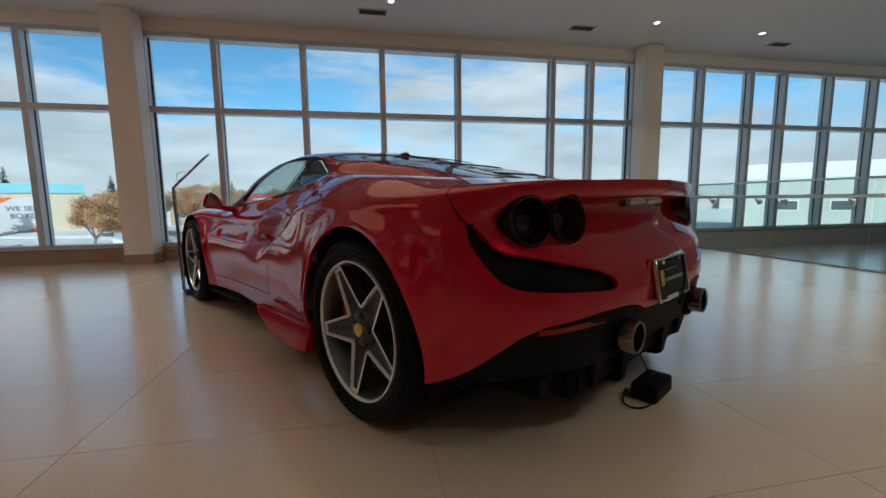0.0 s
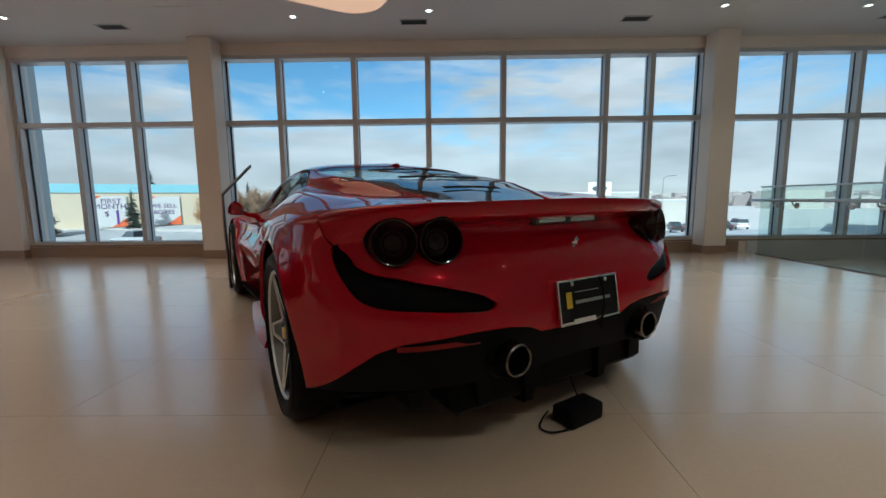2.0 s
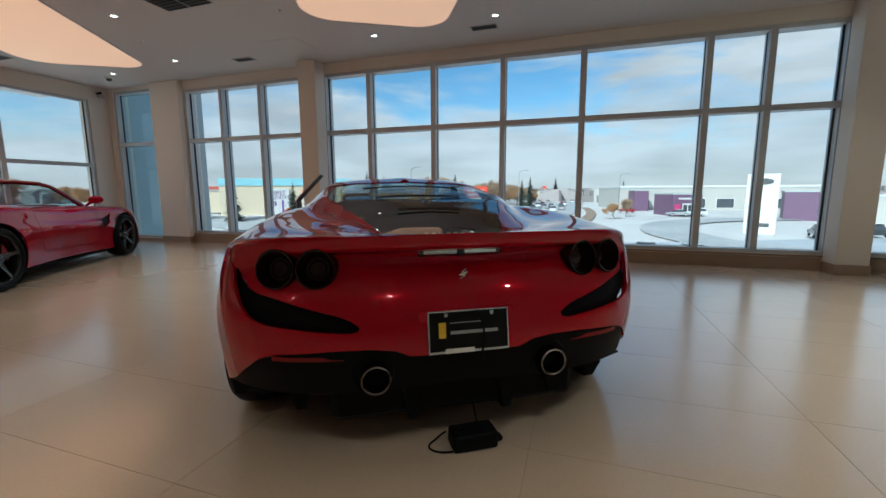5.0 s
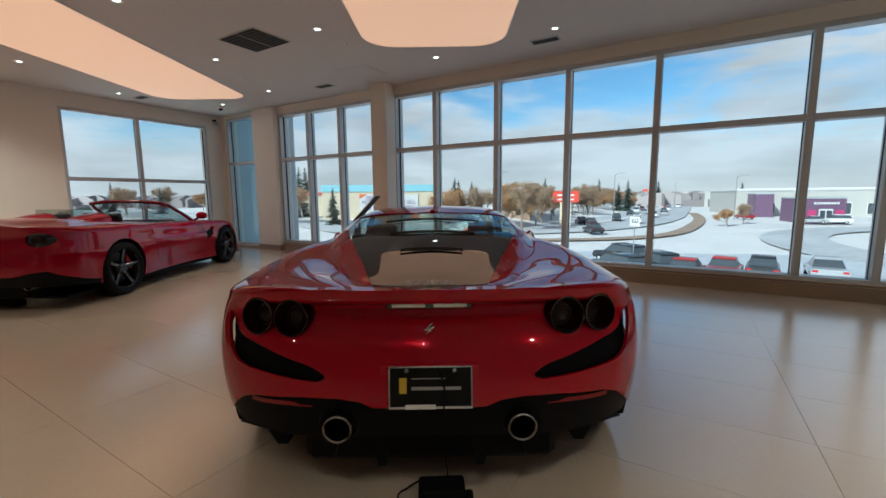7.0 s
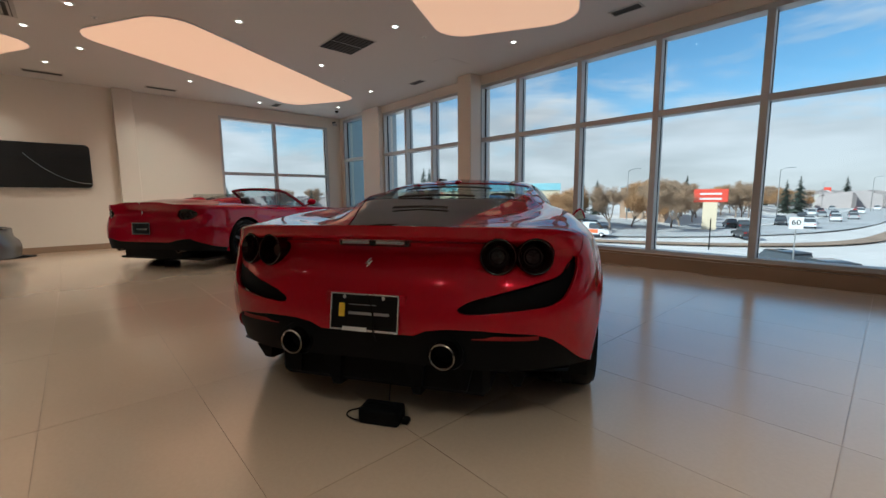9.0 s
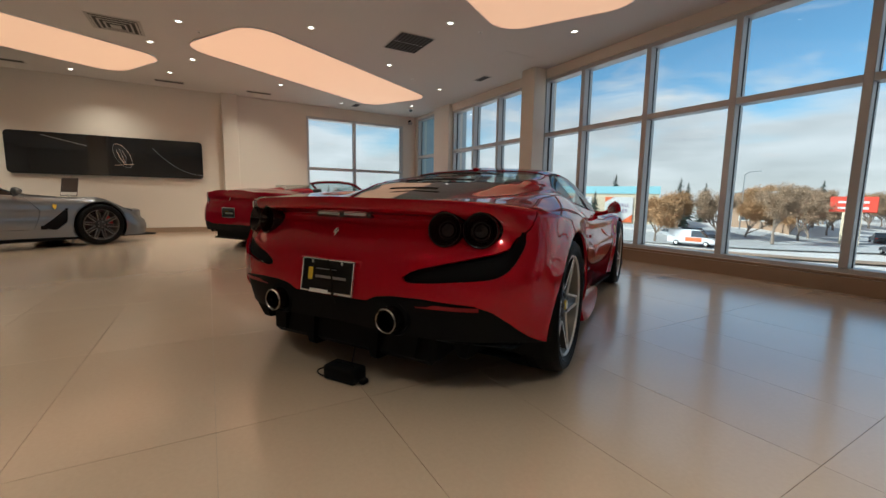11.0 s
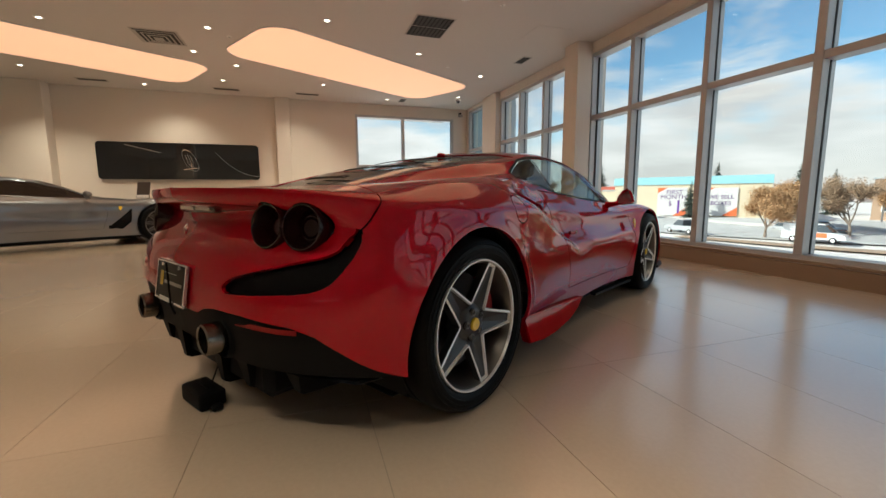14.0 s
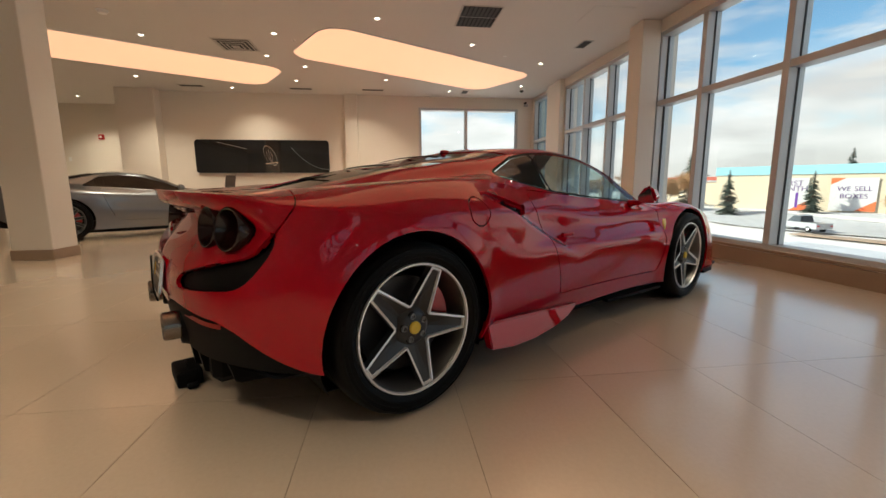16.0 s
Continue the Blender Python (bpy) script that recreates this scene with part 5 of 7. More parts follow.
        part("headlight", hl, GLOSSB, car, "slim dark headlight").matrix_basis = pose(0, 0, 0.655, -8) @ Matrix.Diagonal((s, 1, 1, 1)) @ Matrix.Translation((0, -0.02, -0.005)) if s > 0 else pose(0, 0, 0.655, -8) @ pose(0, 0, 0) @ Matrix.Diagonal((-1, 1, 1, 1))
    part("front_splitter", box(-0.80, 0.80, 3.42, 3.78, 0.115, 0.14, bevel=0.01), CARBON, car)
    for s in (-1, 1):
        part("splitter_wing", prism([(0.80, 3.0), (0.965, 2.99), (0.95, 3.2), (0.86, 3.5), (0.78, 3.5)], 0.15, 0.172, bevel=0.004) if s > 0 else flip(prism([(0.80, 3.0), (0.965, 2.99), (0.95, 3.2), (0.86, 3.5), (0.78, 3.5)], 0.15, 0.172, bevel=0.004)), CARBON, car)
        part("front_intake", box(s * 0.5 - 0.2, s * 0.5 + 0.2, 3.72, 3.762, 0.2, 0.36, bevel=0.02), BLACKP, car)
    part("dashboard", box(-0.66, 0.66, 1.82, 2.25, 0.52, 0.76, bevel=0.06, segs=3), CABIN, car)
    part("steering_wheel", lathe([(0.155, -0.012), (0.17, -0.016), (0.182, 0.0), (0.17, 0.016), (0.155, 0.012)], 36, "y", closed=True), CABIN, car).matrix_basis = pose(-0.36, 1.72, 0.72, -18)
    part("bulkhead", box(-0.60, 0.60, 0.80, 0.86, 0.30, 0.96, bevel=0.02), CABIN, car)
    part("cabin_floor", box(-0.72, 0.72, 0.86, 2.3, 0.2, 0.28), CABIN, car, smooth=False)
    part("centre_console", box(-0.11, 0.11, 0.9, 1.9, 0.28, 0.50, bevel=0.03), CABIN, car)
    return car


mid_engined_car()
ch = thing("battery_charger", "black battery charger box with a looped cable on the floor", "battery charger", pose(1.36, 1.69, 0, 0, 0, 33) @ Matrix.Scale(0.86, 4))
part("case", box(-0.11, 0.11, -0.06, 0.06, 0.002, 0.085, bevel=0.018, segs=3), BLACKP, ch)
part("handle", tube([(-0.07, 0, 0.083), (-0.06, 0, 0.092), (0.06, 0, 0.092), (0.07, 0, 0.083)], 0.007, 8), BLACKP, ch)
part("clamp", box(0.11, 0.15, -0.02, 0.03, 0.002, 0.03, bevel=0.008), BLACKP, ch)
part("cable", tube([(-0.11 - 0.10 * math.sin(math.pi * k / 14), 0.02 + 0.06 * math.cos(math.pi * k / 14), 0.008 + 0.03 * max(0, 1 - k / 3)) for k in range(15)], 0.0045, 6), BLACKP, ch)
part("lead", tube([(0.03, 0.03, 0.098), (0.02, 0.08, 0.2), (0.0, 0.12, 0.34), (-0.005, 0.10, 0.42)], 0.0035, 6), BLACKP, ch)


MAROON = mat("dark_maroon_paint", (0.14, 0.002, 0.008), 0.25, var=0.05, coat=0.8)


def convertible():
    """The deep red open two-plus-two. Same axes as the coupe."""
    car = thing("convertible_car", "deep red convertible sports car with its roof down and black wheels", "car", pose(-4.88, 2.25, 0, 0, 0, 32.3))
    shoulder = [(0, 3.60, .58), (.48, 3.52, .61), (.80, 3.22, .69), (.905, 2.70, .79), (.880, 2.2, .79), (.855, 1.5, .80), (.872, .9, .825), (.925, .3, .87), (.925, -.2, .885),
                (.885, -.6, .912), (.74, -.85, .928), (.4, -.94, .938), (0, -.96, .945)]
    flank = [(0, 3.66, .50), (.5, 3.58, .50), (.84, 3.25, .54), (.945, 2.70, .60), (.900, 2.2, .655), (.888, 1.5, .665), (.898, .9, .70), (.945, .3, .755), (.955, -.2, .77),
             (.915, -.62, .785), (.76, -.84, .80), (.42, -.90, .805), (0, -.91, .81)]
    waist = [(0, 3.66, .38), (.5, 3.58, .38), (.86, 3.26, .39), (.95, 2.70, .42), (.922, 2.2, .585), (.915, 1.5, .60), (.920, .9, .62), (.965, .3, .64), (.968, -.2, .65),
             (.935, -.64, .64), (.78, -.88, .63), (.44, -.945, .63), (0, -.955, .63)]
    lower = [(0, 3.64, .26), (.5, 3.57, .26), (.86, 3.26, .26), (.945, 2.70, .28), (.905, 2.2, .36), (.885, 1.5, .36), (.893, .9, .37), (.958, .3, .38), (.965, -.2, .38),
             (.925, -.63, .39), (.79, -.88, .42), (.45, -.945, .44), (0, -.95, .44)]
    sill = [(0, 3.60, .16), (.5, 3.55, .16), (.85, 3.26, .16), (.93, 2.70, .17), (.90, 2.2, .18), (.87, 1.5, .19), (.88, .9, .19), (.94, .3, .19), (.95, -.2, .21),
            (.91, -.62, .26), (.78, -.86, .28), (.44, -.92, .29), (0, -.93, .29)]
    centre = [(3.60, .58), (3.2, .69), (2.7, .79), (2.2, .86), (1.9, .885), (1.5, .86), (1.0, .875), (.4, .95), (.0, 1.005), (-.4, 1.02), (-.7, 1.0), (-.95, .945)]
    ridge = [(3.3, .45, .66), (2.7, .50, .785), (2.2, .52, .85), (1.9, .54, .872), (1.4, .55, .865), (.5, .50, .93), (0, .46, .98), (-.4, .42, .997), (-.8, .3, .972)]
    dip = [(3.3, .56, .67), (2.7, .66, .80), (2.2, .68, .845), (1.9, .68, .86), (1.4, .68, .86), (.5, .66, .915), (0, .62, .955), (-.4, .57, .967), (-.8, .45, .955)]
    crest = [(3.3, .70, .70), (2.7, .80, .82), (2.2, .80, .838), (1.9, .79, .85), (1.4, .785, .856), (.5, .80, .90), (0, .80, .935), (-.4, .74, .945), (-.8, .58, .94)]
    body = half_shell([shoulder, flank, waist, lower, sill], [ridge, dip, crest], centre, 0.035, 1.0)
    for y, r in ((0.0, 0.385), (2.67, 0.38)):
        carve(body, lambda c: max(math.hypot(c.y - y, c.z - 0.345) - r, 0.55 - c.x), 0.0, keep=False)
    carve(body, lambda c: max(outline([(-1, .42), (.60, .42), (.66, .6), (.66, 1.5), (.52, 1.78), (-1, 1.86)], 0.01)(c.x, c.y), 0.7 - c.z), 0.0, keep=False)
    door = carve(body, lambda c: max(outline([(.62, .86), (.66, .6), (.72, .33), (1.95, .31), (2.02, .6), (1.9, .845), (1.3, .865)], 0.004)(c.y, c.z), 0.5 - c.x), 0.003)
    vent = carve(body, lambda c: max(outline([(1.98, .62), (2.26, .70), (2.22, .60), (2.05, .52)], 0.01)(c.y, c.z), 0.6 - c.x), 0.0)
    bump = carve(body, lambda c: max(outline([(-.1, .40), (.45, .40), (.62, .44), (.78, .46), (.90, .36), (.98, .24), (.98, .1), (-.1, .1)], 0.004)(c.x, c.z), c.y + 0.40), 0.0)
    lamp = carve(body, lambda c: max(math.hypot((c.x - 0.71) * 0.62, (c.z - 0.80)) - 0.075, c.y + 0.50), 0.0)
    part("body", rim(both(body), 0.014), RED2, car)
    pair("door", door, RED2, car, "", 0.012)
    pair("side_vent", push(vent, -0.02), BLACKP, car)
    pair("tail_light_well", push(lamp, -0.02), GLOSSB, car)
    part("lower_bumper", both(push(bump, -0.01)), BLACKP, car, "black rear diffuser bumper")
    for s in (-1, 1):
        lt = part("tail_light", lathe([(0.001, 0.0), (0.04, -0.004), (0.045, 0.006), (0.062, 0.002), (0.066, 0.03)], 32, "y"), LENS, car, "round smoked tail light")
        lt.matrix_basis = pose(s * 0.70, -0.86, 0.80, 0, 0, s * 18)
        wheel(car, s * 0.955, 0.0, 0.345, 0.285, dark=RIMB, edge=None, lip=RIMB, cap=None, twist=0.2, notch=0.3)
        wheel(car, s * 0.95, 2.67, 0.345, 0.245, dark=RIMB, edge=None, lip=RIMB, cap=None, twist=0.5, notch=0.3)
        for y in (0, 2.67):
            part("wheel_arch_liner", well(0.40, y, 0.345, 0.55, 0.93) if s > 0 else flip(well(0.40, y, 0.345, 0.55, 0.93)), BLACKP, car)
        seat("seat", car, s * 0.36, 1.08, 0.31, CABIN)
        hump = bmesh.new()
        bmesh.ops.create_uvsphere(hump, u_segments=24, v_segments=14, radius=1)
        for v in hump.verts:
            v.co = (v.co.x * 0.17, v.co.y * (0.10 if v.co.y > 0 else 0.62), v.co.z * 0.10)
        part("headrest_fairing", hump, RED2, car, "red fairing behind the headrest").matrix_basis = pose(s * 0.36, 0.38, 0.955, 4)
        part("rear_seat", box(s * 0.30 - 0.20, s * 0.30 + 0.20, 0.46, 0.86, 0.55, 0.80, bevel=0.05, segs=3), CABIN, car)
        part("pillar", tube([(s * 0.70, 1.98, 0.85), (s * 0.66, 1.75, 0.99), (s * 0.60, 1.50, 1.13), (s * 0.54, 1.40, 1.165)], [0.034, 0.030, 0.028, 0.028], 12), MAROON, car)
        bm = bmesh.new()
        bmesh.ops.create_uvsphere(bm, u_segments=20, v_segments=12, radius=1)
        for v in bm.verts:
            v.co = (v.co.x * 0.095, v.co.y * (0.085 if v.co.y > 0 else 0.03), v.co.z * 0.06)
        part("mirror", bm, RED2, car).location = (s * 0.97, 1.80, 0.945)
        part("mirror_stalk", tube([(s * 0.82, 1.84, 0.865), (s * 0.93, 1.82, 0.92)], 0.02, 8), RED2, car)
        b = bmesh.new()
        q = [b.verts.new(p) for p in ((s * 0.735, 1.80, 0.86), (s * 0.70, 0.78, 0.87), (s * 0.63, 0.92, 1.05), (s * 0.615, 1.45, 1.12))]
        b.faces.new(q)
        part("side_window", thick(b, 0.004), CARGL, car)
        part("exhaust_tip", lathe([(0.038, 0.15), (0.038, -0.02), (0.043, -0.025), (0.046, -0.02), (0.046, 0.15)], 28, "y"), EXH, car).location = (s * 0.56, -0.88, 0.30)
    part("windscreen_header", tube([(-0.55, 1.40, 1.165), (-0.3, 1.36, 1.19), (0, 1.345, 1.197), (0.3, 1.36, 1.19), (0.55, 1.40, 1.165)], 0.030, 12), MAROON, car)
    b = bmesh.new()
    n = 10
    lo = [b.verts.new((0.68 * (-1 + 2 * i / n), 2.06 - 0.10 * (-1 + 2 * i / n) ** 2, 0.865)) for i in range(n + 1)]
    hi = [b.verts.new((0.54 * (-1 + 2 * i / n), 1.345 + 0.055 * (-1 + 2 * i / n) ** 2, 1.19 - 0.03 * (-1 + 2 * i / n) ** 2)) for i in range(n + 1)]
    for i in range(n):
        b.faces.new((lo[i], lo[i + 1], hi[i + 1], hi[i]))
    part("windscreen", thick(b, 0.004), CARGL, car)
    b = bmesh.new()
    q = [b.verts.new(p) for p in ((-0.55, 0.46, 0.94), (0.55, 0.46, 0.94), (0.48, 0.40, 1.10), (-0.48, 0.40, 1.10))]
    b.faces.new(q)
    part("wind_deflector", thick(b, 0.004), CARGL, car, "low glass wind deflector behind the seats")
    part("cabin_tub", box(-0.64, 0.64, 0.40, 1.88, 0.25, 0.40), CABIN, car, smooth=False)
    part("dashboard", box(-0.66, 0.66, 1.62, 1.98, 0.62, 0.86, bevel=0.05, segs=3), CABIN, car)
    part("steering_wheel", lathe([(0.155, -0.012), (0.17, -0.016), (0.182, 0.0), (0.17, 0.016), (0.155, 0.012)], 30, "y", closed=True), CABIN, car).matrix_basis = pose(-0.36, 1.5, 0.82, -20)
    part("underbody", box(-0.80, 0.80, -0.7, 3.4, 0.12, 0.15), BLACKP, car, smooth=False)
    part("bay_liner", box(-0.53, 0.53, -0.85, 0.40, 0.15, 0.6, bevel=0.03), BLACKP, car, smooth=False)
    part("engine_bay_liner", box(-0.53, 0.53, 1.9, 3.4, 0.15, 0.6, bevel=0.03), BLACKP, car, smooth=False)
    pl = part("plate", box(-0.16, 0.16, -0.008, 0.0, -0.08, 0.08, bevel=0.002), GLOSSB, car, "black dealer plate in a chrome frame")
    pl.matrix_basis = pose(0, -0.963, 0.60, -3)
    fr = box(-0.165, 0.165, -0.012, 0.002, 0.07, 0.084)
    box(-0.165, 0.165, -0.012, 0.002, -0.084, -0.07, bm=fr)
    box(-0.165, -0.152, -0.012, 0.002, -0.07, 0.07, bm=fr)
    box(0.152, 0.165, -0.012, 0.002, -0.07, 0.07, bm=fr)
    part("plate_frame", fr, CHROME, pl, smooth=False)
    part("plate_bar", box(-0.08, 0.11, -0.011, -0.009, -0.02, 0.0), STEEL, pl, smooth=False)
    part("emblem", tube([(-0.012, -0.93, 0.80), (0.006, -0.928, 0.82), (0, -0.925, 0.845)], [0.005, 0.01, 0.006], 8), CHROME, car, "small chrome emblem")
    return car


def grand_tourer():
    """The silver front-engined coupe."""
    car = thing("coupe_car", "silver front-engined sports coupe with a long bonnet", "car", pose(-4.95, -3.22, 0, 0, 0, 35.0))
    shoulder = [(0, 3.68, .43), (.46, 3.60, .445), (.77, 3.32, .535), (.90, 2.72, .745), (.868, 2.2, .735), (.842, 1.5, .74), (.862, .9, .77), (.935, .3, .82), (.945, -.1, .855),
                (.91, -.45, .88), (.76, -.74, .905), (.4, -.84, .92), (0, -.86, .925)]
    flank = [(0, 3.74, .37), (.48, 3.66, .375), (.82, 3.33, .44), (.945, 2.72, .57), (.890, 2.2, .60), (.868, 1.5, .61), (.886, .9, .64), (.955, .3, .66), (.965, -.1, .69),
             (.93, -.47, .72), (.78, -.72, .77), (.42, -.79, .79), (0, -.80, .80)]
    waist = [(0, 3.75, .30), (.5, 3.67, .30), (.85, 3.34, .33), (.955, 2.72, .40), (.922, 2.2, .47), (.915, 1.5, .48), (.918, .9, .50), (.955, .3, .48), (.965, -.1, .50),
             (.935, -.5, .53), (.80, -.78, .56), (.44, -.86, .58), (0, -.87, .58)]
    sill = [(0, 3.70, .14), (.5, 3.64, .14), (.85, 3.34, .14), (.94, 2.72, .16), (.89, 2.2, .17), (.87, 1.5, .18), (.88, .9, .18), (.94, .3, .18), (.95, -.1, .2),
            (.91, -.48, .25), (.80, -.74, .27), (.44, -.82, .28), (0, -.83, .28)]
    centre = [(3.68, .43), (3.2, .62), (2.7, .78), (2.2, .85), (1.95, .88), (1.6, 1.03), (1.2, 1.16), (.8, 1.205), (.4, 1.17), (0, 1.08), (-.4, .98), (-.7, .925), (-.86, .925)]
    ridge = [(3.3, .42, .585), (2.7, .48, .775), (2.2, .56, .83), (1.85, .66, .85), (1.5, .60, .99), (1.15, .545, 1.10), (.8, .53, 1.135), (.4, .53, 1.105), (0, .50, 1.02), (-.4, .42, .945), (-.8, .3, .92)]
    dip = [(3.3, .56, .59), (2.7, .66, .80), (2.2, .70, .815), (1.85, .74, .83), (1.5, .70, .90), (1.15, .665, .98), (.8, .66, 1.0), (.4, .655, .985), (0, .62, .945), (-.4, .54, .92), (-.8, .42, .918)]
    crest = [(3.3, .69, .58), (2.7, .79, .815), (2.2, .785, .80), (1.85, .79, .80), (1.5, .785, .82), (1.15, .775, .845), (.8, .77, .87), (.4, .78, .90), (0, .79, .915), (-.4, .72, .915), (-.8, .55, .918)]
    body = half_shell([shoulder, flank, waist, sill], [ridge, dip, crest], centre, 0.04, 1.0)
    for y, r in ((0.0, 0.385), (2.72, 0.385)):
        carve(body, lambda c: max(math.hypot(c.y - y, c.z - 0.35) - r, 0.55 - c.x), 0.0, keep=False)
    sw = carve(body, lambda c: max(outline([(.28, .94), (.8, .905), (1.4, .86), (1.76, .845), (1.45, .985), (1.1, 1.085), (.8, 1.11), (.5, 1.08)], 0.012)(c.y, c.z), 0.45 - c.x), 0.002)

    def shield(c):
        lim = float(hermite(*list(zip(*sorted([(y, x) for y, x, z in ridge])))[:2], c.y)) - 0.035
        return 1.0 if c.z < 0.75 else max(c.x - lim, c.y - (2.05 - 0.22 * (c.x / 0.7) ** 2), 1.20 - c.y)

    def back(c):
        lim = float(hermite(*list(zip(*sorted([(y, x) for y, x, z in ridge])))[:2], c.y)) - 0.04
        return 1.0 if c.z < 0.85 else max(c.x - lim, c.y - 0.42, -0.52 - c.y)
    ws, bw = carve(body, shield, 0.002), carve(body, back, 0.002)
    door = carve(body, lambda c: max(outline([(.50, .885), (.58, .6), (.68, .33), (1.85, .31), (1.95, .6), (1.8, .80), (1.2, .84)], 0.004)(c.y, c.z), 0.5 - c.x), 0.003)
    vent = carve(body, lambda c: max(outline([(1.95, .34), (2.28, .62), (2.25, .42), (2.12, .30)], 0.012)(c.y, c.z), 0.6 - c.x), 0.0)
    grill = carve(body, lambda c: max(outline([(-.1, .42), (.5, .42), (.62, .36), (.55, .22), (-.1, .2)], 0.01)(c.x, c.z), 3.2 - c.y), 0.0)
    bump = carve(body, lambda c: max(outline([(-.1, .42), (.5, .42), (.8, .40), (.98, .26), (.98, .1), (-.1, .1)], 0.004)(c.x, c.z), c.y + 0.42), 0.0)
    part("body", rim(both(body), 0.014), SILVER, car)
    pair("door", door, SILVER, car, "", 0.012)
    pair("side_window", push(sw, -0.003), BLACKGL, car)
    part("windscreen", both(push(ws, -0.003)), BLACKGL, car)
    part("rear_window", both(push(bw, -0.003)), BLACKGL, car)
    pair("side_vent", push(vent, -0.02), BLACKP, car, "dark side vent behind the front wheel")
    part("grille", both(push(grill, -0.03)), BLACKP, car)
    part("lower_bumper", both(push(bump, -0.01)), BLACKP, car)
    for s in (-1, 1):
        wheel(car, s * 0.955, 0.0, 0.35, 0.295, spokes=10, dark=RIMD, edge=RIMS, lip=RIMS, cap=None, twist=0.2, notch=0.40)
        wheel(car, s * 0.95, 2.72, 0.35, 0.265, spokes=10, dark=RIMD, edge=RIMS, lip=RIMS, cap=None, twist=0.5, notch=0.40)
        for y in (0, 2.72):
            part("wheel_arch_liner", well(0.40, y, 0.35, 0.55, 0.93) if s > 0 else flip(well(0.40, y, 0.35, 0.55, 0.93)), BLACKP, car)
        seat("seat", car, s * 0.36, 0.95, 0.34, CABIN)
        bm = bmesh.new()
        bmesh.ops.create_uvsphere(bm, u_segments=20, v_segments=12, radius=1)
        for v in bm.verts:
            v.co = (v.co.x * 0.095, v.co.y * (0.085 if v.co.y > 0 else 0.03), v.co.z * 0.056)
        part("mirror", bm, SILVER, car).location = (s * 0.95, 1.66, 0.90)
        part("mirror_stalk", tube([(s * 0.80, 1.70, 0.83), (s * 0.91, 1.67, 0.875)], 0.018, 8), SILVER, car)
        sh = prism([(-0.022, 0.035), (0.022, 0.035), (0.024, 0.0), (0.0, -0.042), (-0.024, 0.0)], -0.002, 0.003)
        sh.transform(Matrix(((0, 0, s, 0), (1, 0, 0, 0), (0, 1, 0, 0), (0, 0, 0, 1))))
        part("fender_shield", sh, YELLOW, car, "yellow shield badge").matrix_basis = pose(s * 0.912, 2.12, 0.66)
        hl = part("headlight", box(-0.03, 0.03, -0.20, 0.20, -0.02, 0.02, bevel=0.015, segs=2), GLOSSB, car)
        hl.matrix_basis = pose(s * 0.775, 3.12, 0.625, -14, 0, s * 18)
        part("door_handle", box(-0.006, 0.012, -0.06, 0.06, -0.011, 0.011, bevel=0.005), SILVER, car).matrix_basis = pose(s * 0.872, 0.82, 0.70)
        part("side_skirt", box(s * 0.85 - 0.03, s * 0.85 + 0.03, 0.5, 2.25, 0.12, 0.175, bevel=0.01), CARBON, car)
        for x in (0.58, 0.72):
            lt = part("tail_light", lathe([(0.001, -0.01), (0.045, -0.012), (0.058, 0.0), (0.06, 0.03)], 28, "y"), LENS, car)
            lt.matrix_basis = pose(s * x, -0.80 + (x - 0.58) * 0.25, 0.79, 0, 0, s * 16)
    part("front_splitter", box(-0.75, 0.75, 3.3, 3.7, 0.11, 0.135, bevel=0.01), CARBON, car)
    part("dashboard", box(-0.66, 0.66, 1.5, 1.85, 0.6, 0.82, bevel=0.05, segs=3), CABIN, car)
    part("underbody", box(-0.80, 0.80, -0.6, 3.4, 0.12, 0.15), BLACKP, car, smooth=False)
    part("cabin_tub", box(-0.72, 0.72, -0.5, 1.85, 0.15, 0.32), CABIN, car, smooth=False)
    part("engine_bay_liner", box(-0.53, 0.53, 1.9, 3.4, 0.15, 0.6, bevel=0.03), BLACKP, car, smooth=False)
    return car


convertible()
grand_tourer()
pc = thing("floor_block", "small black block on the floor behind the convertible", "block", pose(-4.58, 1.80, 0, 0, 0, 25))
part("body", box(-0.12, 0.12, -0.05, 0.05, 0.001, 0.075, bevel=0.012, segs=2), BLACKP, pc)

# ---- outside: ground, roads, buildings, trees, traffic ----
SNOW = mat("snow", (0.69, 0.655, 0.62), 0.7, var=0.15, scale=0.13, fine=0.8)
ASPH = mat("winter_asphalt", (0.47, 0.465, 0.46), 0.75, var=0.25, scale=0.08, fine=1.2)
DIRT = mat("brown_verge", (0.33, 0.24, 0.17), 0.9, var=0.3, scale=0.3, fine=3)
CREAM = mat("cream_stucco", (0.66, 0.56, 0.40), 0.8, var=0.05, scale=0.3)
TEAL = mat("teal_metal", (0.32, 0.58, 0.64), 0.5, var=0.04, scale=0.3)
CLAD = mat("blue_grey_cladding", (0.42, 0.48, 0.52), 0.45, metal=0.2, var=0.03, scale=1)
GREYB = mat("grey_panel", (0.40, 0.42, 0.43), 0.6, var=0.06, scale=0.3)
PALEG = mat("pale_grey_panel", (0.54, 0.53, 0.51), 0.6, var=0.06, scale=0.3)
PALEB = mat("pale_render", (0.46, 0.44, 0.40), 0.7, var=0.06, scale=0.3)
BRICKB = mat("tan_brick", (0.36, 0.25, 0.17), 0.8, var=0.1, scale=0.5)
PURPLE = mat("purple_panel", (0.15, 0.085, 0.145), 0.5, var=0.05, scale=0.5)
SIGNR = mat("red_sign_face", (0.60, 0.06, 0.03), 0.5, var=0.03, scale=0.5)
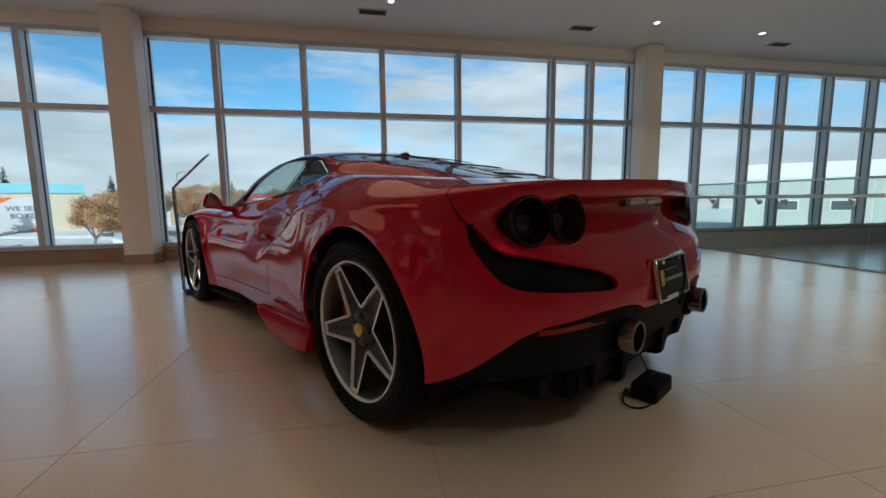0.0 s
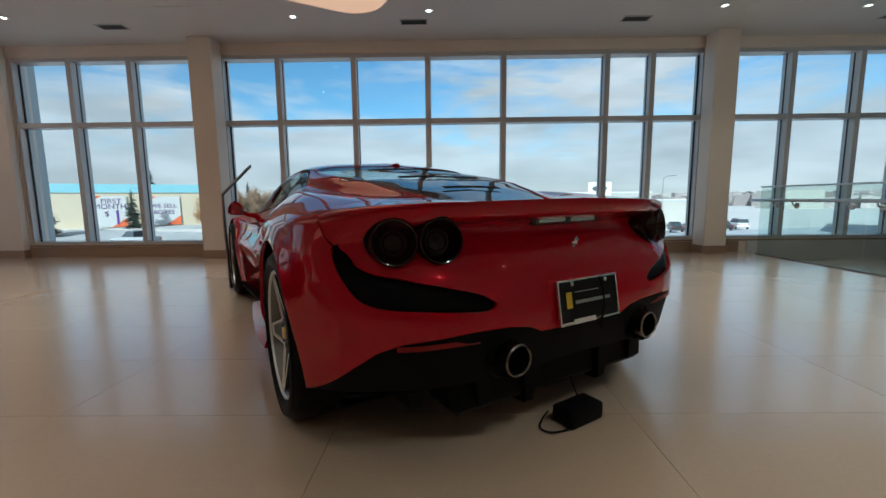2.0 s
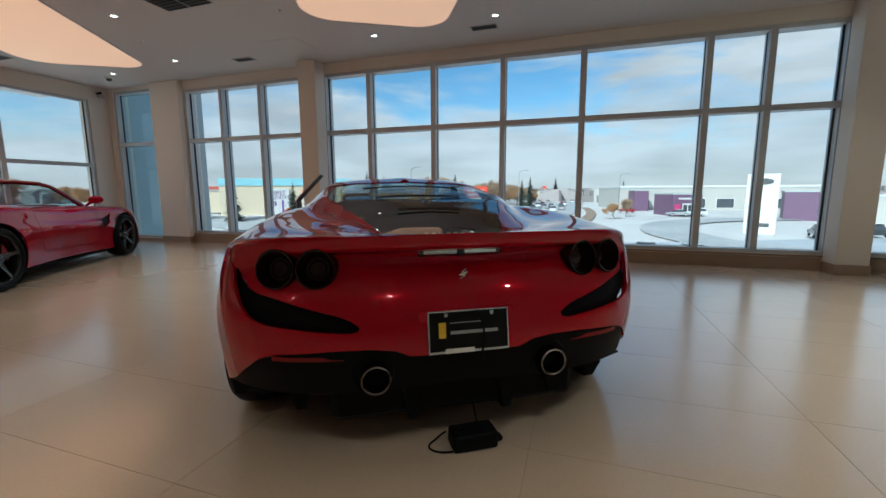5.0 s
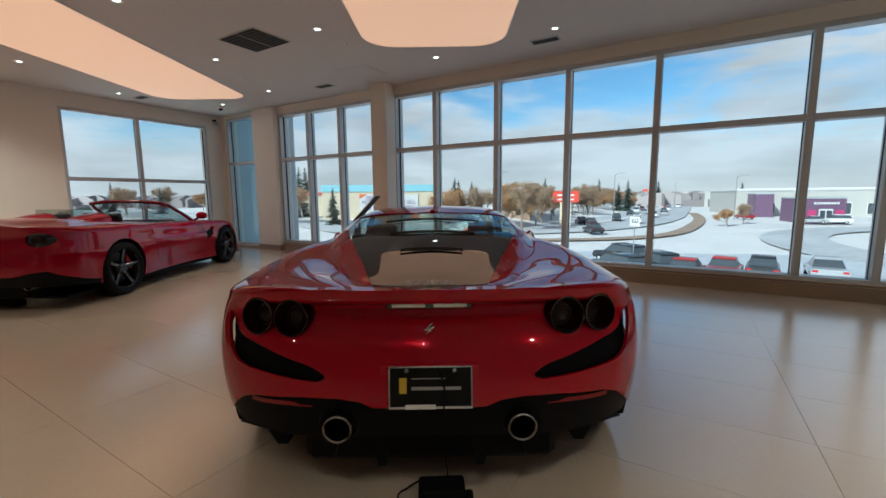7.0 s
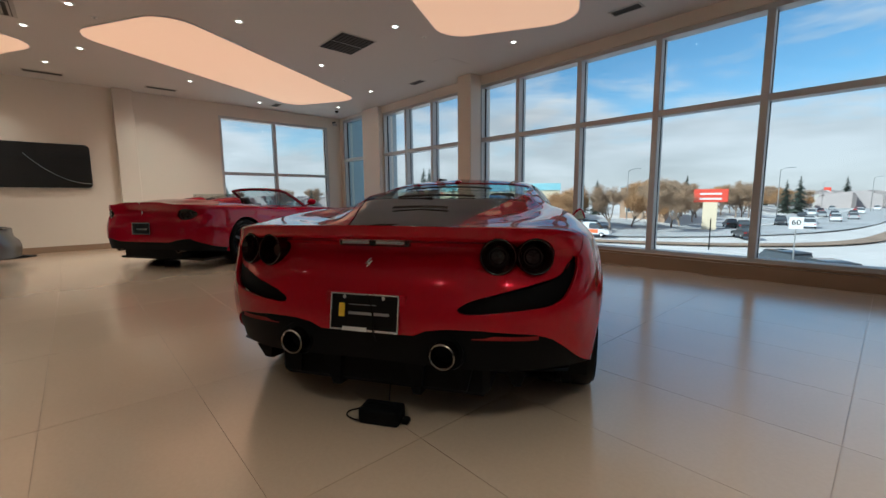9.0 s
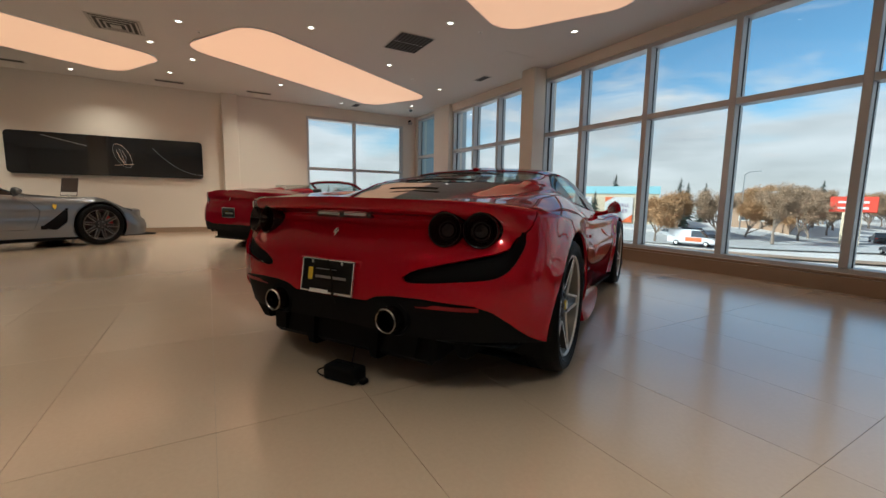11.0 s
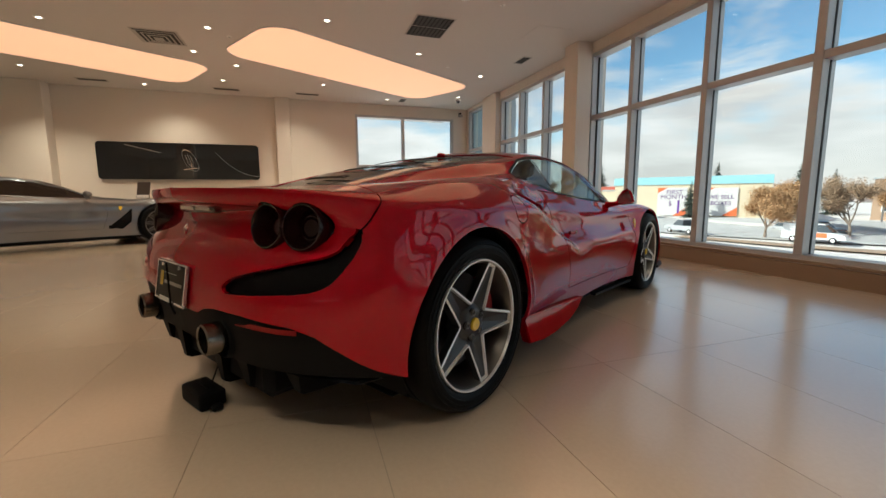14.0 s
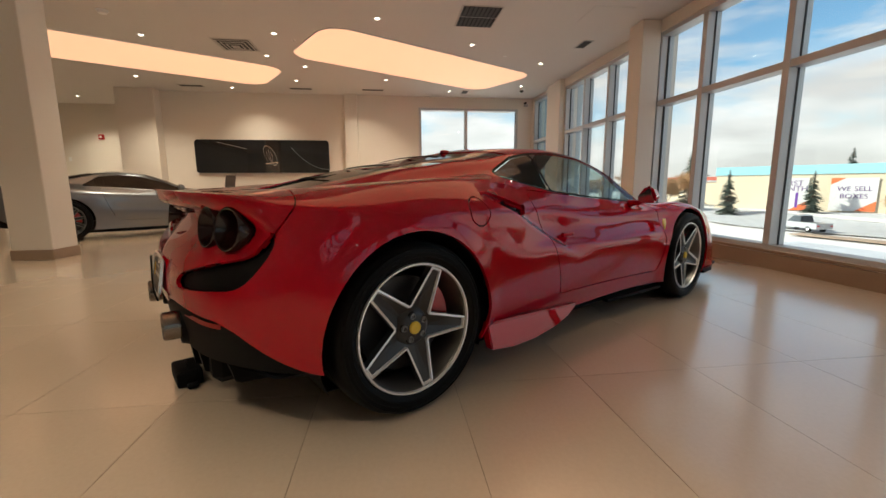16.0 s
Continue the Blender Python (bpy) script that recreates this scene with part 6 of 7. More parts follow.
SIGNW = mat("white_sign_face", (0.66, 0.65, 0.63), 0.5, var=0.03, scale=0.5)
ORANGE = mat("orange_print", (0.72, 0.16, 0.05), 0.6, var=0.03)
VIOLET = mat("violet_print", (0.16, 0.06, 0.32), 0.6, var=0.03)
DARKW = mat("dark_window_glass", (0.07, 0.08, 0.09), 0.15, var=0.1)
BARK = mat("bark", (0.24, 0.19, 0.15), 0.9, var=0.25, scale=3)
LEAF = mat("dry_leaves", (0.42, 0.25, 0.12), 0.9, var=0.2, scale=1, island=0.3)
LEAF2 = mat("bare_twigs", (0.36, 0.25, 0.16), 0.9, var=0.2, scale=1, island=0.3)
NEEDLE = mat("spruce_needles", (0.11, 0.135, 0.11), 0.9, var=0.2, scale=1, island=0.4)
FARW = mat("far_woods_tone", (0.36, 0.32, 0.31), 0.95, var=0.3, scale=0.02, island=0.4)


def height(x, y):
    """Ground level: flat lot, a bank that rises behind the far side of the road."""
    back = min(1.0, max(0.0, (math.hypot(x, y) - 66) / 12)) * min(1.0, max(0.0, (-x - 22) / 10))
    return Z_GROUND + 1.5 * back * back * (3 - 2 * back)


bm = bmesh.new()
ticks = [-2600, -1200, -600, -350] + [-240 + 6 * k for k in range(69)] + [350, 600, 1200, 2600]
grid = [[bm.verts.new((x, y, height(x, y) - 0.02 + 0.10 * noise.noise((x * 0.05, y * 0.05, 0)))) for y in ticks] for x in ticks]
for a, b in zip(grid, grid[1:]):
    for k in range(len(a) - 1):
        bm.faces.new((a[k], b[k], b[k + 1], a[k + 1]))
tagged(part("ground", bm, SNOW), "snow-covered ground reaching the horizon", "ground", kind="structure")


def strip(name, pts, width, lift, material, label):
    """A road along points, laid on the ground."""
    p = np.array(pts, float)
    ch = np.concatenate([[0], np.cumsum(np.linalg.norm(np.diff(p, axis=0), axis=1))])
    q = natural(ch, p, np.linspace(0, ch[-1], int(ch[-1] / 4) + 2))
    b = bmesh.new()
    rows_ = []
    for i in range(len(q)):
        d = q[min(i + 1, len(q) - 1)] - q[max(i - 1, 0)]
        d /= np.linalg.norm(d)
        n = np.array((-d[1], d[0]))
        rows_.append([b.verts.new((*(q[i] + n * width * s), max(height(*(q[i] + n * width * s)), Z_GROUND) + lift)) for s in (-0.5, -0.25, 0, 0.25, 0.5)])
    for a, c in zip(rows_, rows_[1:]):
        for k in range(4):
            b.faces.new((a[k], a[k + 1], c[k + 1], c[k]))
    bmesh.ops.recalc_face_normals(b, faces=b.faces[:])
    thick(b, 0.05)
    return tagged(part(name, b, material), label, "road", kind="structure")


strip("road_main", [(-230, 52), (-120, 56), (-70, 57), (-42, 59), (-22, 70), (-11, 95), (-7, 140), (-5, 250), (0, 600)], 19, 0.16, ASPH, "wide grey winter road with light traffic")
strip("road_side", [(60, 22), (30, 38), (17, 50), (14, 64), (20, 84), (34, 96), (70, 104)], 7, 0.16, ASPH, "grey side road through the snow")
strip("verge", [(-36, 47), (-16, 52), (-3, 62), (3, 84), (5, 112), (4, 150)], 2.4, 0.17, DIRT, "brown muddy verge beside the road")
strip("median", [(-120, 57), (-70, 58.5), (-44, 60), (-24, 70.5), (-13, 95), (-9, 140), (-7, 250)], 1.6, 0.24, SNOW, "snowy median strip in the road")
strip("parking_lot", [(-30, 34), (0, 38), (40, 55), (90, 66)], 15, 0.12, mat("packed_snow", (0.50, 0.51, 0.53), 0.7, var=0.2, scale=0.2, fine=2), "parking lot with packed grey snow")


def building(name, label, m, w, d, h, wall, bands=(), wins=(), roof=GREYB):
    """A block with its front along x at y = 0. bands: (z0, z1, material, name); wins: (x0, x1, z0, z1)."""
    b = thing(name, label, "building", m)
    part("wall", box(0, w, 0, d, -1.5, h), wall, b, smooth=False)
    part("roof", box(-0.15, w + 0.15, -0.15, d + 0.15, h + 0.002, h + 0.3), roof, b, smooth=False)
    for z0, z1, mm, nm in bands:
        part(nm, box(-0.12, w + 0.12, -0.12, d + 0.1, z0, z1), mm, b, smooth=False)
    for x0, x1, z0, z1 in wins:
        wf = part("window", box(x0, x1, -0.10, 0.05, z0, z1), WHITEM, b, smooth=False)
        part("pane", box(x0 + 0.12, x1 - 0.12, -0.13, -0.101, z0 + 0.12, z1 - 0.12), DARKW, wf, smooth=False)
    return b


def facing(x0, y0, x1, y1, z):
    """Pose of a front that runs from its left end to its right end as seen from the showroom."""
    return pose(x0, y0, z, 0, 0, math.degrees(math.atan2(y1 - y0, x1 - x0)))


# storage hall with two banners
st_m = facing(-58.0, 56.0, -39.6, 69.0, -3.3)
building("storage_hall", "long cream storage hall with a teal roof band", st_m, 22.5, 18, 5.6, CREAM, [(5.6, 6.9, TEAL, "roof_band")], roof=TEAL)


def banner(at, w, h, z, words, big=None):
    b = thing("banner", "white printed banner with orange corners on the hall wall", "banner", st_m @ pose(at, -0.14, z), group="hall banners")
    part("sheet", box(-w / 2, w / 2, -0.04, 0.0, -h / 2, h / 2), SIGNW, b, smooth=False)
    up = pose(0, -0.05, 0, 90)
    part("corner", prism([(-w / 2, h / 2), (-w / 2, h / 2 - 0.9), (-w / 2 + 1.5, h / 2)], 0, 0.012, m=up), ORANGE, b, smooth=False)
    part("corner", prism([(w / 2, -h / 2), (w / 2, -h / 2 + 1.4), (w / 2 - 2.0, -h / 2)], 0, 0.012, m=up), ORANGE, b, smooth=False)
    for text, x, y, size, mm in words:
        t = lettering(text, size, 0.01)
        t.transform(pose(x, -0.06, y, 90))
        part("lettering", t, mm, b, smooth=False)


PURP = mat("plum_print", (0.13, 0.06, 0.20), 0.6, var=0.02)
banner(9.3, 4.4, 4.7, 2.75, [("FIRST", 0.35, 1.55, 1.05, PURP), ("MONTH", 0.2, 0.75, 1.05, PURP), ("$", -0.25, -0.35, 1.1, PURP), ("1", 1.0, -1.0, 3.2, VIOLET)])
banner(16.1, 4.6, 4.5, 2.75, [("WE SELL", 0.1, 0.75, 0.92, PURP), ("BOXES", 0.1, -0.25, 0.92, PURP)])

building("white_mall", "low white retail block with a flat roof", facing(14, 140, 75, 150, Z_GROUND), 62, 30, 6.6, PALEB, [(6.6, 7.4, SIGNW, "fascia")], [(4 + 8 * k, 9 + 8 * k, 0.5, 3.5) for k in range(7)])
building("purple_shop", "small shop with a purple front", facing(17.6, 133, 21.3, 133.5, Z_GROUND), 3.8, 8, 5.8, PURPLE)
building("purple_store", "store with a purple front and white entrance", facing(22.4, 106, 28.6, 107.5, Z_GROUND), 6.4, 10, 4.9, PURPLE, [(4.9, 5.2, SIGNW, "fascia")])
ps = facing(22.4, 106, 28.6, 107.5, Z_GROUND)
en = thing("shop_entrance", "white glazed entrance in the purple shop front", "entrance", ps @ pose(3.2, -0.14, 0))
part("frame", box(-1.1, 1.1, -0.12, 0.0, 0.0, 2.9), SIGNW, en, smooth=False)
for k in (-1, 1):
    part("pane", box(k * 0.53 - 0.42, k * 0.53 + 0.42, -0.15, -0.121, 0.15, 2.6), DARKW, en, smooth=False)
sb = thing("shop_sign", "row of pale sign letters on the purple shop front", "sign", ps @ pose(3.2, -0.14, 4.0))
for k in range(9):
    part("bar", box(-2.0 + k * 0.46, -1.66 + k * 0.46, -0.06, 0.0, -0.22, 0.22), SIGNW, sb, smooth=False)
for k in (-1, 1):
    wl_ = thing("shop_poster", "magenta poster panel beside the shop entrance", "poster", ps @ pose(3.2 + 2.2 * k, -0.14, 1.9), group="shop posters")
    part("sheet", box(-0.7, 0.7, -0.05, 0.0, -0.8, 0.8), mat("magenta_print", (0.45, 0.05, 0.16), 0.6, var=0.05), wl_, smooth=False)
building("purple_restaurant", "low building with a plum panel and white wing", facing(40, 97, 46, 95, Z_GROUND), 6.2, 10, 5.4, PURPLE)
building("white_wing", "long low white commercial building", facing(46.5, 95, 60, 89, Z_GROUND), 15, 12, 4.4, PALEB, [(4.4, 4.9, SIGNW, "fascia")])
building("grey_hall", "large pale hall with a grey upper band and few windows", facing(52, 48, 70, 30, Z_GROUND), 26, 25, 7.6, PALEB, [(7.6, 9.8, PALEG, "upper_band")], [(3 + 6 * k, 6 + 6 * k, 3.6, 5.0) for k in range(4)])
building("tan_house", "tan building behind the trees", facing(-34, 82, -27, 84, -3.6), 8, 12, 6.3, BRICKB, roof=GREYB, wins=[(1, 2.5, 1.5, 3), (4, 5.5, 1.5, 3)])
building("far_block", "distant low grey building", facing(-60, 300, -20, 310, Z_GROUND), 40, 20, 6, GREYB)
building("red_roof_house", "low building with a red roof beside the hall", facing(-78, 62, -66, 68, -3.6), 12, 12, 5.0, CREAM, [(5.0, 6.0, mat("red_roof", (0.45, 0.10, 0.06), 0.7), "roof_edge")])

py = thing("pylon_sign", "tall white pylon sign with a dark oval near the top", "sign", pose(24.6, 64.3, Z_GROUND, 0, 0, -20))
part("slab", box(-1.7, 1.7, -0.4, 0.4, 0, 7.9, bevel=0.05), SIGNW, py, smooth=False)
ov = [(1.1 * math.cos(t * math.pi / 12), 6.9 + 0.42 * math.sin(t * math.pi / 12)) for t in range(24)]
part("oval", prism(ov, 0, 0.03, m=pose(0, -0.41, 0, 90)), DARKGREY, py, smooth=False)
part("bar", box(-1.0, 1.0, -0.43, -0.401, 1.0, 1.5), DARKGREY, py, smooth=False)
rs = thing("red_billboard", "red billboard with two pale lines on a white base", "billboard", pose(-17.2, 77.5, -3.4, 0, 0, 12))
part("face", box(-2.35, 2.35, -0.2, 0.2, 3.35, 5.45, bevel=0.05), SIGNR, rs, smooth=False)
part("base", box(-1.0, 1.0, -0.15, 0.15, -1.3, 3.35), CREAM, rs, smooth=False)
for z in (3.75, 4.55):
    part("line", box(-1.5, 1.5, -0.23, -0.201, z, z + 0.3), SIGNW, rs, smooth=False)
rb = thing("red_sign", "small red sign on a post by the road", "sign", pose(-24, 330, Z_GROUND))
part("face", box(-1.6, 1.6, -0.2, 0.2, 7, 10), SIGNR, rb, smooth=False)
part("post", tube([(0, 0, 0), (0, 0, 7)], 0.25, 8), STEEL, rb)
sl = thing("speed_sign", "white rectangular speed sign reading 60 on a steel post", "road sign", pose(-0.9, 32.0, Z_GROUND, 0, 0, 4))
part("post", tube([(0, 0, -0.2), (0, 0, 4.45)], 0.035, 8), STEEL, sl)
part("plate", box(-0.33, 0.33, -0.06, -0.036, 3.72, 4.42, bevel=0.008), SIGNW, sl, smooth=False)
nm = lettering("60", 0.44, 0.004)
nm.transform(pose(0, -0.065, 4.09, 90))
part("number", nm, BLACKP, sl, smooth=False)
bp = thing("bollard_post", "thin dark post in the snow", "post", pose(-10.0, 50.5, Z_GROUND))
part("post", tube([(0, 0, -0.1), (0, 0, 3.3)], 0.06, 8), BLACKP, bp)
for x, y, h in ((-12, 100, 10.5), (-30, 76, 9.0), (12, 118, 10.0), (-2, 190, 11), (-18, 240, 11), (40, 75, 9.0), (-70, 52, 9.0)):
    lp = thing("street_lamp", "tall grey street lamp with a single arm", "street lamp", pose(x, y, max(height(x, y), Z_GROUND)), group="street lamps")
    part("pole", tube([(0, 0, -0.2), (0, 0, h)], [0.11, 0.06], 8), STEEL, lp)
    part("arm", tube([(0, 0, h - 0.2), (0.6, 0, h + 0.2), (1.8, 0, h + 0.3)], 0.05, 6), STEEL, lp)
    part("head", box(1.6, 2.3, -0.12, 0.12, h + 0.22, h + 0.34, bevel=0.03), STEEL, lp)

# wings of this building beyond the windows
tagged(part("wing_wall", box(-8.75, -8.35, Y_WIN + 0.31, 7.95, Z_GROUND, 3.9), CLAD, smooth=False), "blue-grey clad wing wall outside the corner", "wall", kind="structure")
tagged(part("window_fin", box(-6.12, -5.98, Y_WIN + 0.31, 7.12, -0.5, 3.6), CLAD, smooth=False), "blue-grey clad fin outside the window", "trim", kind="structure")


def leafy(seed, h, spread, material, leaves, size):
    """A broad tree: trunk with limbs, and a crown of small leaf clumps round the twigs."""
    rnd = random.Random(seed)
    wood, tips = bmesh.new(), []

    def limb(p, d, length, r, depth):
        q = [p]
        for k in range(3):
            d = (d + Vector((rnd.uniform(-.22, .22), rnd.uniform(-.22, .22), rnd.uniform(-.05, .16)))).normalized()
            q.append(q[-1] + d * length / 3)
        tube(q, [r, r * .85, r * .7, r * .5], 5 if depth else 7, bm=wood, cap=False)
        if depth < 3:
            for k in range(4 if depth else 5):
                nd = (d + Vector((rnd.uniform(-1, 1), rnd.uniform(-1, 1), rnd.uniform(-.25, .7))) * spread).normalized()
                limb(q[rnd.choice((2, 3, 3))], nd, (length if depth else h * 0.30) * rnd.uniform(.6, .85), r * .5, depth + 1)
        else:
            tips.extend(q[1:])
    limb(Vector((0, 0, -0.3)), Vector((0, 0, 1)), h * 0.19, h * 0.022, 0)
    crown = bmesh.new()
    for k in range(leaves):
        c = rnd.choice(tips) + Vector((rnd.gauss(0, .32), rnd.gauss(0, .32), rnd.gauss(0, .28)))
        a, b = (Vector((rnd.uniform(-1, 1), rnd.uniform(-1, 1), rnd.uniform(-1, 1))).normalized() * size * rnd.uniform(.5, 1.2) for _ in range(2))
        vs = [crown.verts.new(c + q) for q in (-a, b * .6, a, -b * .6)]
        crown.faces.new(vs)
    return wood, crown


def spruce(seed, h):
    rnd = random.Random(seed)
    trunk = tube([(0, 0, -0.3), (0, 0, h * 0.97)], [h * 0.016, 0.02], 6)
    crown = bmesh.new()
    for k in range(int(130 * h / 6)):
        z = h * (0.08 + 0.9 * k / (130 * h / 6))
        reach = 0.27 * h * (1 - z / h) ** 0.8 * rnd.uniform(.55, 1.1) + 0.08
        t = rnd.uniform(0, 2 * math.pi)
        d, s = Vector((math.cos(t), math.sin(t), 0)), Vector((-math.sin(t), math.cos(t), 0))
        for j in range(6):
            f = (j + 0.6) / 6
            c = d * reach * f + Vector((0, 0, z - 0.30 * reach * f + rnd.uniform(-.05, .05)))
            w = (0.38 - 0.18 * f) * reach * rnd.uniform(.6, 1.2)
            vs = [crown.verts.new(c + q) for q in (-s * w + Vector((0, 0, -0.1 * reach)), d * reach * .16, s * w + Vector((0, 0, -0.12 * reach)), -d * reach * .12)]
            crown.faces.new(vs)
    return trunk, crown


def tree(name, label, parts_, mats_, m, group):
    t = thing(name, label, "tree", m, group=group)
    part("trunk", parts_[0], mats_[0], t)
    part("crown", parts_[1], mats_[1], t, smooth=False)
    return t


oak = tree("broadleaf_tree", "broad tree with dry orange-brown leaves", leafy(3, 9.8, 1.0, LEAF, 26000, .105), (BARK, LEAF), pose(-31.0, 60.5, -4.0), "broadleaf trees")
oak2 = tree("broadleaf_tree", "half-bare tree with brown twigs and few leaves", leafy(8, 10.4, 1.0, LEAF2, 22000, .095), (BARK, LEAF2), pose(-21.5, 66.0, -4.1), "broadleaf trees")
fir = tree("spruce_tree", "dark green spruce with drooping branches", spruce(5, 9.0), (BARK, NEEDLE), pose(-35.5, 68.0, -3.9), "spruce trees")
rt = random.Random(12)
for x, y, s, kind in ((-30.7, 54.5, .98, oak), (-27.5, 64, .98, oak2), (-26.5, 70, .9, oak), (-22.5, 77, .95, oak2), (-23, 82, .95, oak), (-30, 95, 1.0, oak2), (-27, 105, 1.05, oak), (-38, 110, 1.1, oak2),
                      (-24, 125, 1.1, oak2), (-52, 130, 1.2, oak), (-46, 150, 1.2, oak2), (-30, 165, 1.2, oak2), (-22, 180, 1.2, oak), (-62, 66, .9, oak2), (-66, 58, 1.0, oak), (-72, 50, 1.0, oak2), (-58, 47.5, .85, oak),
                      (12, 100, .55, oak2), (9, 92, .5, oak), (-125, 50, 1.0, oak2), (-150, 32, 1.1, oak), (-140, 66, 1.1, oak2), (-135, 14, 1.0, oak2), (-150, 84, 1.0, oak), (-160, 46, 1.0, oak2), (-170, 20, 1.1, oak), (-118, 70, 0.9, oak), (-145, 58, 1.0, oak2)):
    copy_thing(kind, pose(x, y, max(height(x, y), Z_GROUND) - 0.05, 0, 0, rt.uniform(0, 360)) @ Matrix.Scale(s, 4))
for x, y, s in ((-51.5, 52.5, .78), (-46.2, 60.6, .70), (-69, 60, 1.25), (-74, 66, 1.3), (-60, 84, 1.2), (-44, 92, .95), (-50, 96, 1.0), (-16, 160, 1.3), (-20, 166, 1.2), (-40, 140, 1.2), (-128, 60, 0.9), (-150, 40, 1.0), (-165, 62, 1.2), (-12, 260, 1.6), (30, 300, 1.5), (-33, 200, 1.4)):
    copy_thing(fir, pose(x, y, max(height(x, y), Z_GROUND) - 0.05, 0, 0, rt.uniform(0, 360)) @ Matrix.Scale(s, 4))

for k in range(44):
    y = 84 + 3.6 * k + rt.uniform(-4, 4)
    x = float(np.interp(y, (70, 95, 140, 250), (-22, -11, -7, -5))) - rt.uniform(13, 34)
    copy_thing(rt.choice((oak, oak2)), pose(x, y, max(height(x, y), Z_GROUND) - 0.05, 0, 0, rt.uniform(0, 360)) @ Matrix.Scale(rt.uniform(0.75, 1.15), 4))

# far woods and far roofs on the horizon
bm = bmesh.new()
for k in range(2600):
    a = radians(rt.uniform(-110, 75))
    d = rt.uniform(230, 900)
    c = Vector((d * math.sin(a), d * math.cos(a), Z_GROUND))
    h, w = rt.uniform(3, 6.5) * (1 + d / 900), rt.uniform(3, 8) * (1 + d / 900)
    t = rt.uniform(0, 3)
    for j in range(2):
        u = Vector((math.cos(t + j * 1.57), math.sin(t + j * 1.57), 0)) * w
        q = [bm.verts.new(c + p) for p in (-u, u, u * .95 + Vector((0, 0, h * rt.uniform(.6, .85))), u * .3 + Vector((0, 0, h * rt.uniform(.8, 1))), -u * .4 + Vector((0, 0, h * rt.uniform(.75, 1))), -u * .98 + Vector((0, 0, h * .7)))]
        bm.faces.new(q)
tagged(part("far_woods", bm, FARW, smooth=False), "distant bare brown woods along the horizon", "woods", kind="stuff")
bm = None
for k in range(90):
    a, d = radians(rt.uniform(-60, 60)), rt.uniform(220, 700)
    x, y, w, h = d * math.sin(a), d * math.cos(a), rt.uniform(8, 26), rt.uniform(4, 8)
    bm = box(x - w / 2, x + w / 2, y, y + 12, Z_GROUND - 1, Z_GROUND + h, bm=bm)
tagged(part("far_houses", bm, PALEB, smooth=False), "scattered distant pale low houses", "houses", kind="stuff")

CARW, CARG, CARK, CARR, CARS = (mat(n, c, 0.35, 0.1, var=0.03, coat=0.8) for n, c in (("white_car_paint", (0.72, 0.73, 0.74)), ("grey_car_paint", (0.16, 0.17, 0.18)), ("black_car_paint", (0.02, 0.022, 0.025)), ("red_car_paint", (0.35, 0.02, 0.02)), ("silver_car_paint", (0.40, 0.41, 0.42))))


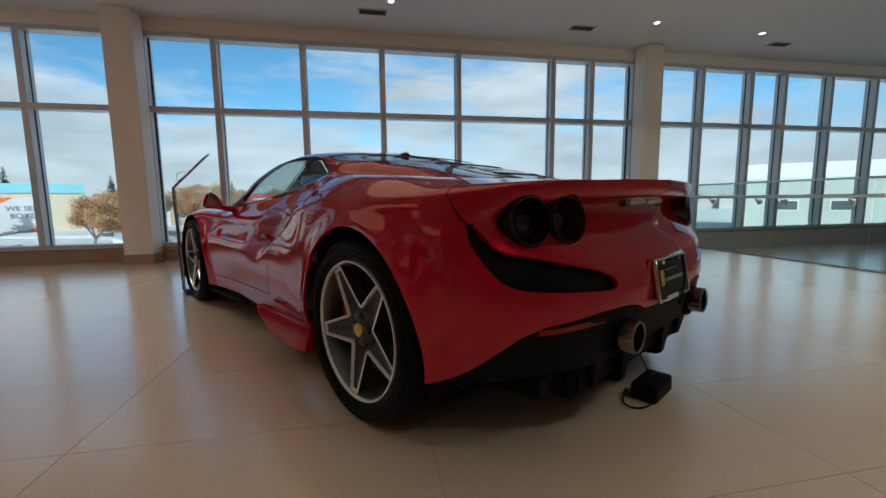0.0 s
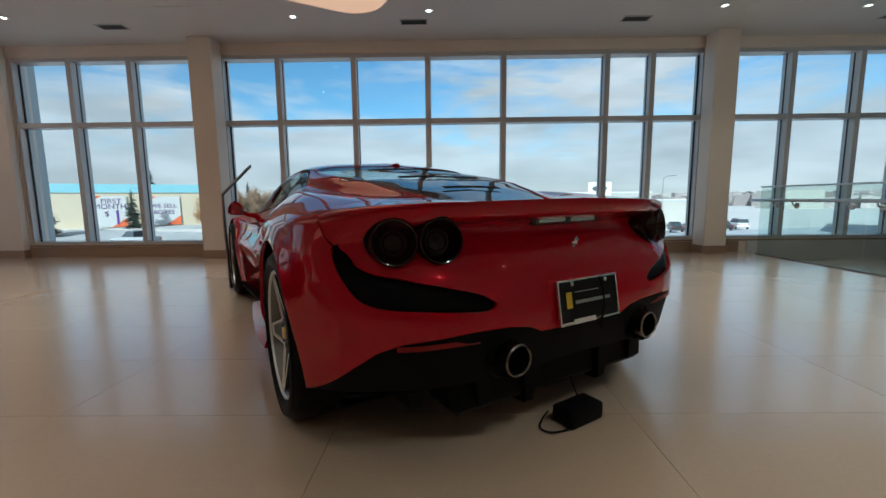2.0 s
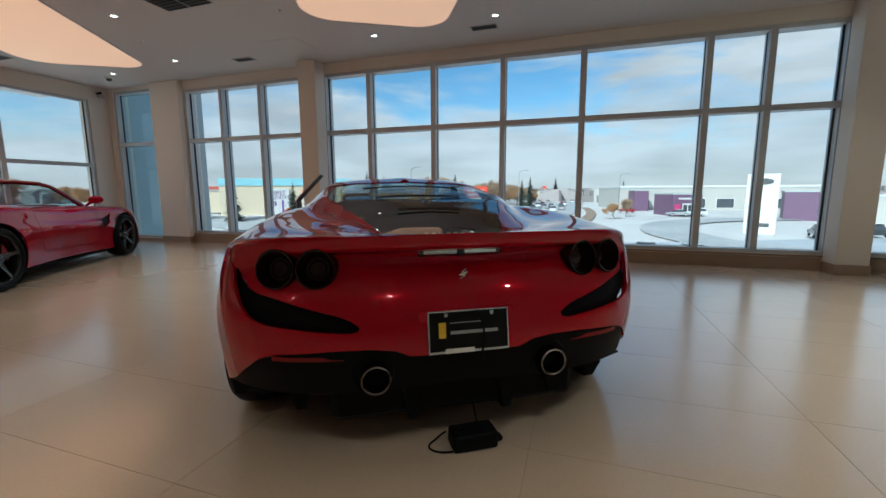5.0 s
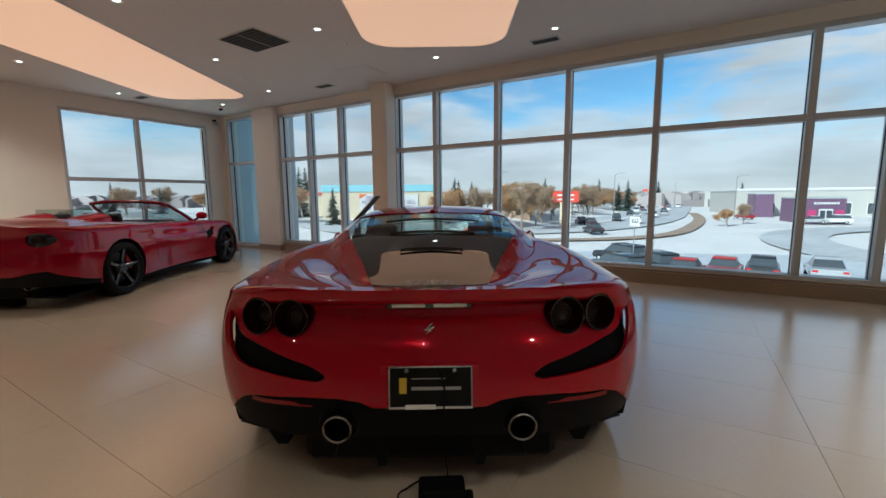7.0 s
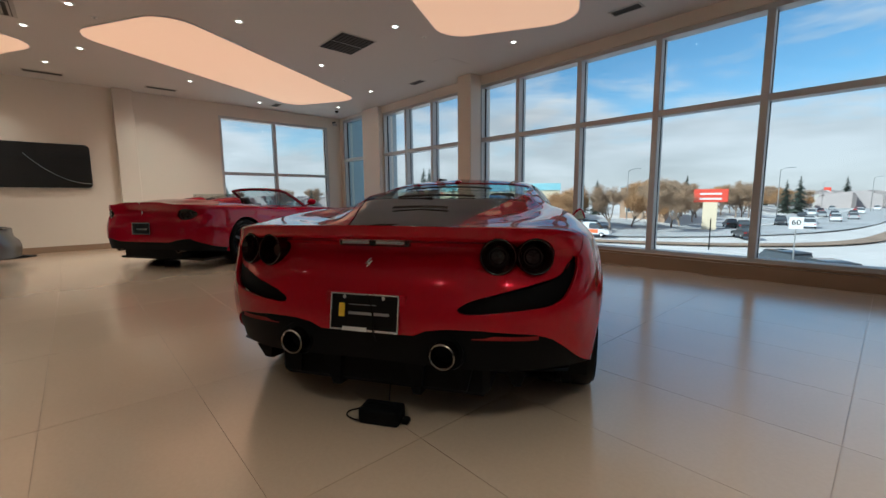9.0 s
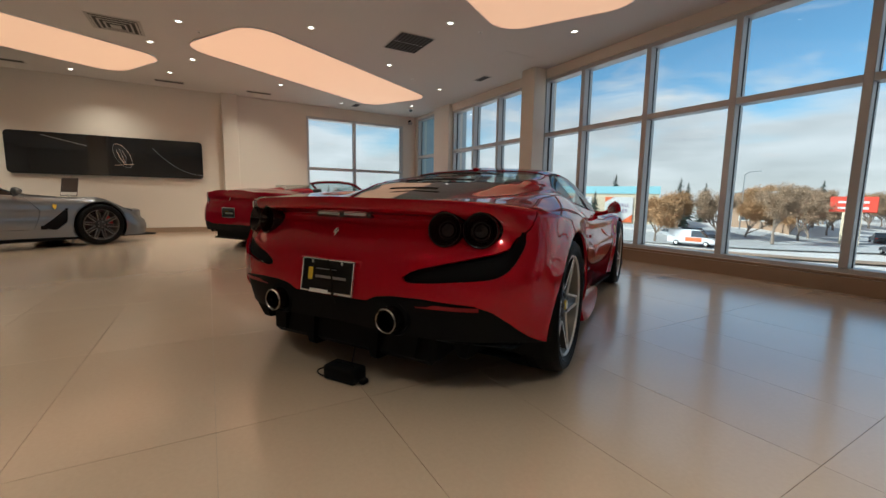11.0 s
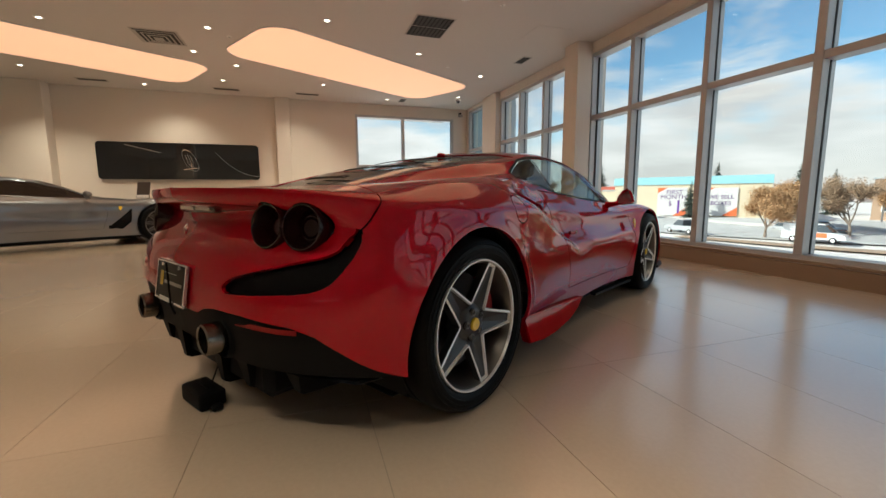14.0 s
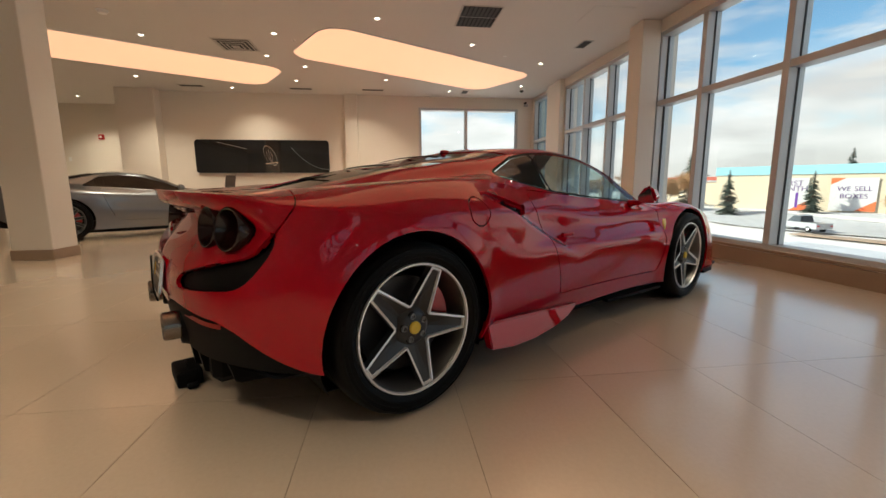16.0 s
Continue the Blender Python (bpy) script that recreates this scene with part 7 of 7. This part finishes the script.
def road_car(name, label, paint, m, long=4.6, h=1.5, style="sedan"):
    """A street vehicle, y ahead from its middle, in few faces: lower body, glasshouse with panes, roof, wheels, lights."""
    c = thing(name, label, "car" if style in ("sedan", "suv") else style, m, group="street vehicles")
    w, L = 0.92, long / 2
    prof = {"sedan": [(-L, .55), (-L, .92), (-L * .72, .98), (L * .45, .92), (L * .92, .78), (L, .62), (L, .35), (-L, .3)],
            "suv": [(-L, .55), (-L, 1.02), (-L * .9, 1.08), (L * .5, 1.04), (L * .93, .95), (L, .75), (L, .38), (-L, .35)],
            "pickup": [(-L, .55), (-L, 1.08), (-L * .2, 1.08), (L * .5, 1.08), (L * .95, 1.0), (L, .75), (L, .42), (-L, .42)],
            "van": [(-L, .55), (-L, 1.2), (L * .55, 1.15), (L * .9, .95), (L, .75), (L, .38), (-L, .35)]}[style]
    turn_ = Matrix(((0, 0, 1, 0), (1, 0, 0, 0), (0, 1, 0, 0), (0, 0, 0, 1)))
    part("body", prism(prof, -w, w, bevel=0.06, m=turn_), paint, c, angle=50)
    cab = {"sedan": [(-L * .7, .93), (-L * .38, h - .03), (L * .05, h), (L * .42, .92)], "suv": [(-L * .92, 1.05), (-L * .8, h - .03), (L * .12, h), (L * .48, 1.02)],
           "pickup": [(-L * .2, 1.05), (-L * .14, h), (L * .2, h), (L * .48, 1.05)], "van": [(-L * .98, 1.18), (-L * .96, h), (L * .3, h), (L * .62, 1.12)]}[style]
    z0 = min(q[1] for q in cab)

    def lean(bm):
        for v in bm.verts:
            v.co.x *= 1 - 0.20 * max(0.0, min(1.1, (v.co.z - z0) / (h - z0)))
        return bm
    part("glasshouse", lean(prism(cab, -w * .90, w * .90, bevel=0.06, m=turn_)), DARKW, c, angle=50)
    part("roof", lean(prism([(cab[1][0] - .12, h - .08), (cab[1][0], h + .03), (cab[2][0], h + .04), (cab[2][0] + .16, h - .06)], -w * .91, w * .91, bevel=0.03, m=turn_)), paint, c, angle=50)
    if style == "van":
        part("side_panel", prism([(-L * .97, 1.19), (-L * .95, h - .02), (L * .0, h - .02), (L * .0, 1.17)], -w * .88, w * .88, m=turn_), paint, c, smooth=False)
    for s in (-1, 1):
        for y in (-L * .6, L * .62):
            wh = part("wheel", lathe([(0.001, 0.0), (0.2, 0.0), (0.22, -0.01), (0.33, 0.0), (0.34, -0.05), (0.34, -0.2), (0.001, -0.2)], 18), TYRE, c)
            wh.matrix_basis = Matrix.Translation((s * (w + 0.01), y, 0.34)) @ (Matrix.Identity(4) if s > 0 else pose(0, 0, 0, 0, 0, 180))
            part("rim", lathe([(0.001, 0.006), (0.19, 0.006), (0.2, 0.0)], 14), RIMM, wh)
        part("tail_lamp", box(s * .72 - .14, s * .72 + .14, -L - .012, -L + .03, .72, .86), CALIP, c, smooth=False)
        part("head_lamp", box(s * .68 - .16, s * .68 + .16, L - .03, L + .012, .62, .74), CHROME, c, smooth=False)
    return c


zr = Z_GROUND + 0.17
fleet = {"sedan_k": road_car("street_car", "dark sedan on the winter road", CARK, pose(-13.5, 82, zr, 0, 0, 20)),
         "suv_w": road_car("street_car", "white sport utility car on the winter road", CARW, pose(-6.5, 92, zr, 0, 0, 8), 4.8, 1.75, "suv"),
         "suv_k": road_car("street_car", "dark sport utility car parked in the snow", CARK, pose(-2.4, 37.2, zr, 0, 0, 50), 4.8, 1.72, "suv"),
         "red": road_car("street_car", "red compact car parked in the snow", CARR, pose(2.4, 32.6, zr, 0, 0, -12), 4.2, 1.48),
         "silver": road_car("street_car", "silver sedan on the winter road", CARS, pose(-8, 107, zr, 0, 0, 188)),
         "pickup": road_car("pickup_truck", "silver pickup truck on the winter road", CARS, pose(-38.5, 50.8, zr, 0, 0, 82), 5.7, 1.85, "pickup"),
         "van": road_car("delivery_van", "white delivery van with coloured prints on the road", CARW, pose(-25.5, 54.3, zr, 0, 0, -74), 5.4, 2.0, "van")}
part("print", box(-0.94, -0.935, -0.6, 1.2, 0.6, 1.1), ORANGE, fleet["van"], smooth=False)
part("print", box(0.935, 0.94, -0.6, 1.2, 0.6, 1.1), ORANGE, fleet["van"], smooth=False)
for key, spots in {"sedan_k": ((7.0, 35.9, -8), (-16, 85.5, 22), (-10, 66, 30), (-4, 150, 6), (29.5, 60.5, -15), (36, 63.5, -15), (-11.5, 128, 190), (45, 66, -15)),
                   "suv_w": ((-5, 118, 5), (-3.5, 171, 3), (32.5, 62, -15), (-12, 150, 185), (26.5, 104.5, 90), (-1, 210, 2), (49, 68, -15)),
                   "suv_k": ((0.3, 33.6, 35), (-1.9, 31.2, 48), (-11, 98, 188), (39.5, 64.5, -15), (-6.5, 136, 5), (-30, 63.5, 260)),
                   "red": ((4.7, 34.3, -10), (-12, 170, 186), (14, 118, 30), (-5, 190, 4)),
                   "silver": ((23, 103.5, 100), (-9, 140, 186), (-3, 131, 4), (-33, 62.6, 258), (10.5, 37, -6), (43, 65.5, -15), (-12.5, 210, 185))}.items():
    for x, y, r in spots:
        copy_thing(fleet[key], pose(x, y, zr, 0, 0, r))
# ---- floor tiles ----
TW, TL = 1.187, 0.596
b = box(0.0011, TW - 0.0011, 0.0011, TL - 0.0011, -0.012, 0.0)
tile_me = bpy.data.meshes.new("tile")
b.to_mesh(tile_me)
b.free()
tile_me.materials.append(TILE)
x = 1.585 - 9 * TW
while x < 5.59:
    y = 2.328 - 16 * TL
    while y < Y_WIN:
        x0, x1, y0, y1 = max(x, X_WEST), min(x + TW, 5.6), max(y, Y_BACK), min(y + TL, Y_WIN - 0.02)
        if x1 - x0 > 0.02 and y1 - y0 > 0.02:
            if x0 == x and x1 == x + TW and y0 == y and y1 == y + TL:
                share("tile", tile_me, floor, Matrix.Translation((x, y, 0)))
            else:
                part("tile", box(x0 + 0.0011, x1 - 0.0011, y0 + 0.0011, y1 - 0.0011, -0.012, 0.0), TILE, floor, smooth=False)
        y += TL
    x += TW
